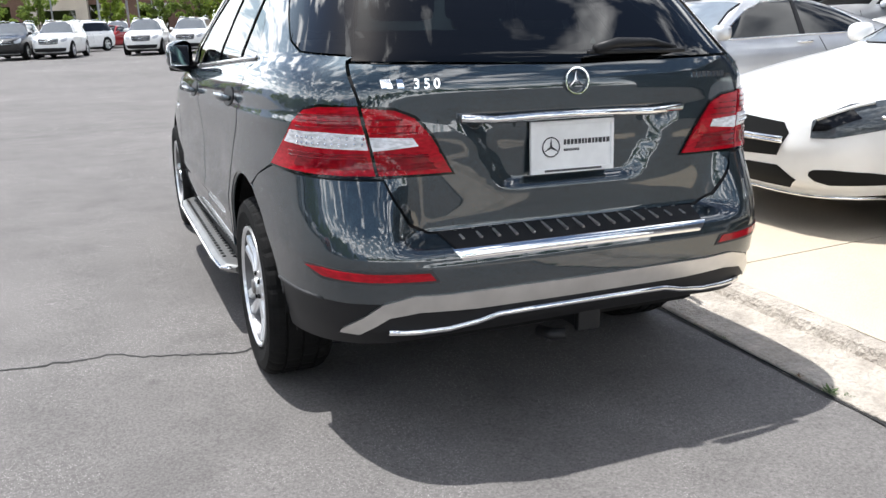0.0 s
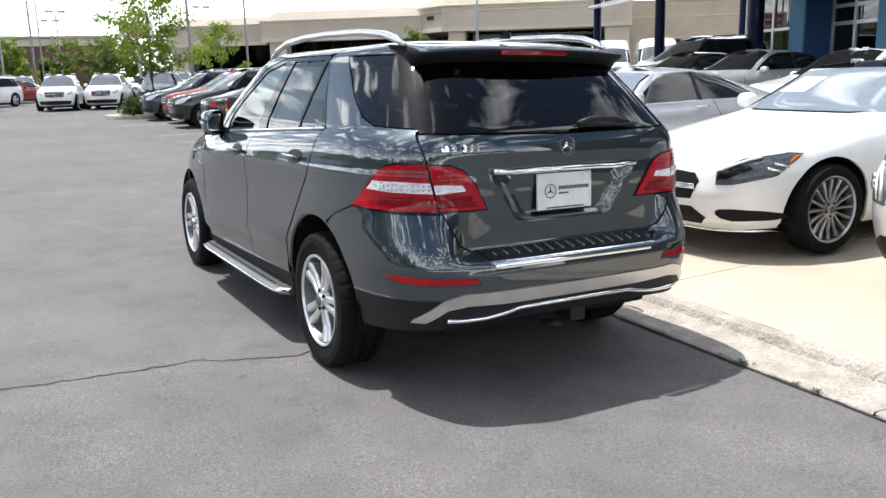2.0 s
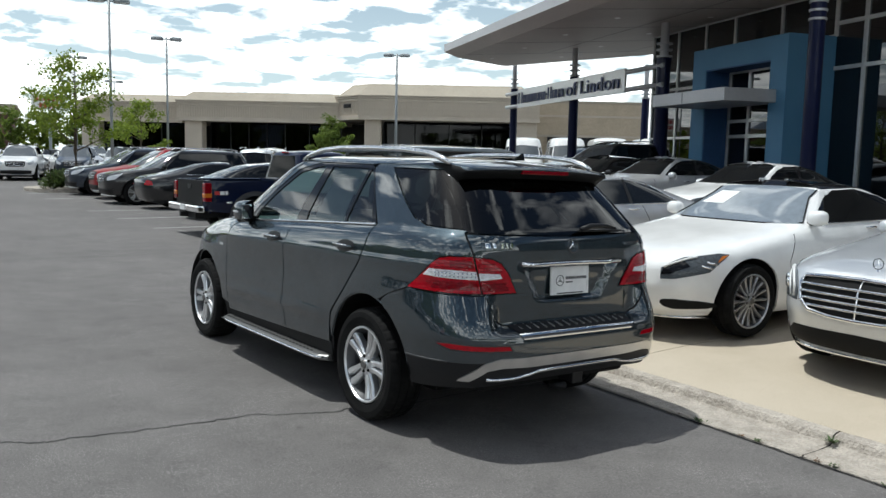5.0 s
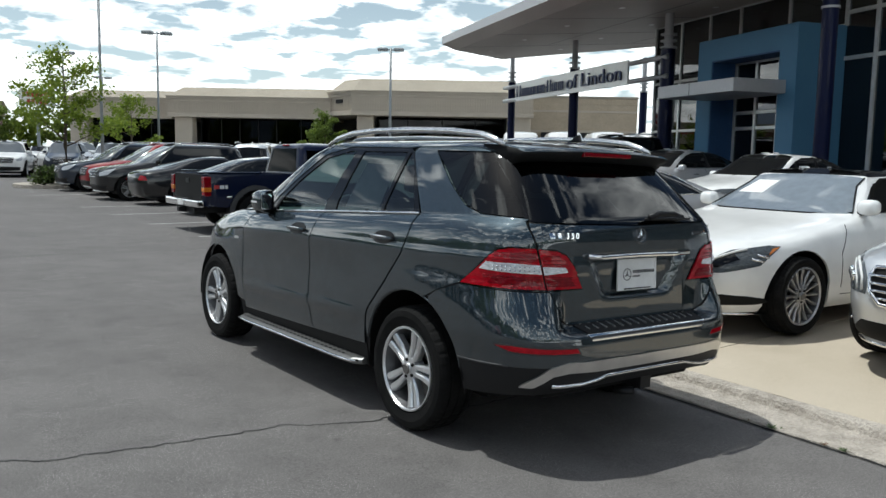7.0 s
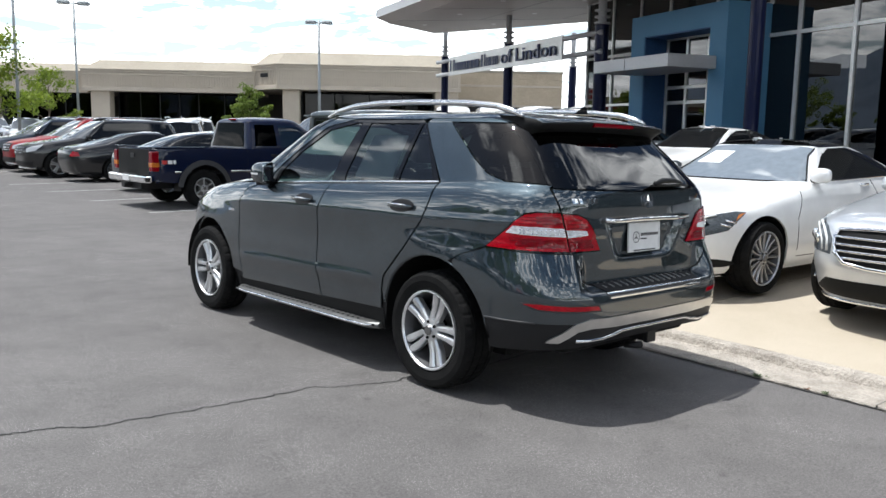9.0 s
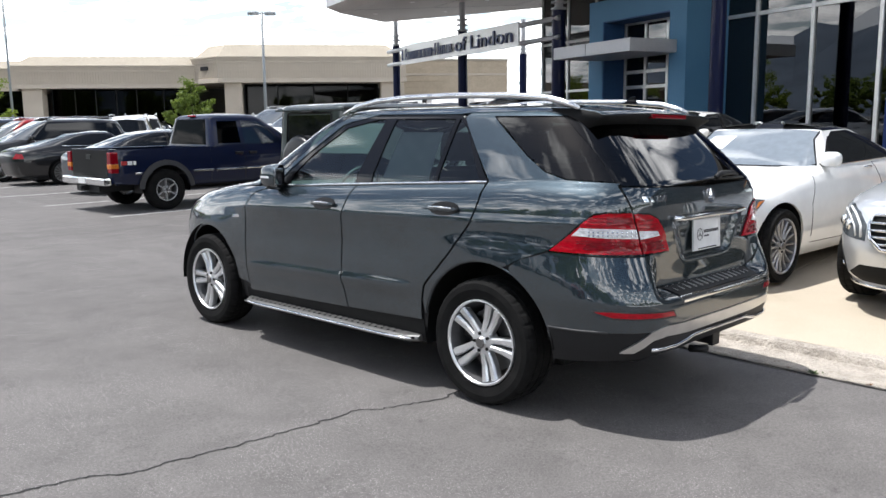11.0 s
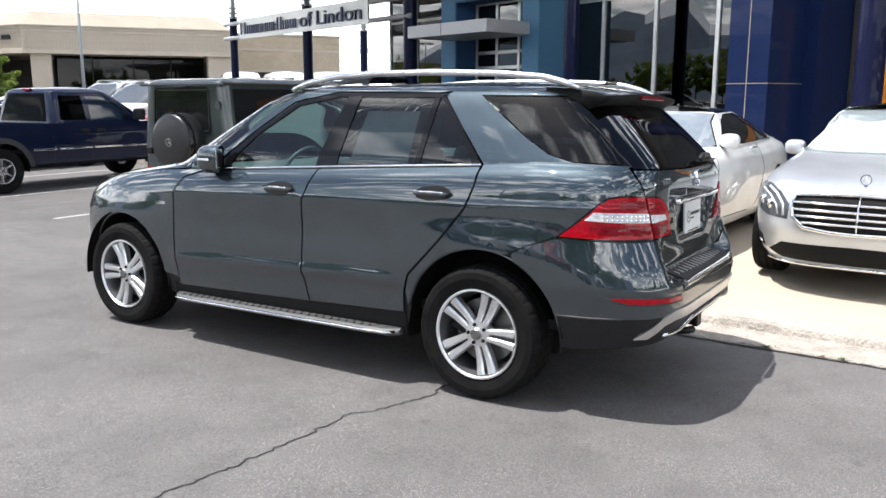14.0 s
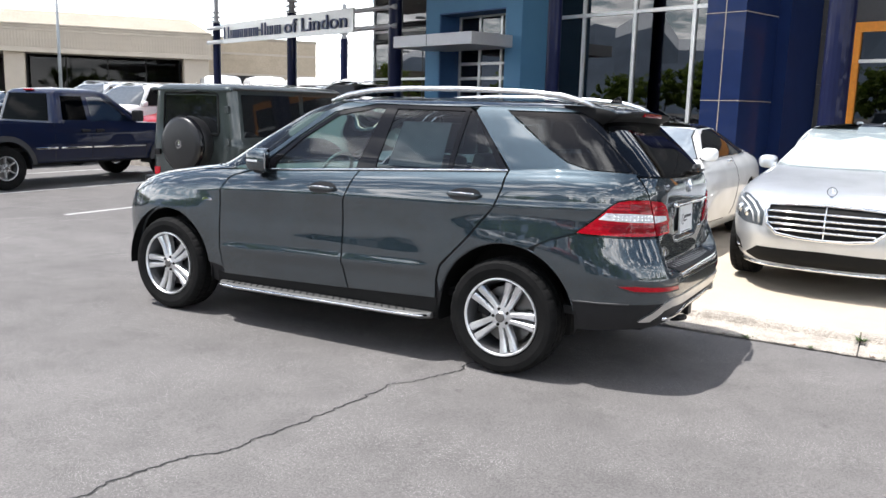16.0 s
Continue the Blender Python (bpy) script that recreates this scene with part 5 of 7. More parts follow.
def pane_mesh(x0, x1, y, z0, z1):
    return boxed(x0, x1, y - 0.006, y + 0.006, z0, z1)


def glazing(house, name, xs, y, zs, depth=0.07, label="", wide=0.045, posts=None):
    """Panes between mullions; xs and zs are the mullion lines."""
    w = part(name, boxed(xs[0] - wide, xs[-1] + wide, y - depth / 2, y + depth / 2, zs[0] - 0.03, zs[0] + 0.03), M["mullion"], house, label)
    for x in posts or xs:
        part("mullion", boxed(x - wide, x + wide, y - depth, y + depth, zs[0], zs[-1], 0.006), M["mullion"], w)
    for z in zs[1:]:
        part("transom", boxed(xs[0], xs[-1], y - depth * 0.8, y + depth * 0.8, z - wide, z + wide, 0.006), M["mullion"], w)
    for a, b in zip(xs, xs[1:]):
        for c, e in zip(zs, zs[1:]):
            p = part("pane", pane_mesh(a, b, y, c, e), M["shop"], w)
            p.visible_shadow = False
    return w


def showroom():
    h = thing("showroom", "modern car showroom with teal portal, navy columns and a deep canopy", "building", FRONT)
    S = 5.95
    # canopy with tapered edge
    outline = [(-2.9, 4.85), (14.4, 4.85), (18.05, 0.8), (14.0, -5.2), (9.0, -7.5), (-2.9, -7.5)]
    inner = [(-2.5, 4.35), (14.2, 4.35), (17.4, 0.75), (13.7, -4.8), (9.0, -7.4), (-2.5, -7.4)]

    def soffit(y):
        return S - 0.1 + 0.075 * (4.35 - y)

    cb = bmesh.new()
    lo = [cb.verts.new((x, y, soffit(y))) for x, y in inner]
    mi = [cb.verts.new((x, y, S + 0.12 + max(0.0, 0.075 * (0.8 - y)))) for x, y in outline]
    up = [cb.verts.new((x, y, S + 0.42 + max(0.0, 0.075 * (0.8 - y)))) for x, y in outline]
    cb.faces.new(lo[::-1])
    cb.faces.new(up)
    n = len(lo)
    for i in range(n):
        j = (i + 1) % n
        cb.faces.new((lo[i], lo[j], mi[j], mi[i]))
        f = cb.faces.new((mi[i], mi[j], up[j], up[i]))
        f.material_index = 1
    bmesh.ops.recalc_face_normals(cb, faces=cb.faces)
    can = part("canopy", cb, [M["soffit"], M["fascia"]], h, "deep grey canopy roof with metal fascia")
    rise = math.degrees(math.atan(0.075))
    for x in (-1.2, 2.4, 6.0, 9.6, 13.2):
        part("soffit_joint", boxed(-0.012, 0.012, -9.2, -0.02, -0.004, 0.004), M["trim"], can, m=pose(x, 4.35, soffit(4.35), -rise))
        for y in (2.6, -0.6):
            part("downlight", tube(bmesh.new(), [(x + 1.6, y, soffit(y) - 0.012), (x + 1.6, y, soffit(y) + 0.02)], 0.09, 14), M["plate"], can)
    for y in (0.8, -3.0):
        part("soffit_joint", boxed(-2.4, 13.0, y - 0.012, y + 0.012, soffit(y) - 0.004, soffit(y) + 0.004), M["trim"], can)
    # columns with metal collars
    for x, y, r in ((18.2, 0.2, 0.17), (11.75, 0.2, 0.19), (5.1, 0.28, 0.22), (-2.25, 0.78, 0.18), (20.2, -8.0, 0.2), (-9.6, 0.9, 0.25)):
        c = part("column", tube(bmesh.new(), [(x, y, 0), (x, y, 5.05 if x > 4 else 6.05)], r, 20), M["navyc"], h, "round navy column", smooth=False)
        part("column_head", tube(bmesh.new(), [(x, y, 5.05), (x, y, soffit(y) + 0.05)], r * 0.62, 16), M["fascia"], c)
        for z in (5.08, 5.28, 5.48):
            part("collar", tube(bmesh.new(), [(x, y, z), (x, y, z + 0.05)], r * 1.15, 20), M["fascia"], c)
    # sign on rails
    sg = part("sign_board", boxed(7.15, 16.95, 0.44, 0.52, 4.10, 4.92, 0.01), M["signp"], h, "long brushed metal sign board")
    for z in (4.2, 4.80):
        part("sign_rail", tube(bmesh.new(), [(4.9, 0.42, z), (18.6, 0.42, z)], 0.085, 12), M["fascia"], sg, smooth=True)
    # the trade name as plain letter-sized blocks
    x = 16.72
    spec = [("cap", 0.50), ("", 0.32), ("", 0.27), ("", 0.30), ("", 0.32), ("", 0.34), ("", 0.32), ("", 0.27), ("-", 0.16), ("cap", 0.40), ("", 0.32), ("", 0.34), ("", 0.30)]
    for kind, w in spec:
        z0, z1 = (4.28, 4.76) if kind == "cap" else (4.46, 4.52) if kind == "-" else (4.28, 4.62)
        if kind == "-":
            part("letter_bar", boxed(x - w + 0.04, x, 0.55, 0.60, z0, z1, 0.012), M["signl"], sg, "raised navy letter-sized bar")
        else:
            for a in (0.0, 1.0):
                part("letter_bar", boxed(x - 0.085 - a * (w - 0.125), x - a * (w - 0.125), 0.55, 0.60, z0, z1, 0.012), M["signl"], sg, "raised navy letter-sized bar")
        x -= w * 1.16
    cu = bpy.data.curves.new("town_name", "FONT")
    cu.body = "of Lindon"
    cu.size, cu.extrude, cu.align_x = 0.72, 0.03, "LEFT"
    cu.materials.append(M["signl"])
    tmp = new("tmp", cu)
    bpy.context.view_layer.update()
    me = bpy.data.meshes.new_from_object(tmp.evaluated_get(bpy.context.evaluated_depsgraph_get()))
    bpy.data.objects.remove(tmp)
    wide = max(v.co.x for v in me.vertices)
    for v in me.vertices:
        v.co.x *= (x - 0.15 - 7.5) / wide
        v.co.x, v.co.y, v.co.z = -v.co.x, v.co.z + 0.03, v.co.y
    me.flip_normals()
    # one object a word
    for word, keep in (("of_lettering", 0), ("town_lettering", 1)):
        wb_ = bmesh.new()
        wb_.from_mesh(me)
        cut = -(x - 0.15 - 7.5) * 0.265
        bmesh.ops.delete(wb_, geom=[v for v in wb_.verts if (v.co.x < cut) != bool(keep)], context="VERTS")
        part(word, wb_, M["signl"], sg, "raised navy letters", m=Matrix.Translation((x - 0.15, 0.53, 4.28)))
    # portal
    pt = prism(bmesh.new(), [(-0.35, 0), (0.3, 0), (0.3, 4.5), (3.2, 4.5), (3.2, 0), (3.86, 0), (3.86, 5.12), (-0.35, 5.12)], -1.82)
    portal = part("portal", pt, M["blue"], h, "teal blue rendered entrance portal")
    # jamb and head carry a darker copy of the portal blue, painted shade
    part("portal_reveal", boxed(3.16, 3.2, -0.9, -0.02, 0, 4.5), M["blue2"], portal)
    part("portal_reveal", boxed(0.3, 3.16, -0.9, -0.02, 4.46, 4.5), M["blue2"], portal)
    aw = boxed(0.0, 3.47, -0.3, 1.6, 3.36, 3.70, 0.012)
    awn = part("awning", aw, M["fascia"], h, "flat grey metal entrance awning")
    part("awning_joint", boxed(1.9, 1.915, 1.595, 1.606, 3.37, 3.69), M["trim"], awn)
    ent = glazing(h, "entrance_door", [0.32, 1.25, 2.2, 3.14], -0.85, [0.0, 2.55, 3.0, 4.45], 0.05, "glazed sliding entrance doors in aluminium frames", 0.05)
    # glass walls either side
    glazing(h, "glass_wall_north", [3.9, 5.5, 7.1, 8.7], -1.55, [0.1, 2.6, 4.3, 6.3], 0.06, "glazed showroom wall left of the portal")
    glazing(h, "glass_wall_south", [-7.2, -4.91, -3.1, -1.37, -0.36], -1.5, [0.1, 4.28, 5.44, 7.4], 0.06, "tall tinted showroom glass in aluminium mullions", 0.05, [-4.91, -3.1, -1.37])
    glazing(h, "upper_glass", [-0.36, 1.75, 3.9], -1.5, [5.14, 6.3], 0.06, "upper showroom glass over the portal", 0.05)
    part("glass_return", pane_mesh(8.66, 8.74, -2.0, 0.1, 6.2), M["shop"], h)
    # navy clad pillar
    pl = part("clad_pillar", boxed(-7.12, -6.15, -3.0, 0.0, 0, 7.6), M["navyp"], h, "navy panel-clad pillar")
    part("clad_block", boxed(-7.42, -7.12, -3.0, -1.45, 0, 7.6), M["navyp"], h, "navy panel-clad return")
    for z in (1.95, 3.89, 5.85):
        part("panel_joint", boxed(-7.13, -6.14, -2.99, 0.005, z - 0.008, z + 0.008), M["joint"], pl)
    part("panel_joint", boxed(-6.64, -6.62, -0.01, 0.006, 0, 7.6), M["joint"], pl)
    # dark panel wall with the orange door frame
    for i in range(7):
        for j in range(5):
            x1 = -7.43 - 2.4 * i
            part("wall_panel", boxed(x1 - 2.385, x1, -3.25, -3.0, 0.02 + 1.2 * j, 1.2 * j + 1.205, 0.004), M["greyp"], h)
    fr = bmesh.new()
    box(fr, -8.40, -8.18, -3.3, -2.9, 0, 3.82)
    box(fr, -12.4, -12.18, -3.3, -2.9, 0, 3.82)
    box(fr, -12.2, -8.4, -3.3, -2.9, 3.60, 3.82)
    of = part("service_door_frame", fr, M["orange"], h, "orange painted door frame")
    part("service_door_glass", boxed(-12.2, -8.4, -2.985, -2.97, 0.05, 3.6), M["shop"], of)
    part("service_door_bar", boxed(-12.2, -8.4, -2.98, -2.93, 2.9, 2.98), M["mullion"], of)
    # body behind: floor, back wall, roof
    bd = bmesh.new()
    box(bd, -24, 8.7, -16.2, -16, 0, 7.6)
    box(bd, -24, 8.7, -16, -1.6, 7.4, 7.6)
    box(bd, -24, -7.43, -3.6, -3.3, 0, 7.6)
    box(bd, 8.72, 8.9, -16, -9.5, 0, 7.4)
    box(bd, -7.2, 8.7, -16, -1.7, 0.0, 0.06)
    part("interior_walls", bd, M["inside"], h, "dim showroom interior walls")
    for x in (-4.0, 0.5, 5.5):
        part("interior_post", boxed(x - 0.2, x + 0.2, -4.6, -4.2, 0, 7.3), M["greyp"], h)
    part("upper_wall", boxed(-7.2, 8.7, -1.9, -1.7, 6.36, 7.6), M["fascia"], h)
    return h


M["blue2"] = plain("shaded_blue_reveal", (0.03, 0.085, 0.20), 0.6)
M["joint"] = plain("panel_joint_tan", (0.30, 0.26, 0.21), 0.6)
showroom()


# ---- low tan office building across the lot ----
def tan_building():
    # x along the front, y back; one unit is 1.55 m
    m = Matrix.Translation((18.63, 79.5, -0.91)) @ Matrix.Rotation(math.atan2(-0.6, 0.8), 4, "Z") @ Matrix.Scale(1.55, 4)
    h = thing("office_building", "low tan concrete commercial building with ribbed fascia and dark glass", "building", m)
    low = 0.85

    def block(foot, roof, fronts, z0, z1, zr):
        """A fascia round the footprint, ribbed along its front edges, with a sloping roof edge."""
        f = part("fascia", slab(bmesh.new(), foot, z0, z1), M["tan"], h, "ribbed tan concrete fascia")
        rib = mesh_of(boxed(-0.032, 0.032, -0.04, 0.0, z0 + 0.24, z1 - 0.36, 0.008), "rib", M["tan"])
        for i in fronts:
            (xa, ya), (xb, yb) = foot[i], foot[i + 1]
            ln, turn = math.hypot(xb - xa, yb - ya), math.degrees(math.atan2(yb - ya, xb - xa))
            n = int((ln - 0.2) / 0.15)
            at = pose(xa, ya, 0, 0, 0, turn)
            for k in range(n):
                part("rib", rib, None, f, m=at @ Matrix.Translation((0.15 + (ln - 0.3) * k / max(1, n - 1), 0, 0)))
            for za, zb, out in ((z0 - 0.04, z0 + 0.20, 0.07), (z1 - 0.34, z1 - 0.20, 0.06), (z1 - 0.18, z1 - 0.08, 0.11), (z1 - 0.06, z1 + 0.03, 0.17)):
                part("ledge", boxed(-out * 0.4, ln + out * 0.4, -out, 0.15, za, zb, 0.015), M["tan"], f, m=at)
        rf = bmesh.new()
        lo = [rf.verts.new((x, y, z1)) for x, y in foot]
        hi = [rf.verts.new((x, y, zr)) for x, y in roof]
        n = len(foot)
        for i in range(n):
            rf.faces.new((lo[i], lo[(i + 1) % n], hi[(i + 1) % n], hi[i]))
        rf.faces.new(hi)
        part("roof", rf, M["tanroof"], h, "sloping pale roof edge")

    block([(-3.4, 0.9), (3.4, 0.9), (3.4, 14.9), (-3.4, 14.9)], [(-2.6, 1.7), (3.35, 1.7), (3.35, 14), (-2.6, 14)], (0,), 3.7, 4.95, 5.45)
    block([(3.4, 0.0), (13.6, 0.0), (13.6, 14.0), (3.4, 14.0)], [(4.2, 0.8), (13.55, 0.8), (13.55, 13), (4.2, 13)], (0,), 3.80, 5.05, 5.65)
    block([(13.5, 0.2), (15.1, -1.6), (26.1, -1.6), (26.1, 12.4), (13.5, 12.4)], [(14.4, 0.9), (15.6, -0.5), (25.0, -0.5), (25.0, 11.5), (14.4, 11.5)], (0, 1), 4.02, 5.45, 6.25)
    for x0, x1, y in ((-3.2, -2.1, 1.1), (3.8, 4.9, 0.2), (15.4, 16.4, -1.3), (24.6, 26.0, -1.3)):
        part("pier", boxed(x0, x1, y, y + 1.0, low, 4.05, 0.04), M["tan"], h, "square tan concrete pier")
    for xs, y, z1 in (([-2.1, -0.3, 1.7, 3.8], 2.0, 3.7), ([4.9, 6.2, 7.4, 8.6, 9.8, 11.4, 13.5], 2.2, 3.8), ([16.4, 18.4, 20.6, 22.7, 24.6], 1.2, 4.0)):
        w = part("shop_window", boxed(xs[0], xs[-1], y - 0.03, y + 0.03, low, low + 0.1), M["trim"], h, "wide dark tinted shop window")
        for a, b in zip(xs, xs[1:]):
            part("pane", boxed(a + 0.03, b - 0.03, y - 0.008, y + 0.008, low + 0.1, z1), M["shop2"], w)
        for a in xs:
            part("mullion", boxed(a - 0.03, a + 0.03, y - 0.05, y + 0.05, low, z1), M["trim"], w)
    part("inside_wall", boxed(-3.0, 26, 7.0, 7.2, low, 4.0), M["inside"], h)
    part("inside_floor", boxed(-3.0, 26, 1.0, 7.0, low - 0.02, low + 0.03), M["inside"], h)
    part("vent", boxed(-0.35, 0.35, -0.08, 0.05, 4.72, 4.95, 0.01), M["trim"], h, m=pose(14.3, -0.7, 0, 0, 0, math.degrees(math.atan2(-1.8, 1.6))))
    # block wing to the side, with bands and a garage door
    bw = part("block_wall", boxed(26.12, 33.2, 1.96, 9, low, 5.45), M["brick"], h, "tan block wall with pale bands")
    zb = low
    k = 0
    while zb < 5.4:
        hgt = 0.38 if k % 4 != 3 else 0.14
        part("course", boxed(26.1, 33.22, 1.9 - (0.03 if k % 4 == 3 else 0.0), 2.2, zb, min(zb + hgt - 0.012, 5.45)), M["tan"] if k % 4 == 3 else M["brick"], bw)
        zb += hgt
        k += 1
    part("roof", boxed(26.1, 33.27, 1.85, 9, 5.45, 5.6, 0.02), M["tanroof"], h)
    part("garage_door", boxed(27.0, 30.4, 1.78, 1.86, low, 3.25), M["trim"], h, "dark roller door")
    part("pier", boxed(30.4, 31.0, 1.76, 1.9, low, 3.3), M["tan"], h)
    return h


tan_building()


# ---- brown store far off ----
def far_store():
    h = thing("store", "long brown brick store with a pale cornice", "building", pose(-26.5, 114, 0.4, 0, 0, -10))
    part("wall", boxed(0, 40, 0, 20, 0, 5.6), M["brown"], h)
    part("cornice", boxed(-0.3, 40.3, -0.3, 20.3, 5.6, 6.5, 0.1), M["tan"], h)
    part("trim_band", boxed(-0.6, 40.6, -0.6, 20.6, 6.5, 6.8, 0.05), M["tanroof"], h)
    part("entrance_block", boxed(19.6, 26.4, -1.2, 0.1, 0, 6.15, 0.05), M["tan"], h, "tan rendered entrance block")
    part("entrance_opening", boxed(21.0, 25.0, -1.26, -1.15, 0.0, 3.6), M["shop"], h)
    for x in range(2, 38, 6):
        part("window", boxed(x, x + 3.5, -0.05, 0.05, 1.0, 4.2), M["shop"], h)
    # shop sign: plain red blocks
    for i in range(9):
        part("sign_block", boxed(20.2 + i * 0.62, 20.2 + i * 0.62 + 0.42, -1.45, -1.15, 5.0, 5.55, 0.03), M["redsign"], h, "red letter-sized block")
    p = thing("pylon_sign", "white roadside sign board with red blocks on a post", "sign", pose(9.2, 64.5, 0.5, 0, 0, -10))
    part("board", boxed(-1.25, 1.25, -0.15, 0.15, 4.3, 5.5, 0.04), M["plate"], p)
    part("post", tube(bmesh.new(), [(0, 0, 0), (0, 0, 4.3)], 0.12, 10), M["pole"], p)
    for i in range(7):
        part("sign_block", boxed(-1.0 + i * 0.29, -0.78 + i * 0.29, -0.18, -0.14, 4.98, 5.34), M["redsign"], p)
    for i in range(5):
        part("sign_block", boxed(-0.7 + i * 0.29, -0.48 + i * 0.29, -0.18, -0.14, 4.45, 4.8), M["redsign"], p)


M["brown"] = rough_stuff("brown_brick", (0.13, 0.075, 0.055), (0.18, 0.11, 0.08), 0.6, 0.9, 0.2, 10.0)
M["redsign"] = plain("sign_red", (0.45, 0.03, 0.03), 0.5)
far_store()


# ---- lamp posts ----
def lamp_post(x, y, h, heads=2, yaw=0.0, r=0.085, size=1.0):
    p = thing("street_lamp", "tall grey parking lot lamp post with flat heads", "street lamp", pose(x, y, ground_z(x, y), 0, 0, yaw) @ Matrix.Scale(size, 4), "parking lot lamps")
    h /= size
    part("base", tube(bmesh.new(), [(0, 0, 0), (0, 0, 0.75)], 0.3, 18), M["kerb"], p, "round concrete footing")
    part("pole", tube(bmesh.new(), [(0, 0, 0.7), (0, 0, h)], [r, r * 0.72], 12), M["pole"], p, smooth=True)
    part("bracket", boxed(-0.55 if heads > 1 else -0.1, 0.55, -0.03, 0.03, h - 0.18, h - 0.10), M["pole"], p)
    for s in ((-1, 1) if heads > 1 else (1,)):
        hb = bmesh.new()
        vs = []
        for (z, k) in ((0.0, 0.94), (0.06, 1.0), (0.17, 0.96), (0.25, 0.62)):
            vs.append([hb.verts.new((s * (0.62 + a * 0.42 * k), b * 0.27 * k, h - 0.22 + z)) for a, b in ((-1, -0.7), (-0.7, -1), (0.7, -1), (1, -0.7), (1, 0.7), (0.7, 1), (-0.7, 1), (-1, 0.7))])
        for a, b in zip(vs, vs[1:]):
            for j in range(8):
                hb.faces.new((a[j], a[(j + 1) % 8], b[(j + 1) % 8], b[j]))
        hb.faces.new(vs[0][::-1])
        hb.faces.new(vs[-1])
        bmesh.ops.recalc_face_normals(hb, faces=hb.faces)
        hd = part("lamp_head", hb, M["pole"], p)
        part("lens", boxed(s * 0.62 - 0.3, s * 0.62 + 0.3, -0.2, 0.2, h - 0.235, h - 0.218), M["plate"], hd)
    return p


lamp_post(12.5, 46.5, 8.51, 2, -16, size=0.86)
lamp_post(26.5, 42.4, 8.45, 2, -34, 0.12, 0.85)
lamp_post(8.0, 41.7, 9.6, 2, -12)
lamp_post(13.0, 73.5, 9.6, 2, -10)
for x, y, h in ((-0.2, 66.9, 9.8), (1.6, 61.2, 9.8), (3.6, 82.4, 9.3), (6.7, 107.5, 8.6), (6.4, 96, 8.8), (-4.0, 85, 8.0), (18.0, 100, 9.5), (22.0, 96, 9.5)):
    lamp_post(x, y, h, 2, 5)
for x, y in ((-22, 9), (-30, -6)):
    lamp_post(x, y, 9.5, 2, 70)


# ---- trees, hedge, island ----
def leaf_cloud(bm, rnd, centre, r, n, size, squash=0.75):
    for _ in range(n):
        v = Vector((rnd.gauss(0, 1), rnd.gauss(0, 1), rnd.gauss(0, 1)))
        v = v.normalized() * r * rnd.uniform(0.25, 1.0) ** 0.6
        v.z *= squash
        c = Vector(centre) + v
        a = Vector((rnd.uniform(-1, 1), rnd.uniform(-1, 1), rnd.uniform(-0.8, 0.3))).normalized()
        b = a.cross(Vector((rnd.uniform(-1, 1), rnd.uniform(-1, 1), rnd.uniform(-1, 1)))).normalized()
        s = size * rnd.uniform(0.6, 1.25)
        q = [bm.verts.new(c + p) for p in (-a * s * 0.5, b * s * 0.42 + a * s * 0.1, a * s * 0.6, -b * s * 0.42 + a * s * 0.1)]
        bm.faces.new(q)


def limb(bm, rnd, p, dv, r, depth, tips, bend=0.35):
    pts, rad = [p], [r]
    steps = 4
    for i in range(steps):
        dv = (dv + Vector((rnd.uniform(-1, 1), rnd.uniform(-1, 1), rnd.uniform(-0.2, 0.7))) * bend * dv.length * 0.5)
        pts.append(pts[-1] + dv / steps)
        rad.append(r * (1 - 0.6 * (i + 1) / steps))
    tube(bm, pts, rad, 6)
    tips.append((pts[-1], depth))
    tips.append((pts[-2], depth))
    if depth > 0:
        for k in range(rnd.randint(2, 3)):
            q = pts[rnd.randint(2, steps)]
            nd = (dv.normalized() + Vector((rnd.uniform(-1, 1), rnd.uniform(-1, 1), rnd.uniform(-0.25, 0.7))) * 0.85).normalized() * dv.length * rnd.uniform(0.55, 0.8)
            limb(bm, rnd, q, nd, rad[-1] * 0.9, depth - 1, tips, bend)


def tree(x, y, h, spread, seed, leaf="leaf", n=36, size=0.16, stem=0.32, name="tree", label="young maple with airy yellow-green leaves"):
    rnd = random.Random(seed)
    t = thing(name, label, "tree", pose(x, y, ground_z(x, y)))
    tr = bmesh.new()
    tips = []
    base = h * stem
    tube(tr, [(0, 0, 0), (0.03, 0.02, base * 0.5), (0.0, 0.05, base), (0.05, 0, h * 0.62), (0.02, 0.05, h * 0.9)], [0.022 * h, 0.016 * h, 0.014 * h, 0.008 * h, 0.002 * h], 8)
    for k in range(13):
        f = k / 12
        a = k * 2.4 + rnd.uniform(-0.4, 0.4)
        z = base + (h * 0.86 - base) * f
        ln = spread * (1.0 - 0.68 * f) * rnd.uniform(0.7, 1.1)
        limb(tr, rnd, Vector((0.02, 0.03, z)), Vector((math.cos(a) * ln, math.sin(a) * ln, ln * (0.35 + 0.5 * f))), 0.0065 * h * (1 - 0.5 * f), 1, tips)
    tips.append((Vector((0.02, 0.05, h * 0.95)), 0))
    part("trunk", tr, M["bark"], t, smooth=True)
    cr = bmesh.new()
    for p, dpt in tips:
        leaf_cloud(cr, rnd, p, 0.11 * h * rnd.uniform(0.45, 1.0), max(4, int(n * min(1.25, 1.75 - 1.55 * p.z / h))), size, 0.7)
    part("crown", cr, M[leaf], t)
    return t


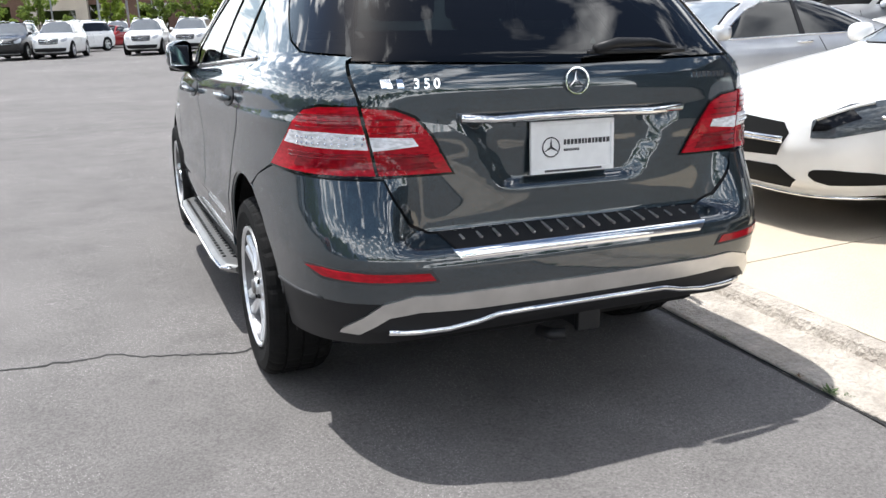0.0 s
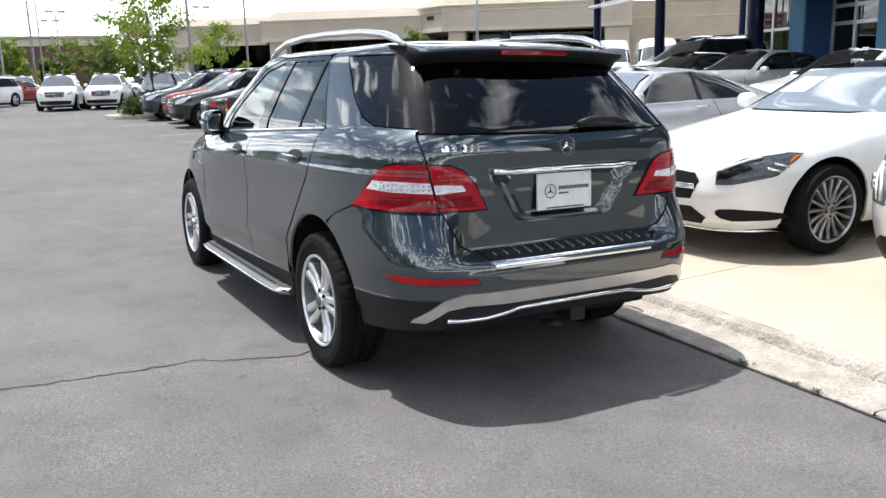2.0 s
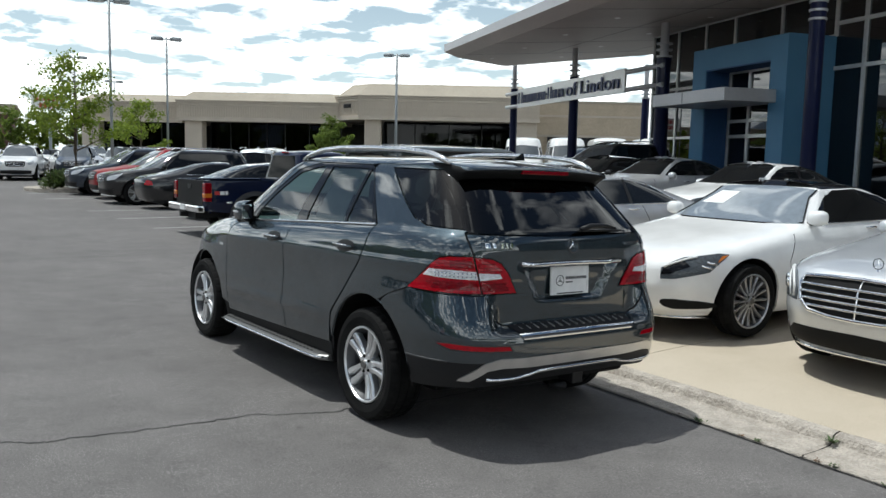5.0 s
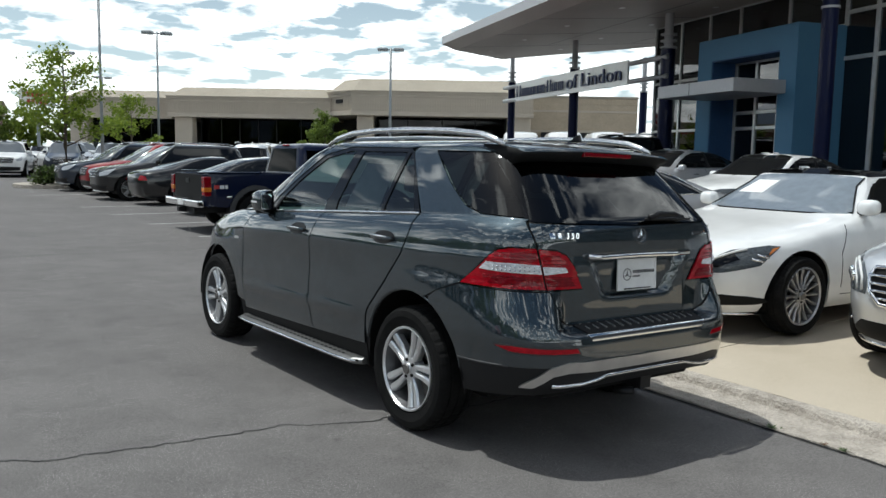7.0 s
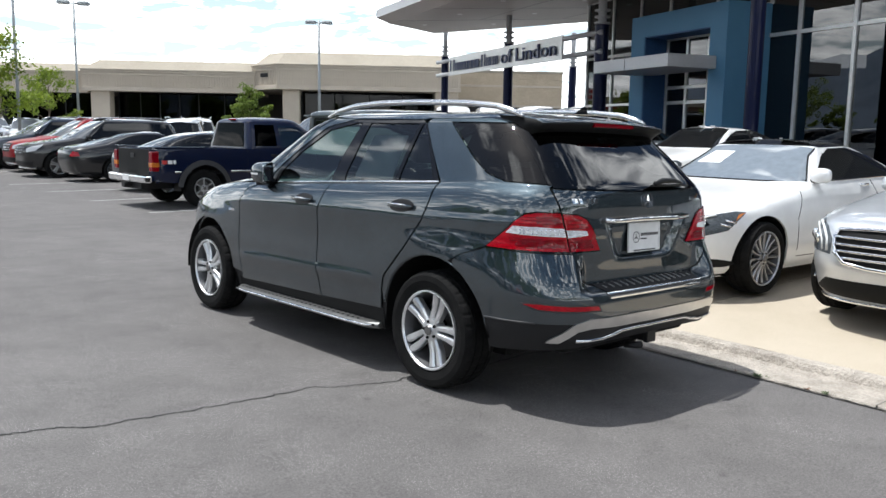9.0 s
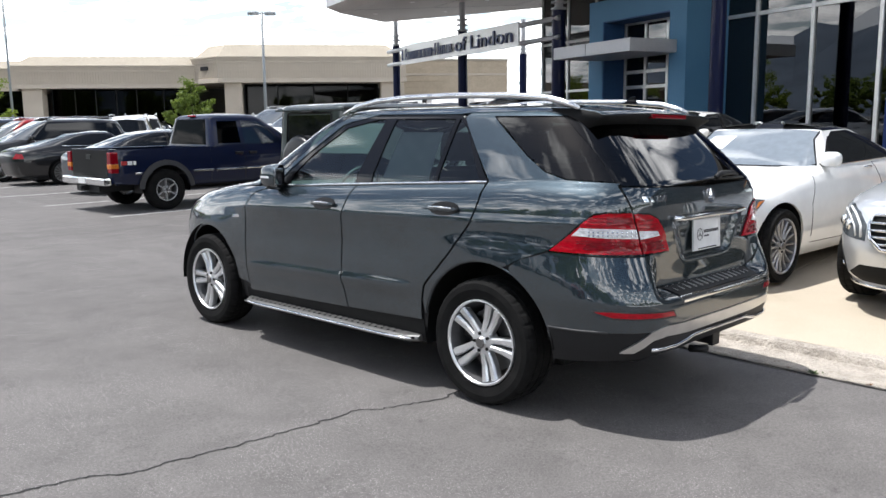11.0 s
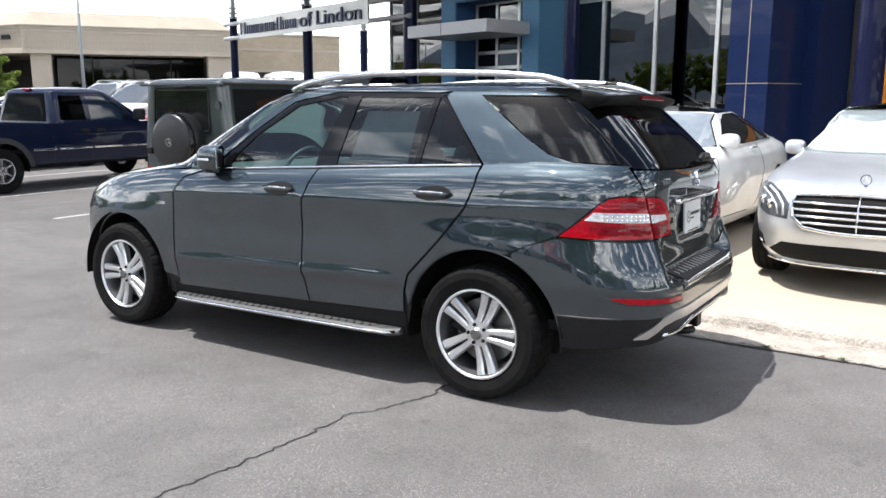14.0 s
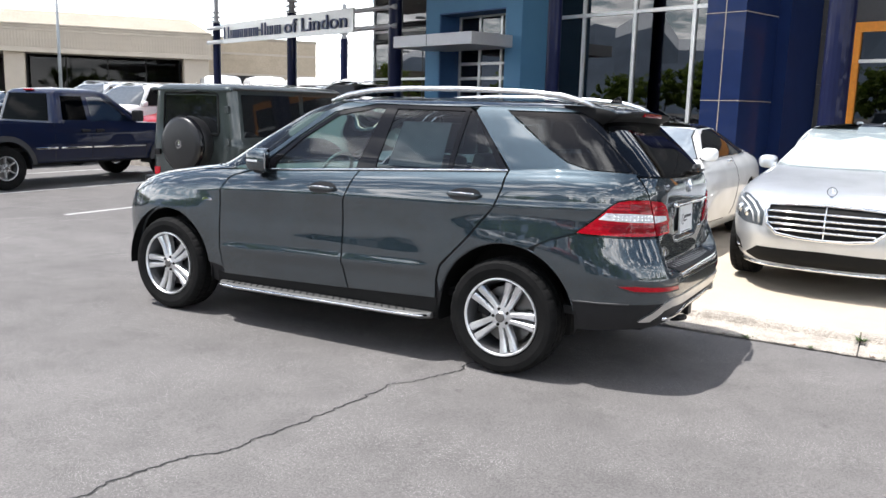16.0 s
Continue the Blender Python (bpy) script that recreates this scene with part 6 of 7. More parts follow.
tree(4.2, 32.4, 5.5, 1.55, 60, n=95, size=0.12, stem=0.30)


def bush(name, x, y, r, h, seed, leaf, n, label, size=0.09):
    rnd = random.Random(seed)
    t = thing(name, label, "shrub", pose(x, y, ground_z(x, y) + 0.08))
    br = bmesh.new()
    for k in range(9):
        a = k * 0.7
        tube(br, [(0, 0, 0), (math.cos(a) * r * 0.35, math.sin(a) * r * 0.35, h * 0.45), (math.cos(a) * r * 0.7, math.sin(a) * r * 0.7, h * 0.8)], [0.02, 0.014, 0.005], 5)
    part("stems", br, M["bark"], t)
    cr = bmesh.new()
    for k in range(14):
        a, q = rnd.uniform(0, 6.28), r * rnd.uniform(0.0, 0.72)
        leaf_cloud(cr, rnd, (math.cos(a) * q, math.sin(a) * q, h * rnd.uniform(0.3, 0.72)), h * 0.34, n, size, 0.85)
    part("leaves", cr, M[leaf], t)
    return t


for k, (x, y) in enumerate(((3.1, 31.1), (3.9, 30.9), (4.7, 31.0), (3.6, 32.2), (4.6, 32.4))):
    bush("hedge_shrub", x, y, 0.7, 0.85, 60 + k, "leaf3", 120, "clipped dark green shrub on the kerbed island")
isl = bmesh.new()
slab(isl, [(3.2 - 1.0 * math.cos(a), 32.2 + 1.8 * math.sin(a)) for a in [math.pi * (-0.5 + k / 10) for k in range(11)]][::-1] + [(8.4, 30.4), (8.4, 34.0)], 0.0, 0.20)
tagged(part("kerb_island", isl, M["kerb"]), "pale concrete kerbed planting island", "kerb", kind="structure")
# shrub by the tan building, and the row of trees along the street
tree(31.4, 60.4, 4.9, 1.5, 21, "leaf2", 90, 0.17, 0.10, label="dense green tree beside the tan building")
tree(10.6, 45.6, 4.6, 1.5, 9, "leaf", 60, 0.13, 0.3)
for k, x in enumerate((-30, -26, -21, -16, -11, -5.6, 1.4, 6.5, 10, 12.4, 14.6, 17.2, 20.0, 23.0)):
    rnd = random.Random(100 + k)
    tree(x, 91 + rnd.uniform(-3, 3), rnd.uniform(4.5, 5.5), rnd.uniform(1.6, 2.1), 200 + k, "leaf2" if k % 3 else "leaf", 46, 0.28, 0.16, label="street tree with a broad green crown")
# the south side, behind the camera
for k in range(14):
    rnd = random.Random(700 + k)
    tree(-48 + k * 6.2 + rnd.uniform(-2, 2), -50 + rnd.uniform(-6, 6), rnd.uniform(6, 9.5), rnd.uniform(2.4, 3.4), 800 + k, "leaf2", 40, 0.55, 0.2, label="green tree along the far side of the road")
# the west side, seen in the showroom glass
for k in range(46):
    rnd = random.Random(400 + k)
    tree(-62 + rnd.uniform(-8, 8), -40 + k * 3.6, rnd.uniform(7.0, 10.5), rnd.uniform(2.6, 3.8), 500 + k, "leaf2", 46, 0.5, 0.16, label="green tree along the far side of the road")


def ridge():
    bm = bmesh.new()
    n, rows = 90, []
    for i in range(n + 1):
        a = math.radians(-12 - 125 * i / n)
        hgt = 190 + 230 * (noise.fractal((i * 0.085, 2.3, 1.0), 0.9, 2.1, 5) + 0.55)
        hgt = max(200, hgt * 1.25) * min(1, i / 14)
        row = []
        for f in (0.0, 0.35, 0.65, 0.85, 1.0):
            d = 2300 - 500 * (1 - f)
            w = 40 * noise.noise((i * 0.35, f * 5, 4.0)) * (1 if 0 < f < 1 else 0)
            row.append(bm.verts.new((d * math.sin(a), d * math.cos(a), hgt * f + w - 4)))
        rows.append(row)
    for a, b in zip(rows, rows[1:]):
        for j in range(4):
            f = bm.faces.new((a[j], b[j], b[j + 1], a[j + 1]))
            f.material_index = 1 if j >= 3 and noise.noise((a[0].co.x * 0.004, a[0].co.y * 0.004, 1)) > -0.15 else 0
    tagged(part("backdrop", bm, [M["mount"], M["snow"]]), "hazy blue snow-capped mountain ridge", "mountain", kind="structure")


ridge()


# ---- other cars ----
def body_car(name, label, m, spec, paint_mat, group="", fine=False, extras=None):
    """A parked car from its stacked outlines: y forward, rear axle at y = 0."""
    car = thing(name, label, "car", m, group)
    W, yr, yf = table(spec["W"], 0.012), table(spec["yr"], 0.014), table(spec["yf"], 0.014)
    top = spec["top"]
    S = Shell(W, yr, yf, spec["ym"], spec.get("p", 5.0), spec.get("q", 7.0), spec.get("pf", 4.0), spec.get("qf", 6.0), spec.get("bulge"), 0.6, 0.06 if fine else 0.13, 0.035 if fine else 0.07,
              ((top - 0.10, top + 0.01, 0.012 if fine else 0.02),))
    wb, r, track = spec["wb"], spec["r"], spec["track"]
    ar = r * 1.17
    z0 = spec.get("sill", 0.2)
    part("roof_crown", S.cap(top - 0.0012), paint_mat, car, smooth=True)
    arches = arc(0, r, ar, 175, 5, 16)
    arches_f = arc(wb, r, ar, 175, 5, 16)
    base = [("x", 0, z0 + 0.06), ("x", 0.5, z0 + 0.04), ("y", -ar, z0 + 0.02)] + arches + [("y", ar + 0.03, z0), ("y", wb - ar - 0.03, z0)] + arches_f + [("y", wb + ar, z0 + 0.02), ("f", 0.5, z0), ("f", 0, z0)]
    body = part("body", S.drape(base + [("f", 0, top - 0.001), ("x", 0, top - 0.001)], 0, 0.02), paint_mat, car, smooth=True)
    for s in (-1, 1):
        for y in (0, wb):
            add_wheel(car, s * track, y, r, r, spec.get("tw", 0.25), spec.get("rim", r * 0.68), spec.get("spokes", 5), spec.get("twin", True), spec.get("alloy", "alloy"), detail=fine)
            w = bmesh.new()
            v0 = [w.verts.new((s * (S.raw(S.u_y(p[1], max(z0, p[2])), max(z0, p[2])).x - 0.03), p[1], p[2])) for p in arc(y, r, ar + 0.012, -10, 190, 16)]
            v1 = [w.verts.new((s * (track - 0.25), p[1], p[2])) for p in arc(y, r, ar + 0.012, -10, 190, 16)]
            for i in range(16):
                w.faces.new((v0[i], v0[i + 1], v1[i + 1], v1[i]))
            w.faces.new(v1)
            part("wheel_well", w, M["trim"], car)
    part("under_body", boxed(-0.70, 0.70, yr(0.4) + 0.5, yf(0.4) - 0.75, 0.16, 0.45), M["trim"], car)
    for pname, verts, mat, off, lab in spec["panes"]:
        if all(v[0] == "y" or v[1] > 1e-6 for v in verts):
            for s in (-1, 1):
                part(pname, S.drape(verts, off, 0.006, (s,)), M[mat], car, lab, smooth=True)
        else:
            part(pname, S.drape(verts, off, 0.006), M[mat], car, lab, smooth=True)
    for s in (-1, 1):
        if "mirror" in spec:
            y, z = spec["mirror"]
            x = W(z) + 0.11
            mb = bmesh.new()
            bmesh.ops.create_uvsphere(mb, u_segments=14, v_segments=9, radius=1.0)
            for v in mb.verts:
                q = Vector([math.copysign(abs(a) ** 0.7, a) for a in v.co])
                v.co = Vector((s * (x + 0.10 * q.x), y + (0.10 if q.y > 0 else 0.045) * q.y, z + 0.075 * q.z))
            mr = part("door_mirror", mb, paint_mat, car, smooth=True)
            part("mirror_foot", tube(bmesh.new(), [(s * (x - 0.16), y + 0.02, z - 0.07), (s * (x - 0.02), y + 0.01, z - 0.05)], 0.022, 8), M["trim"], mr)
        for y0, zc in spec.get("handles", ()):
            c = S.point(S.u_y(y0, zc), zc, 0.022, s)
            part("door_handle", tube(bmesh.new(), [(c.x - s * 0.02, y0 - 0.10, zc), (c.x, y0 - 0.05, zc), (c.x, y0 + 0.05, zc), (c.x - s * 0.02, y0 + 0.10, zc)], [0.01, 0.014, 0.014, 0.01], 8), M["chrome"], car, smooth=True)
        for ln in spec.get("seams", ()):
            pts = []
            for (ya, za), (yb, zb) in zip(ln, ln[1:]):
                for k in range(6):
                    yy, zz = ya + (yb - ya) * k / 6, za + (zb - za) * k / 6
                    pts.append(S.point(S.u_y(yy, zz), zz, 0.0005, s))
            part("door_seam", tube(bmesh.new(), pts, 0.004, 5), M["trim"], car)
        for y0, z0_, y1, z1_ in spec.get("strips", ()):
            pts = [S.point(S.u_y(y0 + (y1 - y0) * k / 8, z0_ + (z1_ - z0_) * k / 8), z0_ + (z1_ - z0_) * k / 8, 0.004, s) for k in range(9)]
            part("trim_strip", tube(bmesh.new(), pts, 0.008, 6), M["chrome"], car, smooth=True)
    if extras:
        extras(car, S)
    return car


def stand(x, y, yaw, z=None):
    """Rear-axle pose of a car whose nose points yaw degrees to the left of +y."""
    ground = fore_z(x, y) if x > 10 and 3 < y < 60 else ground_z(x, y)
    return pose(x, y, ground if z is None else z, 0, 0, yaw)


SEDAN_W = [(0.18, 0.84), (0.26, 0.90), (0.45, 0.935), (0.62, 0.950), (0.74, 0.945), (0.84, 0.925), (0.92, 0.885), (0.98, 0.85), (1.2, 0.70), (1.34, 0.60), (1.38, 0.50), (1.40, 0.30), (1.41, 0.05)]
COUPE_W = [(0.18, 0.84), (0.26, 0.90), (0.45, 0.935), (0.62, 0.950), (0.76, 0.945), (0.88, 0.925), (0.97, 0.885), (1.03, 0.85), (1.24, 0.70), (1.375, 0.60), (1.42, 0.50), (1.44, 0.30), (1.45, 0.05)]
COUPE = dict(W=COUPE_W, top=1.45, wb=2.945, r=0.345, track=0.815, tw=0.255, rim=0.255, spokes=16, twin=False, alloy="darkalloy", ym=1.5,
             yr=[(0.18, -0.95), (0.3, -1.12), (0.6, -1.2), (0.87, -1.18), (0.98, -1.08), (1.04, -0.72), (1.09, -0.45), (1.24, 0.05), (1.38, 0.55), (1.43, 0.9), (1.45, 1.25)],
             yf=[(0.18, 3.68), (0.28, 3.82), (0.5, 3.85), (0.66, 3.82), (0.75, 3.74), (0.81, 3.60), (0.86, 3.35), (0.92, 3.02), (0.97, 2.68), (1.01, 2.38), (1.06, 2.22), (1.15, 2.02), (1.34, 1.63), (1.42, 1.45), (1.45, 1.36)],
             p=4.5, q=6.0, pf=3.8, qf=5.0,
             mirror=(1.97, 1.10), handles=((0.98, 0.985),), seams=([(2.30, 0.95), (2.42, 0.70), (2.36, 0.32)], [(0.80, 1.03), (0.70, 0.75), (0.84, 0.40), (0.95, 0.32)], [(2.36, 0.32), (0.95, 0.30)]), strips=((1.95, 1.03, 0.05, 1.06),),
             panes=[("side_window", [("y", 1.95, 1.04), ("y", 1.56, 1.28), ("y", 1.32, 1.360), ("y", 0.9, 1.370), ("y", 0.45, 1.285), ("y", 0.12, 1.13), ("y", 0.05, 1.075), ("y", 0.3, 1.055)], "dark_glass", 0.004, "dark side window"),
                    ("windscreen", [("f", 0, 1.03), ("f", 0.5, 1.032), ("y", 2.06, 1.04), ("y", 1.70, 1.28), ("y", 1.56, 1.355), ("f", 0.2, 1.385), ("f", 0, 1.386)], "bluescreen", 0.004, "windscreen with the sky's reflection painted in"),
                    ("rear_window", [("x", 0, 1.10), ("x", 0.5, 1.10), ("x", 0.48, 1.34), ("x", 0, 1.38)], "dark_glass", 0.004, "dark rear window"),
                    ("head_lamp", [("y", 3.20, 0.785), ("y", 3.34, 0.70), ("y", 3.43, 0.63), ("f", 0.66, 0.565), ("f", 0.56, 0.560), ("f", 0.55, 0.66), ("f", 0.66, 0.755), ("y", 3.30, 0.795)], "lamp", 0.004, "slim clear headlamp"),
                    ("lamp_housing", [("f", 0.74, 0.68), ("f", 0.63, 0.61), ("f", 0.56, 0.60), ("f", 0.57, 0.66), ("f", 0.68, 0.735)], "gloss", 0.006, ""),
                    ("signal", [("y", 3.215, 0.780), ("y", 3.27, 0.755), ("y", 3.34, 0.715), ("y", 3.29, 0.768)], "amber", 0.007, "amber corner signal"),
                    ("grille", [("f", 0, 0.42), ("f", 0.36, 0.44), ("f", 0.43, 0.58), ("f", 0.38, 0.64), ("f", 0, 0.66)], "matt", 0.003, "black mesh grille"),
                    ("air_intake", [("f", 0, 0.24), ("f", 0.40, 0.24), ("f", 0.48, 0.30), ("f", 0.36, 0.38), ("f", 0, 0.37)], "matt", 0.003, "black lower intake"),
                    ("side_intake", [("f", 0.55, 0.335), ("f", 0.58, 0.305), ("f", 0.64, 0.285), ("f", 0.80, 0.29), ("f", 0.835, 0.31), ("f", 0.83, 0.34), ("f", 0.78, 0.365), ("f", 0.66, 0.38), ("f", 0.58, 0.375), ("f", 0.555, 0.36)], "matt", 0.003, "black side intake")])


def coupe_front(car, S):
    for s in (-1, 1):
        edge = [S.point(S.u_x(x, 1.028, True), 1.028, 0.008, s) for x in (0.001, 0.2, 0.4, 0.52)] + [S.point(S.u_y(y, z), z, 0.008, s) for y, z in ((2.06, 1.04), (1.88, 1.16), (1.70, 1.28), (1.56, 1.355))]
        part("windscreen_seal", tube(bmesh.new(), edge, 0.008, 6), M["matt"], car, "black rubber windscreen seal", smooth=True)
    for z, x1, r in ((0.545, 0.40, 0.014), (0.525, 0.40, 0.010), (0.205, 0.78, 0.013)):
        pts = [S.point(S.u_x(abs(x), z, True), z, 0.012, 1 if x > 0 else -1) for x in [x1 * (k / 8 - 1) for k in range(17)] if abs(x) > 1e-6]
        part("chrome_bar", tube(bmesh.new(), pts, r, 8), M["chrome"], car, smooth=True)
    part("badge", star_bm(0.085, 0.012), M["chrome"], car, "round chrome badge", m=pose(0, S.point(S.end, 0.54).y + 0.02, 0.54, 0, 0, 180))
    for s in (-1, 1):
        pts = [S.point(S.u_x(x, z, True), z, 0.010, s) for x, z in ((0.57, 0.665), (0.64, 0.71), (0.70, 0.745), (0.74, 0.76))]
        part("lamp_light_bar", tube(bmesh.new(), pts, 0.010, 6), M["plate"], car, smooth=True)
        for dy in (0.0, 0.055):
            pts = [S.point(S.u_y(3.40 - dy + 0.05 * k, 0.66 + 0.012 * k + dy * 0.6), 0.66 + 0.012 * k + dy * 0.6, 0.008, s) for k in (0, 1, 2)]
            part("lamp_blade", tube(bmesh.new(), pts, 0.011, 6), M["chrome"], car, "bright blade inside the headlamp", smooth=True)


# pale blue-grey base colour paints the sky's reflection on the coupe windscreens
M["bluescreen"] = plain("windscreen_sky_tone", (0.20, 0.23, 0.26), 0.03, 0.0, 0.6)
M["screen"] = glass("windscreen_glass", (0.70, 0.74, 0.74), 1.5)


M["roofglass"] = plain("roof_glass", (0.006, 0.006, 0.007), 0.12, spec=0.15)
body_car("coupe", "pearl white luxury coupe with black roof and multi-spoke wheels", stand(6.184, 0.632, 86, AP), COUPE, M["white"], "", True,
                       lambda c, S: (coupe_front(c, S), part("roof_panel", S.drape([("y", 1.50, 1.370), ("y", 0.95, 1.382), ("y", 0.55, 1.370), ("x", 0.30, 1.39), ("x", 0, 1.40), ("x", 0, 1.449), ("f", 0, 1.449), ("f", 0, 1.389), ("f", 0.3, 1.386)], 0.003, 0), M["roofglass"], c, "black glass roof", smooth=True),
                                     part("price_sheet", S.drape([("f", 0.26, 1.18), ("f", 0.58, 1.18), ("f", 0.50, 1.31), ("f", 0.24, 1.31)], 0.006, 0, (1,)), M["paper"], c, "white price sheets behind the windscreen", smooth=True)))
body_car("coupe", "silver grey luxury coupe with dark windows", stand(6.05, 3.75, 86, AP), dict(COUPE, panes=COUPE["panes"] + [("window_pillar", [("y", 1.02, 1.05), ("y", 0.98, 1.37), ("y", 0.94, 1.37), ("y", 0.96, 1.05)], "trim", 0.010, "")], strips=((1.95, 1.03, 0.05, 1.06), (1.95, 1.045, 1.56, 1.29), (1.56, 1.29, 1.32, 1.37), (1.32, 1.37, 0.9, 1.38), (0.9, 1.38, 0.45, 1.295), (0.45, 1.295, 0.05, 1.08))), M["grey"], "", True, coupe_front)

SEDAN = dict(W=[(a + 0.03 if a > 0.5 else a, b) for a, b in SEDAN_W[:-4]] + [(1.28, 0.70), (1.40, 0.62), (1.45, 0.52), (1.475, 0.32), (1.49, 0.05)], top=1.49, wb=3.165, r=0.345, track=0.785, tw=0.25, rim=0.24, spokes=10, twin=False, ym=1.6,
             yr=[(0.18, -0.95), (0.3, -1.1), (0.6, -1.16), (0.85, -1.15), (0.98, -1.08), (1.04, -0.75), (1.10, -0.45), (1.25, -0.05), (1.40, 0.45), (1.46, 0.8), (1.49, 1.25)],
             yf=[(0.18, 3.85), (0.28, 3.98), (0.5, 4.03), (0.70, 4.01), (0.81, 3.94), (0.88, 3.70), (0.95, 3.24), (1.01, 2.74), (1.04, 2.54), (1.2, 2.15), (1.38, 1.72), (1.46, 1.46), (1.49, 1.36)],
             p=4.5, q=6.0, pf=3.8, qf=4.6, bulge=lambda y, z: 0.035 * math.exp(-(((y - 3.165) / 0.5) ** 2)) * math.exp(-(((z - 0.52) / 0.30) ** 2)), mirror=(1.98, 1.05), handles=((0.45, 0.90), (1.5, 0.90)), strips=((2.15, 1.03, -0.4, 1.06),),
             seams=([(2.5, 0.95), (2.55, 0.7), (2.48, 0.3)], [(1.15, 1.02), (1.15, 0.3)], [(0.1, 1.04), (0.05, 0.8), (0.35, 0.4)]),
             panes=[("side_window", [("y", 2.12, 1.045), ("y", 1.68, 1.32), ("y", 1.40, 1.405), ("y", 0.8, 1.42), ("y", 0.25, 1.34), ("y", -0.35, 1.10), ("y", -0.2, 1.07)], "dark_glass", 0.004, "dark side window"),
                    ("windscreen", [("f", 0, 1.03), ("f", 0.5, 1.032), ("y", 2.26, 1.04), ("y", 1.80, 1.32), ("y", 1.58, 1.43), ("f", 0.2, 1.455), ("f", 0, 1.456)], "screen", 0.004, "windscreen with a pale sunshade behind it"),
                    ("rear_window", [("x", 0, 1.12), ("x", 0.5, 1.12), ("x", 0.48, 1.38), ("x", 0, 1.42)], "dark_glass", 0.004, "dark rear window"),
                    ("head_lamp", [("f", 0.52, 0.575), ("f", 0.515, 0.70), ("f", 0.60, 0.785), ("f", 0.70, 0.825), ("y", 3.47, 0.835), ("y", 3.40, 0.79), ("y", 3.43, 0.70), ("f", 0.82, 0.63), ("f", 0.70, 0.585)], "lamp", 0.004, "tall clear headlamp"),
                    ("grille", [("f", 0, 0.50), ("f", 0.37, 0.525), ("f", 0.465, 0.60), ("f", 0.48, 0.71), ("f", 0.455, 0.765), ("f", 0, 0.785)], "matt", 0.004, "black grille with chrome bars"),
                    ("air_intake", [("f", 0, 0.24), ("f", 0.56, 0.25), ("f", 0.68, 0.30), ("f", 0.56, 0.385), ("f", 0, 0.395)], "matt", 0.003, "black lower intake"),
                    ("side_intake", [("f", 0.73, 0.315), ("f", 0.84, 0.315), ("f", 0.87, 0.37), ("f", 0.85, 0.44), ("f", 0.76, 0.40)], "matt", 0.003, "black side intake")])


def sedan_front(car, S):
    def bar(pts, r, n="chrome_bar"):
        part(n, tube(bmesh.new(), [S.point(S.u_x(abs(x), z, True), z, 0.014, 1 if x >= 0 else -1) for x, z in pts], r, 8), M["chrome"], car, smooth=True)
    for z, x1 in ((0.565, 0.40), (0.615, 0.455), (0.665, 0.47), (0.715, 0.47)):
        bar([(x1 * (k / 8 - 1) + 1e-5, z) for k in range(17)], 0.011)
    bar([(x, z) for x, z in ((-0.46, 0.768), (-0.25, 0.783), (-0.001, 0.788), (0.25, 0.783), (0.46, 0.768), (0.488, 0.715), (0.47, 0.60), (0.38, 0.525), (0.2, 0.505), (0.001, 0.50), (-0.2, 0.505), (-0.38, 0.525), (-0.47, 0.60), (-0.488, 0.715), (-0.46, 0.768))], 0.016, "grille_surround")
    bar([(0.0001, z) for z in (0.51, 0.6, 0.7, 0.8)], 0.008)
    bar([(0.86 * (k / 10 - 1) + 1e-5, 0.225) for k in range(21)], 0.015, "chrome_lip")
    for s in (-1, 1):
        part("intake_bar", tube(bmesh.new(), [S.point(S.u_x(x, 0.345, True), 0.345, 0.010, s) for x in (0.75, 0.80, 0.85)], 0.008, 6), M["chrome"], car, smooth=True)
        pts = [S.point(S.u_x(x, z, True), z, 0.008, s) for x, z in ((0.55, 0.60), (0.56, 0.69), (0.63, 0.765), (0.72, 0.805))]
        part("lamp_light_bar", tube(bmesh.new(), pts, 0.010, 6), M["plate"], car, smooth=True)
        pts = [S.point(S.u_x(x, z, True), z, 0.008, s) for x, z in ((0.60, 0.605), (0.62, 0.68), (0.69, 0.745), (0.78, 0.785))]
        part("lamp_light_bar", tube(bmesh.new(), pts, 0.007, 6), M["plate"], car, smooth=True)
        for x, z in ((0.68, 0.68), (0.76, 0.70)):
            c = S.point(S.u_x(x, z, True), z, 0.002, s)
            part("lamp_lens", lathe(bmesh.new(), [(0.0, 0.042), (0.010, 0.042), (0.014, 0.030), (0.018, 0.0001)], 16, "y"), M["chrome"], car, m=pose(c.x, c.y - 0.006, c.z, 0, 0, -s * 30), smooth=True)
    st = part("hood_star", star_bm(0.042, 0.006, 0.14), M["chrome"], car, "upright chrome bonnet ornament", m=pose(0, S.point(S.end, 0.85).y - 0.02, 0.905, 0, 0, 180))
    part("ornament_foot", tube(bmesh.new(), [(0, 0, -0.06), (0, 0, -0.04)], [0.02, 0.008], 8), M["chrome"], st)
    part("sunshade", S.drape([("f", 0, 1.045), ("f", 0.52, 1.047), ("y", 2.14, 1.07), ("y", 1.88, 1.25), ("f", 0.50, 1.33), ("f", 0.28, 1.30), ("f", 0, 1.36)], 0.002, 0), M["paper"], car, "pale sunshade", smooth=True)
    part("roof_panel", S.drape([("y", 1.5, 1.44), ("y", 0.3, 1.42), ("x", 0.30, 1.44), ("x", 0, 1.45), ("x", 0, 1.489), ("f", 0, 1.489), ("f", 0, 1.458), ("f", 0.3, 1.454)], 0.003, 0), M["gloss"], car, "black glass roof", smooth=True)


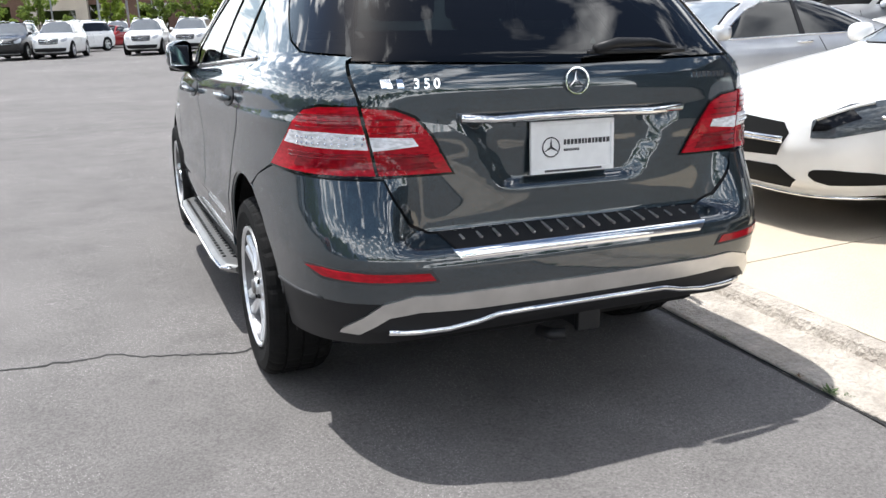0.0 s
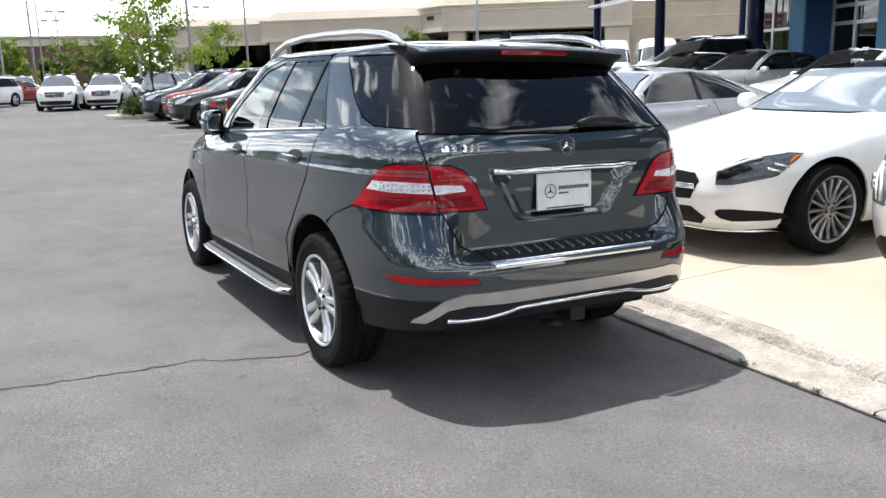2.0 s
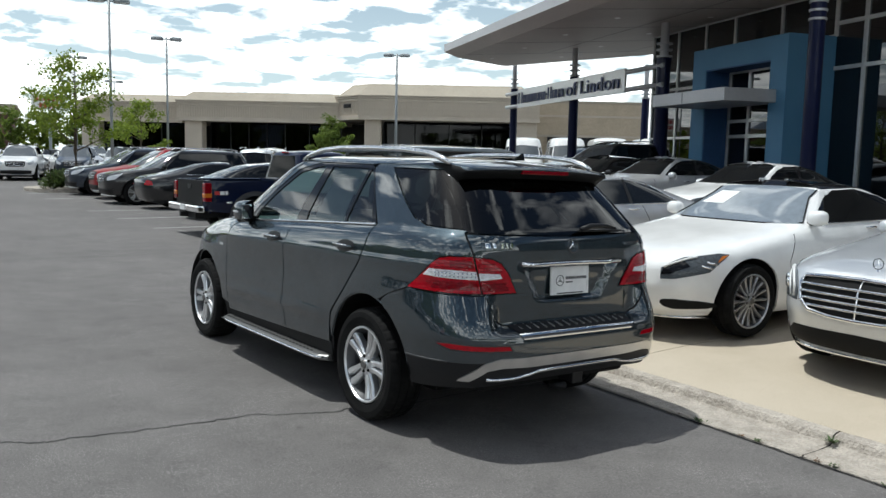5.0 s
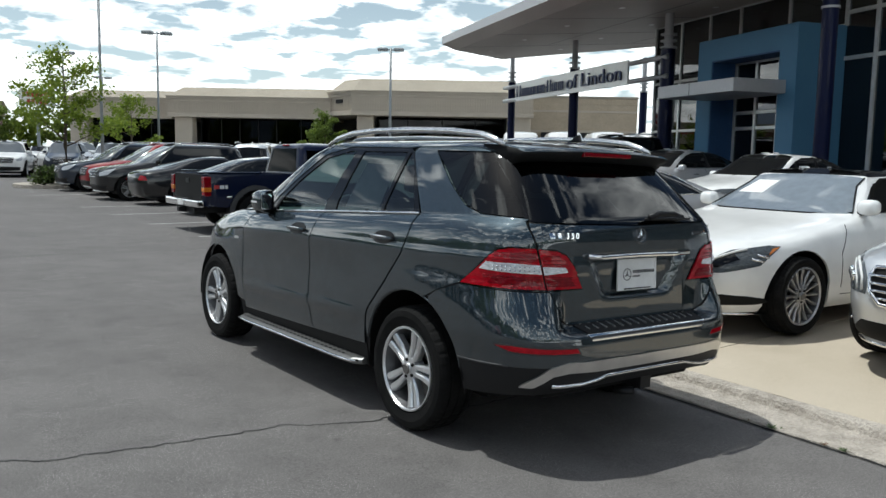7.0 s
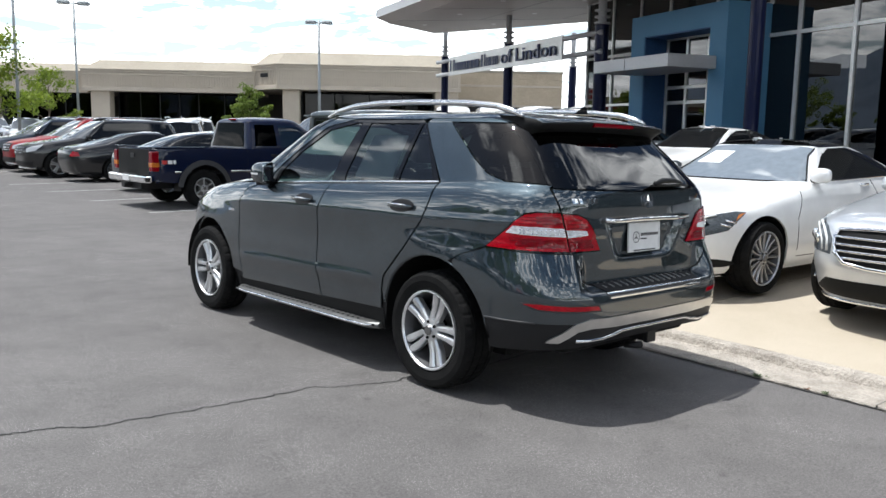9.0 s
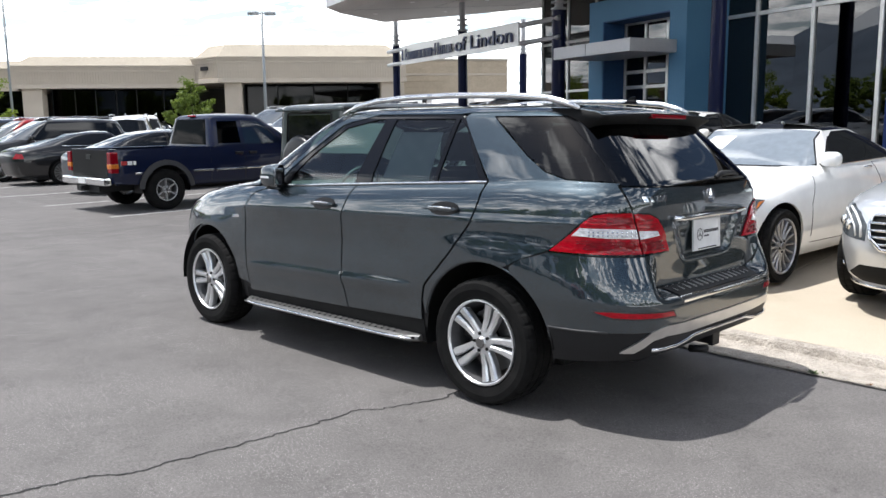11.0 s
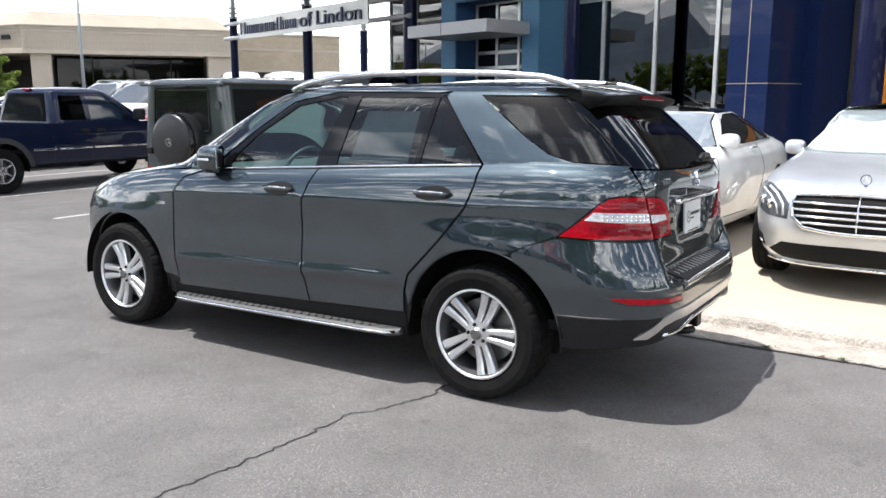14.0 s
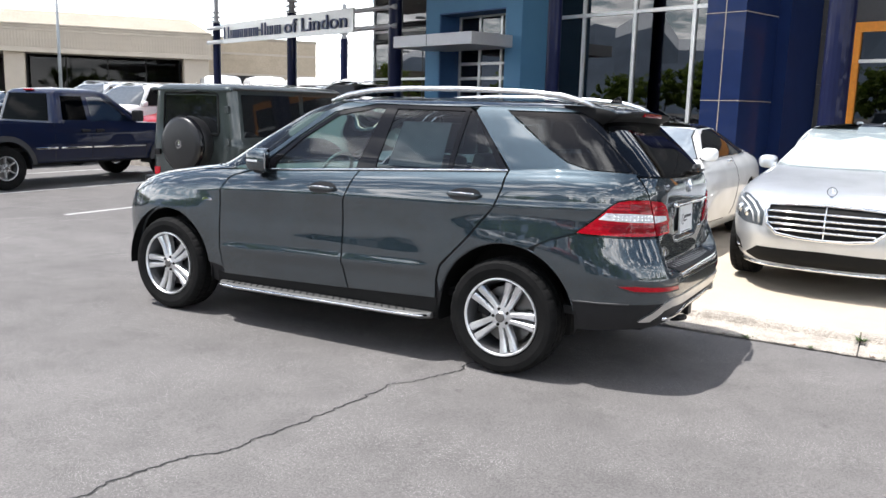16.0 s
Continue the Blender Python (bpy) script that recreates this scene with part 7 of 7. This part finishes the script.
body_car("sedan", "silver luxury sedan with a chrome louvred grille", stand(6.27, -1.81, 86, AP), SEDAN, M["silver"], "", True, sedan_front)


SEDAN_FAR = dict(SEDAN, panes=[(n, v, "dark_glass" if n == "windscreen" else q, o, "dark windscreen" if n == "windscreen" else l) for n, v, q, o, l in SEDAN["panes"]])
SEDAN_FAR["panes"] += [("window_pillar", [("y", 1.06, 1.06), ("y", 1.04, 1.42), ("y", 0.98, 1.42), ("y", 0.96, 1.06)], "trim", 0.010, "")]


def far_sedan(m, mat, label):
    return body_car("sedan", label, m, SEDAN_FAR, M[mat], "parked cars")


far_sedan(stand(12.9, 5.2, 84), "white", "white sedan parked behind the display row")
far_sedan(stand(14.6, 8.9, 82), "grey", "silver sedan parked before the showroom")
far_sedan(stand(15.0, 11.2, 80), "black", "black sedan parked before the showroom")

M["lamp"].node_tree.nodes["Principled BSDF"].inputs["Coat IOR"].default_value = 1.6
SUV_W = [(0.22, 0.86), (0.32, 0.94), (0.55, 0.965), (0.75, 0.97), (0.95, 0.955), (1.08, 0.92), (1.16, 0.885), (1.5, 0.74), (1.72, 0.66), (1.78, 0.55), (1.81, 0.35), (1.825, 0.05)]
SUV = dict(W=SUV_W, top=1.825, wb=3.07, r=0.39, track=0.83, tw=0.27, rim=0.265, ym=1.5, p=6, q=8, pf=4, qf=5, sill=0.26,
           yr=[(0.22, -0.85), (0.35, -1.0), (0.6, -1.05), (1.1, -1.03), (1.2, -0.98), (1.7, -0.75), (1.78, -0.6), (1.825, 0.3)],
           yf=[(0.22, 3.75), (0.4, 3.95), (0.8, 3.97), (0.95, 3.90), (1.05, 3.62), (1.12, 3.2), (1.17, 2.75), (1.3, 2.45), (1.6, 1.9), (1.74, 1.6), (1.81, 1.3), (1.825, 0.9)],
           mirror=(2.15, 1.25), handles=((0.5, 1.05), (1.55, 1.03)), strips=((2.15, 1.16, -0.6, 1.19),), seams=([(1.25, 1.15), (1.25, 0.4)],),
           panes=[("side_window", [("y", 2.12, 1.18), ("y", 1.60, 1.66), ("y", 0.5, 1.70), ("y", -0.55, 1.66), ("y", -0.72, 1.25), ("y", -0.5, 1.2)], "dark_glass", 0.004, "dark side window"),
                  ("windscreen", [("f", 0, 1.18), ("f", 0.5, 1.18), ("y", 2.26, 1.18), ("y", 1.74, 1.66), ("f", 0.3, 1.77), ("f", 0, 1.77)], "glare", 0.004, "windscreen"),
                  ("rear_window", [("x", 0, 1.2), ("x", 0.72, 1.22), ("x", 0.62, 1.62), ("x", 0, 1.68)], "dark_glass", 0.004, "dark rear window"),
                  ("head_lamp", [("y", 3.45, 1.02), ("f", 0.75, 0.98), ("f", 0.55, 0.88), ("f", 0.60, 0.78), ("y", 3.70, 0.82)], "lamp2", 0.004, "clear headlamp"),
                  ("grille", [("f", 0, 0.68), ("f", 0.42, 0.70), ("f", 0.48, 0.96), ("f", 0, 0.98)], "trim", 0.004, "black grille"),
                  ("air_intake", [("f", 0, 0.32), ("f", 0.7, 0.34), ("f", 0.75, 0.50), ("f", 0, 0.52)], "trim", 0.004, ""),
                  ("tail_lamp", [("x", 0.66, 0.92), ("y", -0.75, 0.94), ("y", -0.8, 1.12), ("x", 0.72, 1.14)], "redlens", 0.006, "red tail lamp")])
# grey base colour stands in for sky glare on the distant windscreens
M["glare"] = plain("windscreen_sky_glare", (0.10, 0.11, 0.12), 0.04, 0.0, 0.8)
M["lamp2"] = lens_mat("headlamp_far", (0.45, 0.47, 0.50))


def suv_front(car, S):
    for z in (0.75, 0.83, 0.91):
        part("chrome_bar", tube(bmesh.new(), [S.point(S.u_x(abs(x), z, True), z, 0.014, 1 if x >= 0 else -1) for x in (-0.42, -0.2, -1e-5, 0.2, 0.42)], 0.011, 6), M["chrome"], car, smooth=True)
    part("badge", star_bm(0.10, 0.012), M["chrome"], car, m=pose(0, S.point(S.end, 0.83).y + 0.03, 0.83, 0, 0, 180))
    part("skid_plate", tube(bmesh.new(), [S.point(S.u_x(abs(x), 0.30, True), 0.30, 0.01, 1 if x >= 0 else -1) for x in (-0.7, -0.4, -1e-5, 0.4, 0.7)], 0.03, 6), M["satin"], car)
    for s in (-1, 1):
        part("roof_rail", tube(bmesh.new(), [(s * 0.6, -0.5, 1.80), (s * 0.62, -0.3, 1.855), (s * 0.64, 0.6, 1.87), (s * 0.62, 1.3, 1.85), (s * 0.6, 1.5, 1.79)], 0.018, 6), M["railm"], car, smooth=True)


def far_suv(m, mat, label):
    return body_car("suv", label, m, SUV, M[mat], "parked cars", False, suv_front)


far_suv(stand(17.6, 13.6, 84), "black", "black suv with bright rails before the showroom")
# row facing the drive: black, red and slate suvs nose out; tail-out sedan
far_suv(stand(7.05, 23.7, 90), "black", "black full-size suv with chrome rails in the parking row")
far_suv(stand(7.4, 26.5, 90), "red", "red suv in the parking row")
far_suv(stand(7.1, 29.1, 90), "slate", "dark blue suv beside the planted island")
body_car("coupe", "black two-door coupe parked tail out", stand(4.7, 21.0, -90), COUPE, M["black"], "parked cars", False,
                       lambda c, S: [part("tail_lamp", S.drape([("x", 0.55, 0.74), ("y", -0.95, 0.74), ("y", -0.98, 0.86), ("x", 0.62, 0.88)], 0.006, 0.006, (s,)), M["redlens"], c, "red tail lamp", smooth=True) for s in (-1, 1)])
far_sedan(stand(4.6, 16.6, -90), "slate", "dark blue sedan parked beside the pickup")
for x, y, yaw, mat, lab in ((1.95, 45.6, 168, "white", "white full-size suv in the far row"), (4.35, 45.3, 164, "white", "white suv with a dark grille in the far row"), (7.3, 46.6, 164, "slate", "slate blue suv in the far row"), (-2.3, 46.0, 168, "white", "white suv in the far row"), (-4.5, 46.2, 170, "black", "dark suv in the far row"), (-0.9, 53.5, 140, "white", "white suv parked behind the far row"), (8.6, 52.5, 178, "silver", "silver suv parked behind the far row"),
                                           (9.9, 47.5, 166, "silver", "silver suv in the far row"), (12.3, 30.8, -25, "white", "white suv seen from behind in the middle row"), (14.0, 21.2, 95, "silver", "silver suv in the middle row"), (12.9, 18.2, 98, "white", "white suv in the middle row"),
                                           (21.0, 34.4, -30, "white", "white suv near the tan building"), (22.5, 19.0, 75, "black", "black suv beside the showroom"), (10.2, 27.6, -30, "silver", "silver suv seen from behind in the middle row"), (12.2, 65, 178, "white", "white suv in the row under the street trees"), (1.2, 69, 175, "white", "white suv in the row under the street trees")):
    far_suv(stand(x, y, yaw), mat, lab)
for x, y, yaw, mat, lab in ((0.9, 60.5, 150, "red", "red sedan in the far row"), (-0.5, 62.5, 160, "grey", "grey sedan in the far row"), (13.2, 15.4, 95, "red", "red sedan in the middle row"), (12.0, 38.0, 150, "black", "black sedan in the middle row"), (13.4, 24.5, 92, "black", "black sedan in the middle row"),
                                           (8.6, 34.8, -60, "silver", "silver sedan in the middle row"), (10.2, 36.6, 150, "white", "white sedan in the middle row"), (24.0, 35.0, 150, "white", "white sedan near the tan building"), (17.5, 32.0, 80, "slate", "blue sedan in the middle row"), (20.0, 41.0, 150, "grey", "grey sedan near the tan building"),
                                           (5.2, 56, 180, "grey", "grey sedan in the far row"), (8.6, 57, 180, "white", "white sedan in the far row"), (11.8, 56, 180, "silver", "silver sedan in the far row"), (16.5, 37.5, 150, "white", "white sedan near the tan building"), (14.0, 34.5, 150, "grey", "grey sedan in the middle row"), (3.3, 66, 175, "white", "white sedan in the row under the street trees"), (6.3, 65.5, 180, "silver", "silver sedan in the row under the street trees"), (9.4, 66, 175, "white", "white sedan in the row under the street trees"), (15.0, 65, 178, "white", "white sedan in the row under the street trees")):
    far_sedan(stand(x, y, yaw), mat, lab)
# parked cars across the drive, seen in the showroom glass
for k in range(12):
    mat = ("white", "black", "silver", "white", "grey", "red", "white")[k % 7]
    (far_suv if k % 2 else far_sedan)(stand(-24, -14 + 3.3 * k, -80), mat, "parked car across the drive")


# ---- vans ----
VANS = ((26.9, 30.0, 140), (28.9, 28.8, 140), (30.9, 27.6, 140), (32.6, 25.9, 140))
VAN = dict(W=[(0.25, 0.92), (0.4, 0.97), (1.2, 0.99), (1.7, 0.96), (2.3, 0.86), (2.42, 0.75), (2.46, 0.4), (2.47, 0.05)], top=2.47, wb=3.6, r=0.36, track=0.86, rim=0.21, ym=1.6, p=9, q=10, pf=4, qf=6, sill=0.3,
           yr=[(0.25, -1.0), (0.5, -1.05), (2.3, -1.0), (2.42, -0.9), (2.47, 0.4)], yf=[(0.25, 4.4), (0.6, 4.55), (1.0, 4.5), (1.2, 4.2), (1.35, 3.9), (1.9, 3.4), (2.3, 3.0), (2.42, 2.7), (2.47, 2.0)],
           panes=[("windscreen", [("f", 0, 1.38), ("f", 0.8, 1.38), ("f", 0.7, 2.0), ("f", 0, 2.05)], "glare", 0.004, "windscreen"), ("side_window", [("y", 3.6, 1.35), ("y", 3.2, 1.95), ("y", 2.6, 1.95), ("y", 2.6, 1.3)], "dark_glass", 0.004, "cab window")])
for x, y, yaw in VANS:
    body_car("van", "white high-roof delivery van", stand(x, y, yaw) @ Matrix.Scale(1.02, 4), VAN, M["white"], "delivery vans")


# ---- boxy off-roader with a spare wheel ----
G = dict(W=[(0.35, 0.80), (0.5, 0.86), (1.05, 0.88), (1.10, 0.86), (1.85, 0.78), (1.90, 0.70), (1.925, 0.4), (1.935, 0.05)], top=1.935, wb=2.85, r=0.38, track=0.76, tw=0.27, rim=0.25, ym=1.3, p=14, q=20, pf=10, qf=20, sill=0.42,
         yr=[(0.35, -0.80), (0.5, -0.84), (1.85, -0.80), (1.91, -0.70), (1.935, 0.3)], yf=[(0.35, 3.45), (0.5, 3.55), (0.95, 3.52), (1.04, 3.40), (1.08, 2.5), (1.12, 2.05), (1.85, 1.72), (1.92, 1.6), (1.935, 1.0)],
         panes=[("side_window", [("y", 0.62, 1.16), ("y", 0.62, 1.76), ("y", -0.62, 1.76), ("y", -0.62, 1.16)], "dark_glass", 0.004, "dark side window"), ("front_side_window", [("y", 1.8, 1.16), ("y", 1.62, 1.76), ("y", 0.72, 1.76), ("y", 0.72, 1.16)], "dark_glass", 0.004, "dark side window"),
                ("rear_window", [("x", 0, 1.22), ("x", 0.52, 1.22), ("x", 0.50, 1.74), ("x", 0, 1.74)], "dark_glass", 0.004, "dark rear window"), ("side_moulding", [("y", 2.4, 0.93), ("y", 2.4, 0.99), ("y", -0.7, 0.99), ("y", -0.7, 0.93)], "trim", 0.012, "black side moulding"),
                ("tail_lamp", [("x", 0.64, 0.56), ("x", 0.80, 0.56), ("x", 0.80, 0.68), ("x", 0.64, 0.68)], "redlens", 0.01, "small red tail lamp")], seams=([(0.67, 1.8), (0.67, 0.5)],))


def g_rear(car, S):
    c = lathe(bmesh.new(), [(-0.29, 0.0001), (-0.29, 0.31), (-0.275, 0.365), (-0.24, 0.39), (-0.06, 0.395), (0.0, 0.38)], 40, "y")
    sp = part("spare_wheel_cover", c, M["gwagcover"], car, "satin black spare wheel cover", m=pose(0.06, -0.82, 1.05), smooth=True)
    part("badge", star_bm(0.055, 0.01), M["chrome"], sp, m=pose(0.0, -0.292, 0.0))
    part("cover_rim", lathe(bmesh.new(), [(-0.255, 0.388), (-0.22, 0.402), (-0.18, 0.396)], 40, "y"), M["gloss"], sp, smooth=True)
    part("rear_bumper", boxed(-0.82, 0.82, -0.98, -0.78, 0.42, 0.56, 0.03), M["trim"], car)
    part("rain_gutter", boxed(-0.80, 0.80, -0.845, -0.80, 1.80, 1.83, 0.008), M["gwag"], car)
    for s in (-1, 1):
        part("roof_gutter", tube(bmesh.new(), [(s * 0.80, -0.78, 1.83), (s * 0.80, 1.65, 1.83)], 0.016, 6), M["trim"], car)
        part("door_hinge", boxed(0.70, 0.76, -0.86, -0.82, 1.05 if s < 0 else 1.5, 1.15 if s < 0 else 1.6, 0.008), M["gwag"], car)
    part("rear_wiper", tube(bmesh.new(), [(0.16, -0.845, 1.80), (0.05, -0.85, 1.79), (-0.12, -0.85, 1.785)], 0.014, 6), M["trim"], car)
    corners = [(-0.55, 1.22), (-0.53, 1.19), (0.53, 1.19), (0.55, 1.22), (0.53, 1.74), (0.50, 1.77), (-0.50, 1.77), (-0.53, 1.74), (-0.55, 1.22)]
    part("window_seal", tube(bmesh.new(), [S.point(S.u_x(abs(x), z), z, 0.004, 1 if x > 0 else -1) for x, z in corners], 0.014, 6), M["matt"], car, "black rubber window seal", smooth=True)
    part("door_latch", boxed(-0.74, -0.62, -0.855, -0.82, 0.86, 0.95, 0.01), M["gloss"], car)


M["gwagcover"] = plain("satin_black_cover", (0.012, 0.012, 0.013), 0.35)
body_car("off_roader", "boxy dark green-grey off-roader with a spare wheel cover", stand(3.98, 6.96, -90), G, M["gwag"], "", True, g_rear)


# ---- pickup truck ----
M["tintt"] = glass("pickup_tint_glass", (0.012, 0.02, 0.018), 1.10)


def pickup():
    t = thing("pickup_truck", "dark navy extended-cab pickup truck with chrome rear bumper", "truck", stand(3.2 + 0.05, 12.50, -90))
    P = M["navy"]
    W = table([(0.4, 0.88), (0.5, 0.94), (0.75, 0.965), (1.0, 0.96), (1.12, 0.945), (1.2, 0.93)], 0.01)
    S = Shell(W, table([(0.4, -1.05), (1.2, -1.03)]), table([(0.4, 4.35), (0.7, 4.45), (1.0, 4.40), (1.12, 4.2), (1.2, 3.6)], 0.01), 1.6, 14, 22, 6, 9, None, 0.8, 0.09, 0.05)
    r, ar, wb = 0.385, 0.48, 3.65
    low = [("x", 0, 0.55), ("x", 0.9, 0.55), ("y", -0.75, 0.52)] + arc(0, r, ar, 165, 12, 14) + [("y", 0.55, 0.45), ("y", wb - 0.55, 0.45)] + arc(wb, r, ar, 168, 12, 14) + [("y", 4.25, 0.5), ("f", 0.6, 0.5), ("f", 0, 0.5)]
    part("lower_body", S.drape(low + [("f", 0, 1.10), ("y", 4.0, 1.14), ("y", 3.1, 1.17), ("y", 1.0, 1.17), ("y", 0.92, 1.165), ("x", 0.9, 1.165), ("x", 0, 1.165)], 0, 0.05), P, t, "navy cargo bed and doors", smooth=True)
    CB = Matrix.Translation((0, 0.30, 0))
    part("bed_floor", boxed(-0.85, 0.85, -0.98, 0.92, 0.66, 0.72), M["trim"], t)
    part("bed_front", boxed(-0.90, 0.90, 0.92, 0.98, 0.6, 1.17), P, t)
    part("bonnet", boxed(-0.90, 0.90, 2.95, 4.18, 1.05, 1.15, 0.05), P, t)
    part("tailgate_panel", S.drape([("x", 0, 0.62), ("x", 0.76, 0.62), ("x", 0.76, 1.15), ("x", 0, 1.15)], 0.008, 0.01), M["matt"], t, "navy tailgate", smooth=True)
    part("tailgate_handle", boxed(-0.1, 0.1, -1.055, -1.035, 0.98, 1.07, 0.01), M["trim"], t)
    WC = table([(1.1, 0.93), (1.2, 0.915), (1.55, 0.80), (1.74, 0.72), (1.79, 0.60), (1.81, 0.35), (1.82, 0.05)], 0.01)
    C = Shell(WC, table([(1.1, 0.69), (1.72, 0.80), (1.79, 0.9), (1.82, 1.3)], 0.01), table([(1.1, 3.1), (1.2, 2.95), (1.7, 2.15), (1.79, 1.95), (1.82, 1.6)], 0.01), 1.5, 12, 14, 4, 6, None, 1.2, 0.07, 0.05, ((1.76, 1.83, 0.012),))
    part("cab_roof", C.drape([("x", 0, 1.70), ("x", 0.65, 1.70), ("y", 0.95, 1.70), ("y", 1.95, 1.69), ("f", 0.5, 1.70), ("f", 0, 1.70), ("f", 0, 1.819), ("x", 0, 1.819)], 0, 0.01), P, t, smooth=True, m=CB)
    part("cab_frame", C.drape([("x", 0, 1.14), ("x", 0.9, 1.14), ("y", 0.75, 1.14), ("y", 2.6, 1.14), ("y", 2.55, 1.20), ("y", 2.06, 1.69), ("y", 2.0, 1.72), ("y", 0.9, 1.72), ("x", 0.66, 1.72), ("x", 0, 1.72), ("x", 0, 1.68), ("x", 0.56, 1.68), ("x", 0.70, 1.22), ("x", 0, 1.22)], 0, 0.02), P, t, smooth=True, m=CB)
    part("rear_window", C.drape([("x", 0, 1.20), ("x", 0.71, 1.20), ("x", 0.57, 1.70), ("x", 0, 1.70)], 0.004, 0), M["tintt"], t, "tinted rear window", smooth=True, m=CB)
    part("windscreen", C.drape([("f", 0, 1.18), ("f", 0.7, 1.18), ("f", 0.5, 1.70), ("f", 0, 1.71)], 0.004, 0), M["pane"], t, "windscreen", smooth=True, m=CB)
    part("cab_seat", boxed(-0.7, 0.7, 1.5, 1.7, 0.7, 1.45, 0.08), M["leather"], t)
    for s in (-1, 1):
        part("rear_side_window", C.drape([("y", 0.86, 1.22), ("y", 0.93, 1.66), ("y", 1.38, 1.66), ("y", 1.38, 1.22)], 0.004, 0, (s,)), M["tintt"], t, "tinted side window", smooth=True, m=CB)
        part("door_window", C.drape([("y", 1.48, 1.20), ("y", 1.48, 1.66), ("y", 1.98, 1.64), ("y", 2.44, 1.20)], 0.004, 0, (s,)), M["pane"], t, "door window", smooth=True, m=CB)
        for y in (0, wb):
            add_wheel(t, s * 0.83, y, r, r, 0.26, 0.21, 6, False, "alloy")
            w = bmesh.new()
            v0 = [w.verts.new((s * 0.93, p[1], p[2])) for p in arc(y, r, ar + 0.01, -5, 185, 16)]
            v1 = [w.verts.new((s * 0.6, p[1], p[2])) for p in arc(y, r, ar + 0.01, -5, 185, 16)]
            for i in range(16):
                w.faces.new((v0[i], v0[i + 1], v1[i + 1], v1[i]))
            w.faces.new(v1)
            part("wheel_well", w, M["trim"], t)
            fl = bmesh.new()
            pts = arc(y, r, ar - 0.01, 5, 175, 20)
            pto = arc(y, r, ar + 0.085, 5, 175, 20)
            a = [fl.verts.new((s * 0.955, p[1], p[2])) for p in pts]
            b = [fl.verts.new((s * 1.005, p[1], p[2])) for p in pts]
            c = [fl.verts.new((s * 0.99, p[1], p[2])) for p in pto]
            d_ = [fl.verts.new((s * 0.955, p[1], p[2])) for p in pto]
            for i in range(20):
                for u, v in ((a, b), (b, c), (c, d_)):
                    fl.faces.new((u[i], u[i + 1], v[i + 1], v[i]))
            bmesh.ops.recalc_face_normals(fl, faces=fl.faces)
            part("fender_flare", fl, M["flare"], t, "matt black fender flare")
        part("tail_lamp", boxed(s * 0.875 - 0.085, s * 0.875 + 0.085, -1.06, -0.92, 0.74, 1.12, 0.02), M["darkred"], t, "tall red and amber tail lamp")
        part("amber_lens", boxed(s * 0.875 - 0.088, s * 0.875 + 0.088, -1.064, -0.917, 0.82, 0.91, 0.015), M["amber"], t)
        for y0, y1 in ((-0.62, -0.5), (0.56, 1.0), (1.06, 1.72), (1.76, 3.0)):
            part("body_moulding", boxed(s * 0.968 - 0.012, s * 0.968 + 0.012, y0, y1, 0.70, 0.735, 0.006), M["chrome"], t, "chrome body side moulding")
        for x in (0.96, 1.74, 3.02):
            part("door_seam", tube(bmesh.new(), [S.point(S.u_y(x, z), z, 0.0, s) for z in (0.5, 0.7, 0.9, 1.15)], 0.005, 5), M["trim"], t)
        for y0 in (1.60, 1.92):
            part("door_handle", boxed(s * 0.97 - 0.02, s * 0.97 + 0.02, y0 - 0.09, y0 + 0.09, 1.0, 1.05, 0.012), M["trim"], t)
        part("door_mirror", boxed(s * 1.06 - 0.12, s * 1.06 + 0.12, 2.68, 2.80, 1.2, 1.42, 0.04), M["trim"], t)
        for k, (w0, mt) in enumerate(((0.10, "redsign"), (0.09, "plate"), (0.05, "plate"))):
            part("decal_bar", S.drape([("y", -0.86 + 0.11 * k, 0.88), ("y", -0.86 + 0.11 * k + w0, 0.88), ("y", -0.86 + 0.11 * k + w0, 0.95), ("y", -0.86 + 0.11 * k, 0.95)], 0.005, 0, (s,)), M[mt], t, "small bed-side decal bar")
    bp = boxed(-0.93, 0.93, -1.20, -1.06, 0.52, 0.66, 0.03)
    bump_ = part("rear_bumper", bp, M["chrome"], t, "chrome step bumper")
    part("bumper_pad", boxed(-0.3, 0.3, -1.19, -1.07, 0.66, 0.672, 0.004), M["trim"], bump_)
    part("number_plate", boxed(-0.15, 0.15, -1.210, -1.198, 0.54, 0.65, 0.004), M["plate"], bump_)
    part("hitch", boxed(-0.05, 0.05, -1.25, -1.0, 0.40, 0.50, 0.01), M["trim"], t)
    part("chassis", boxed(-0.5, 0.5, -1.1, 4.2, 0.38, 0.62), M["trim"], t)
    part("cab_light", boxed(-0.12, 0.12, 1.10, 1.16, 1.755, 1.785, 0.008), M["redlens"], t)
    part("front_bumper", boxed(-0.93, 0.93, 4.35, 4.55, 0.45, 0.65, 0.04), M["chrome"], t)
    return t


pickup()
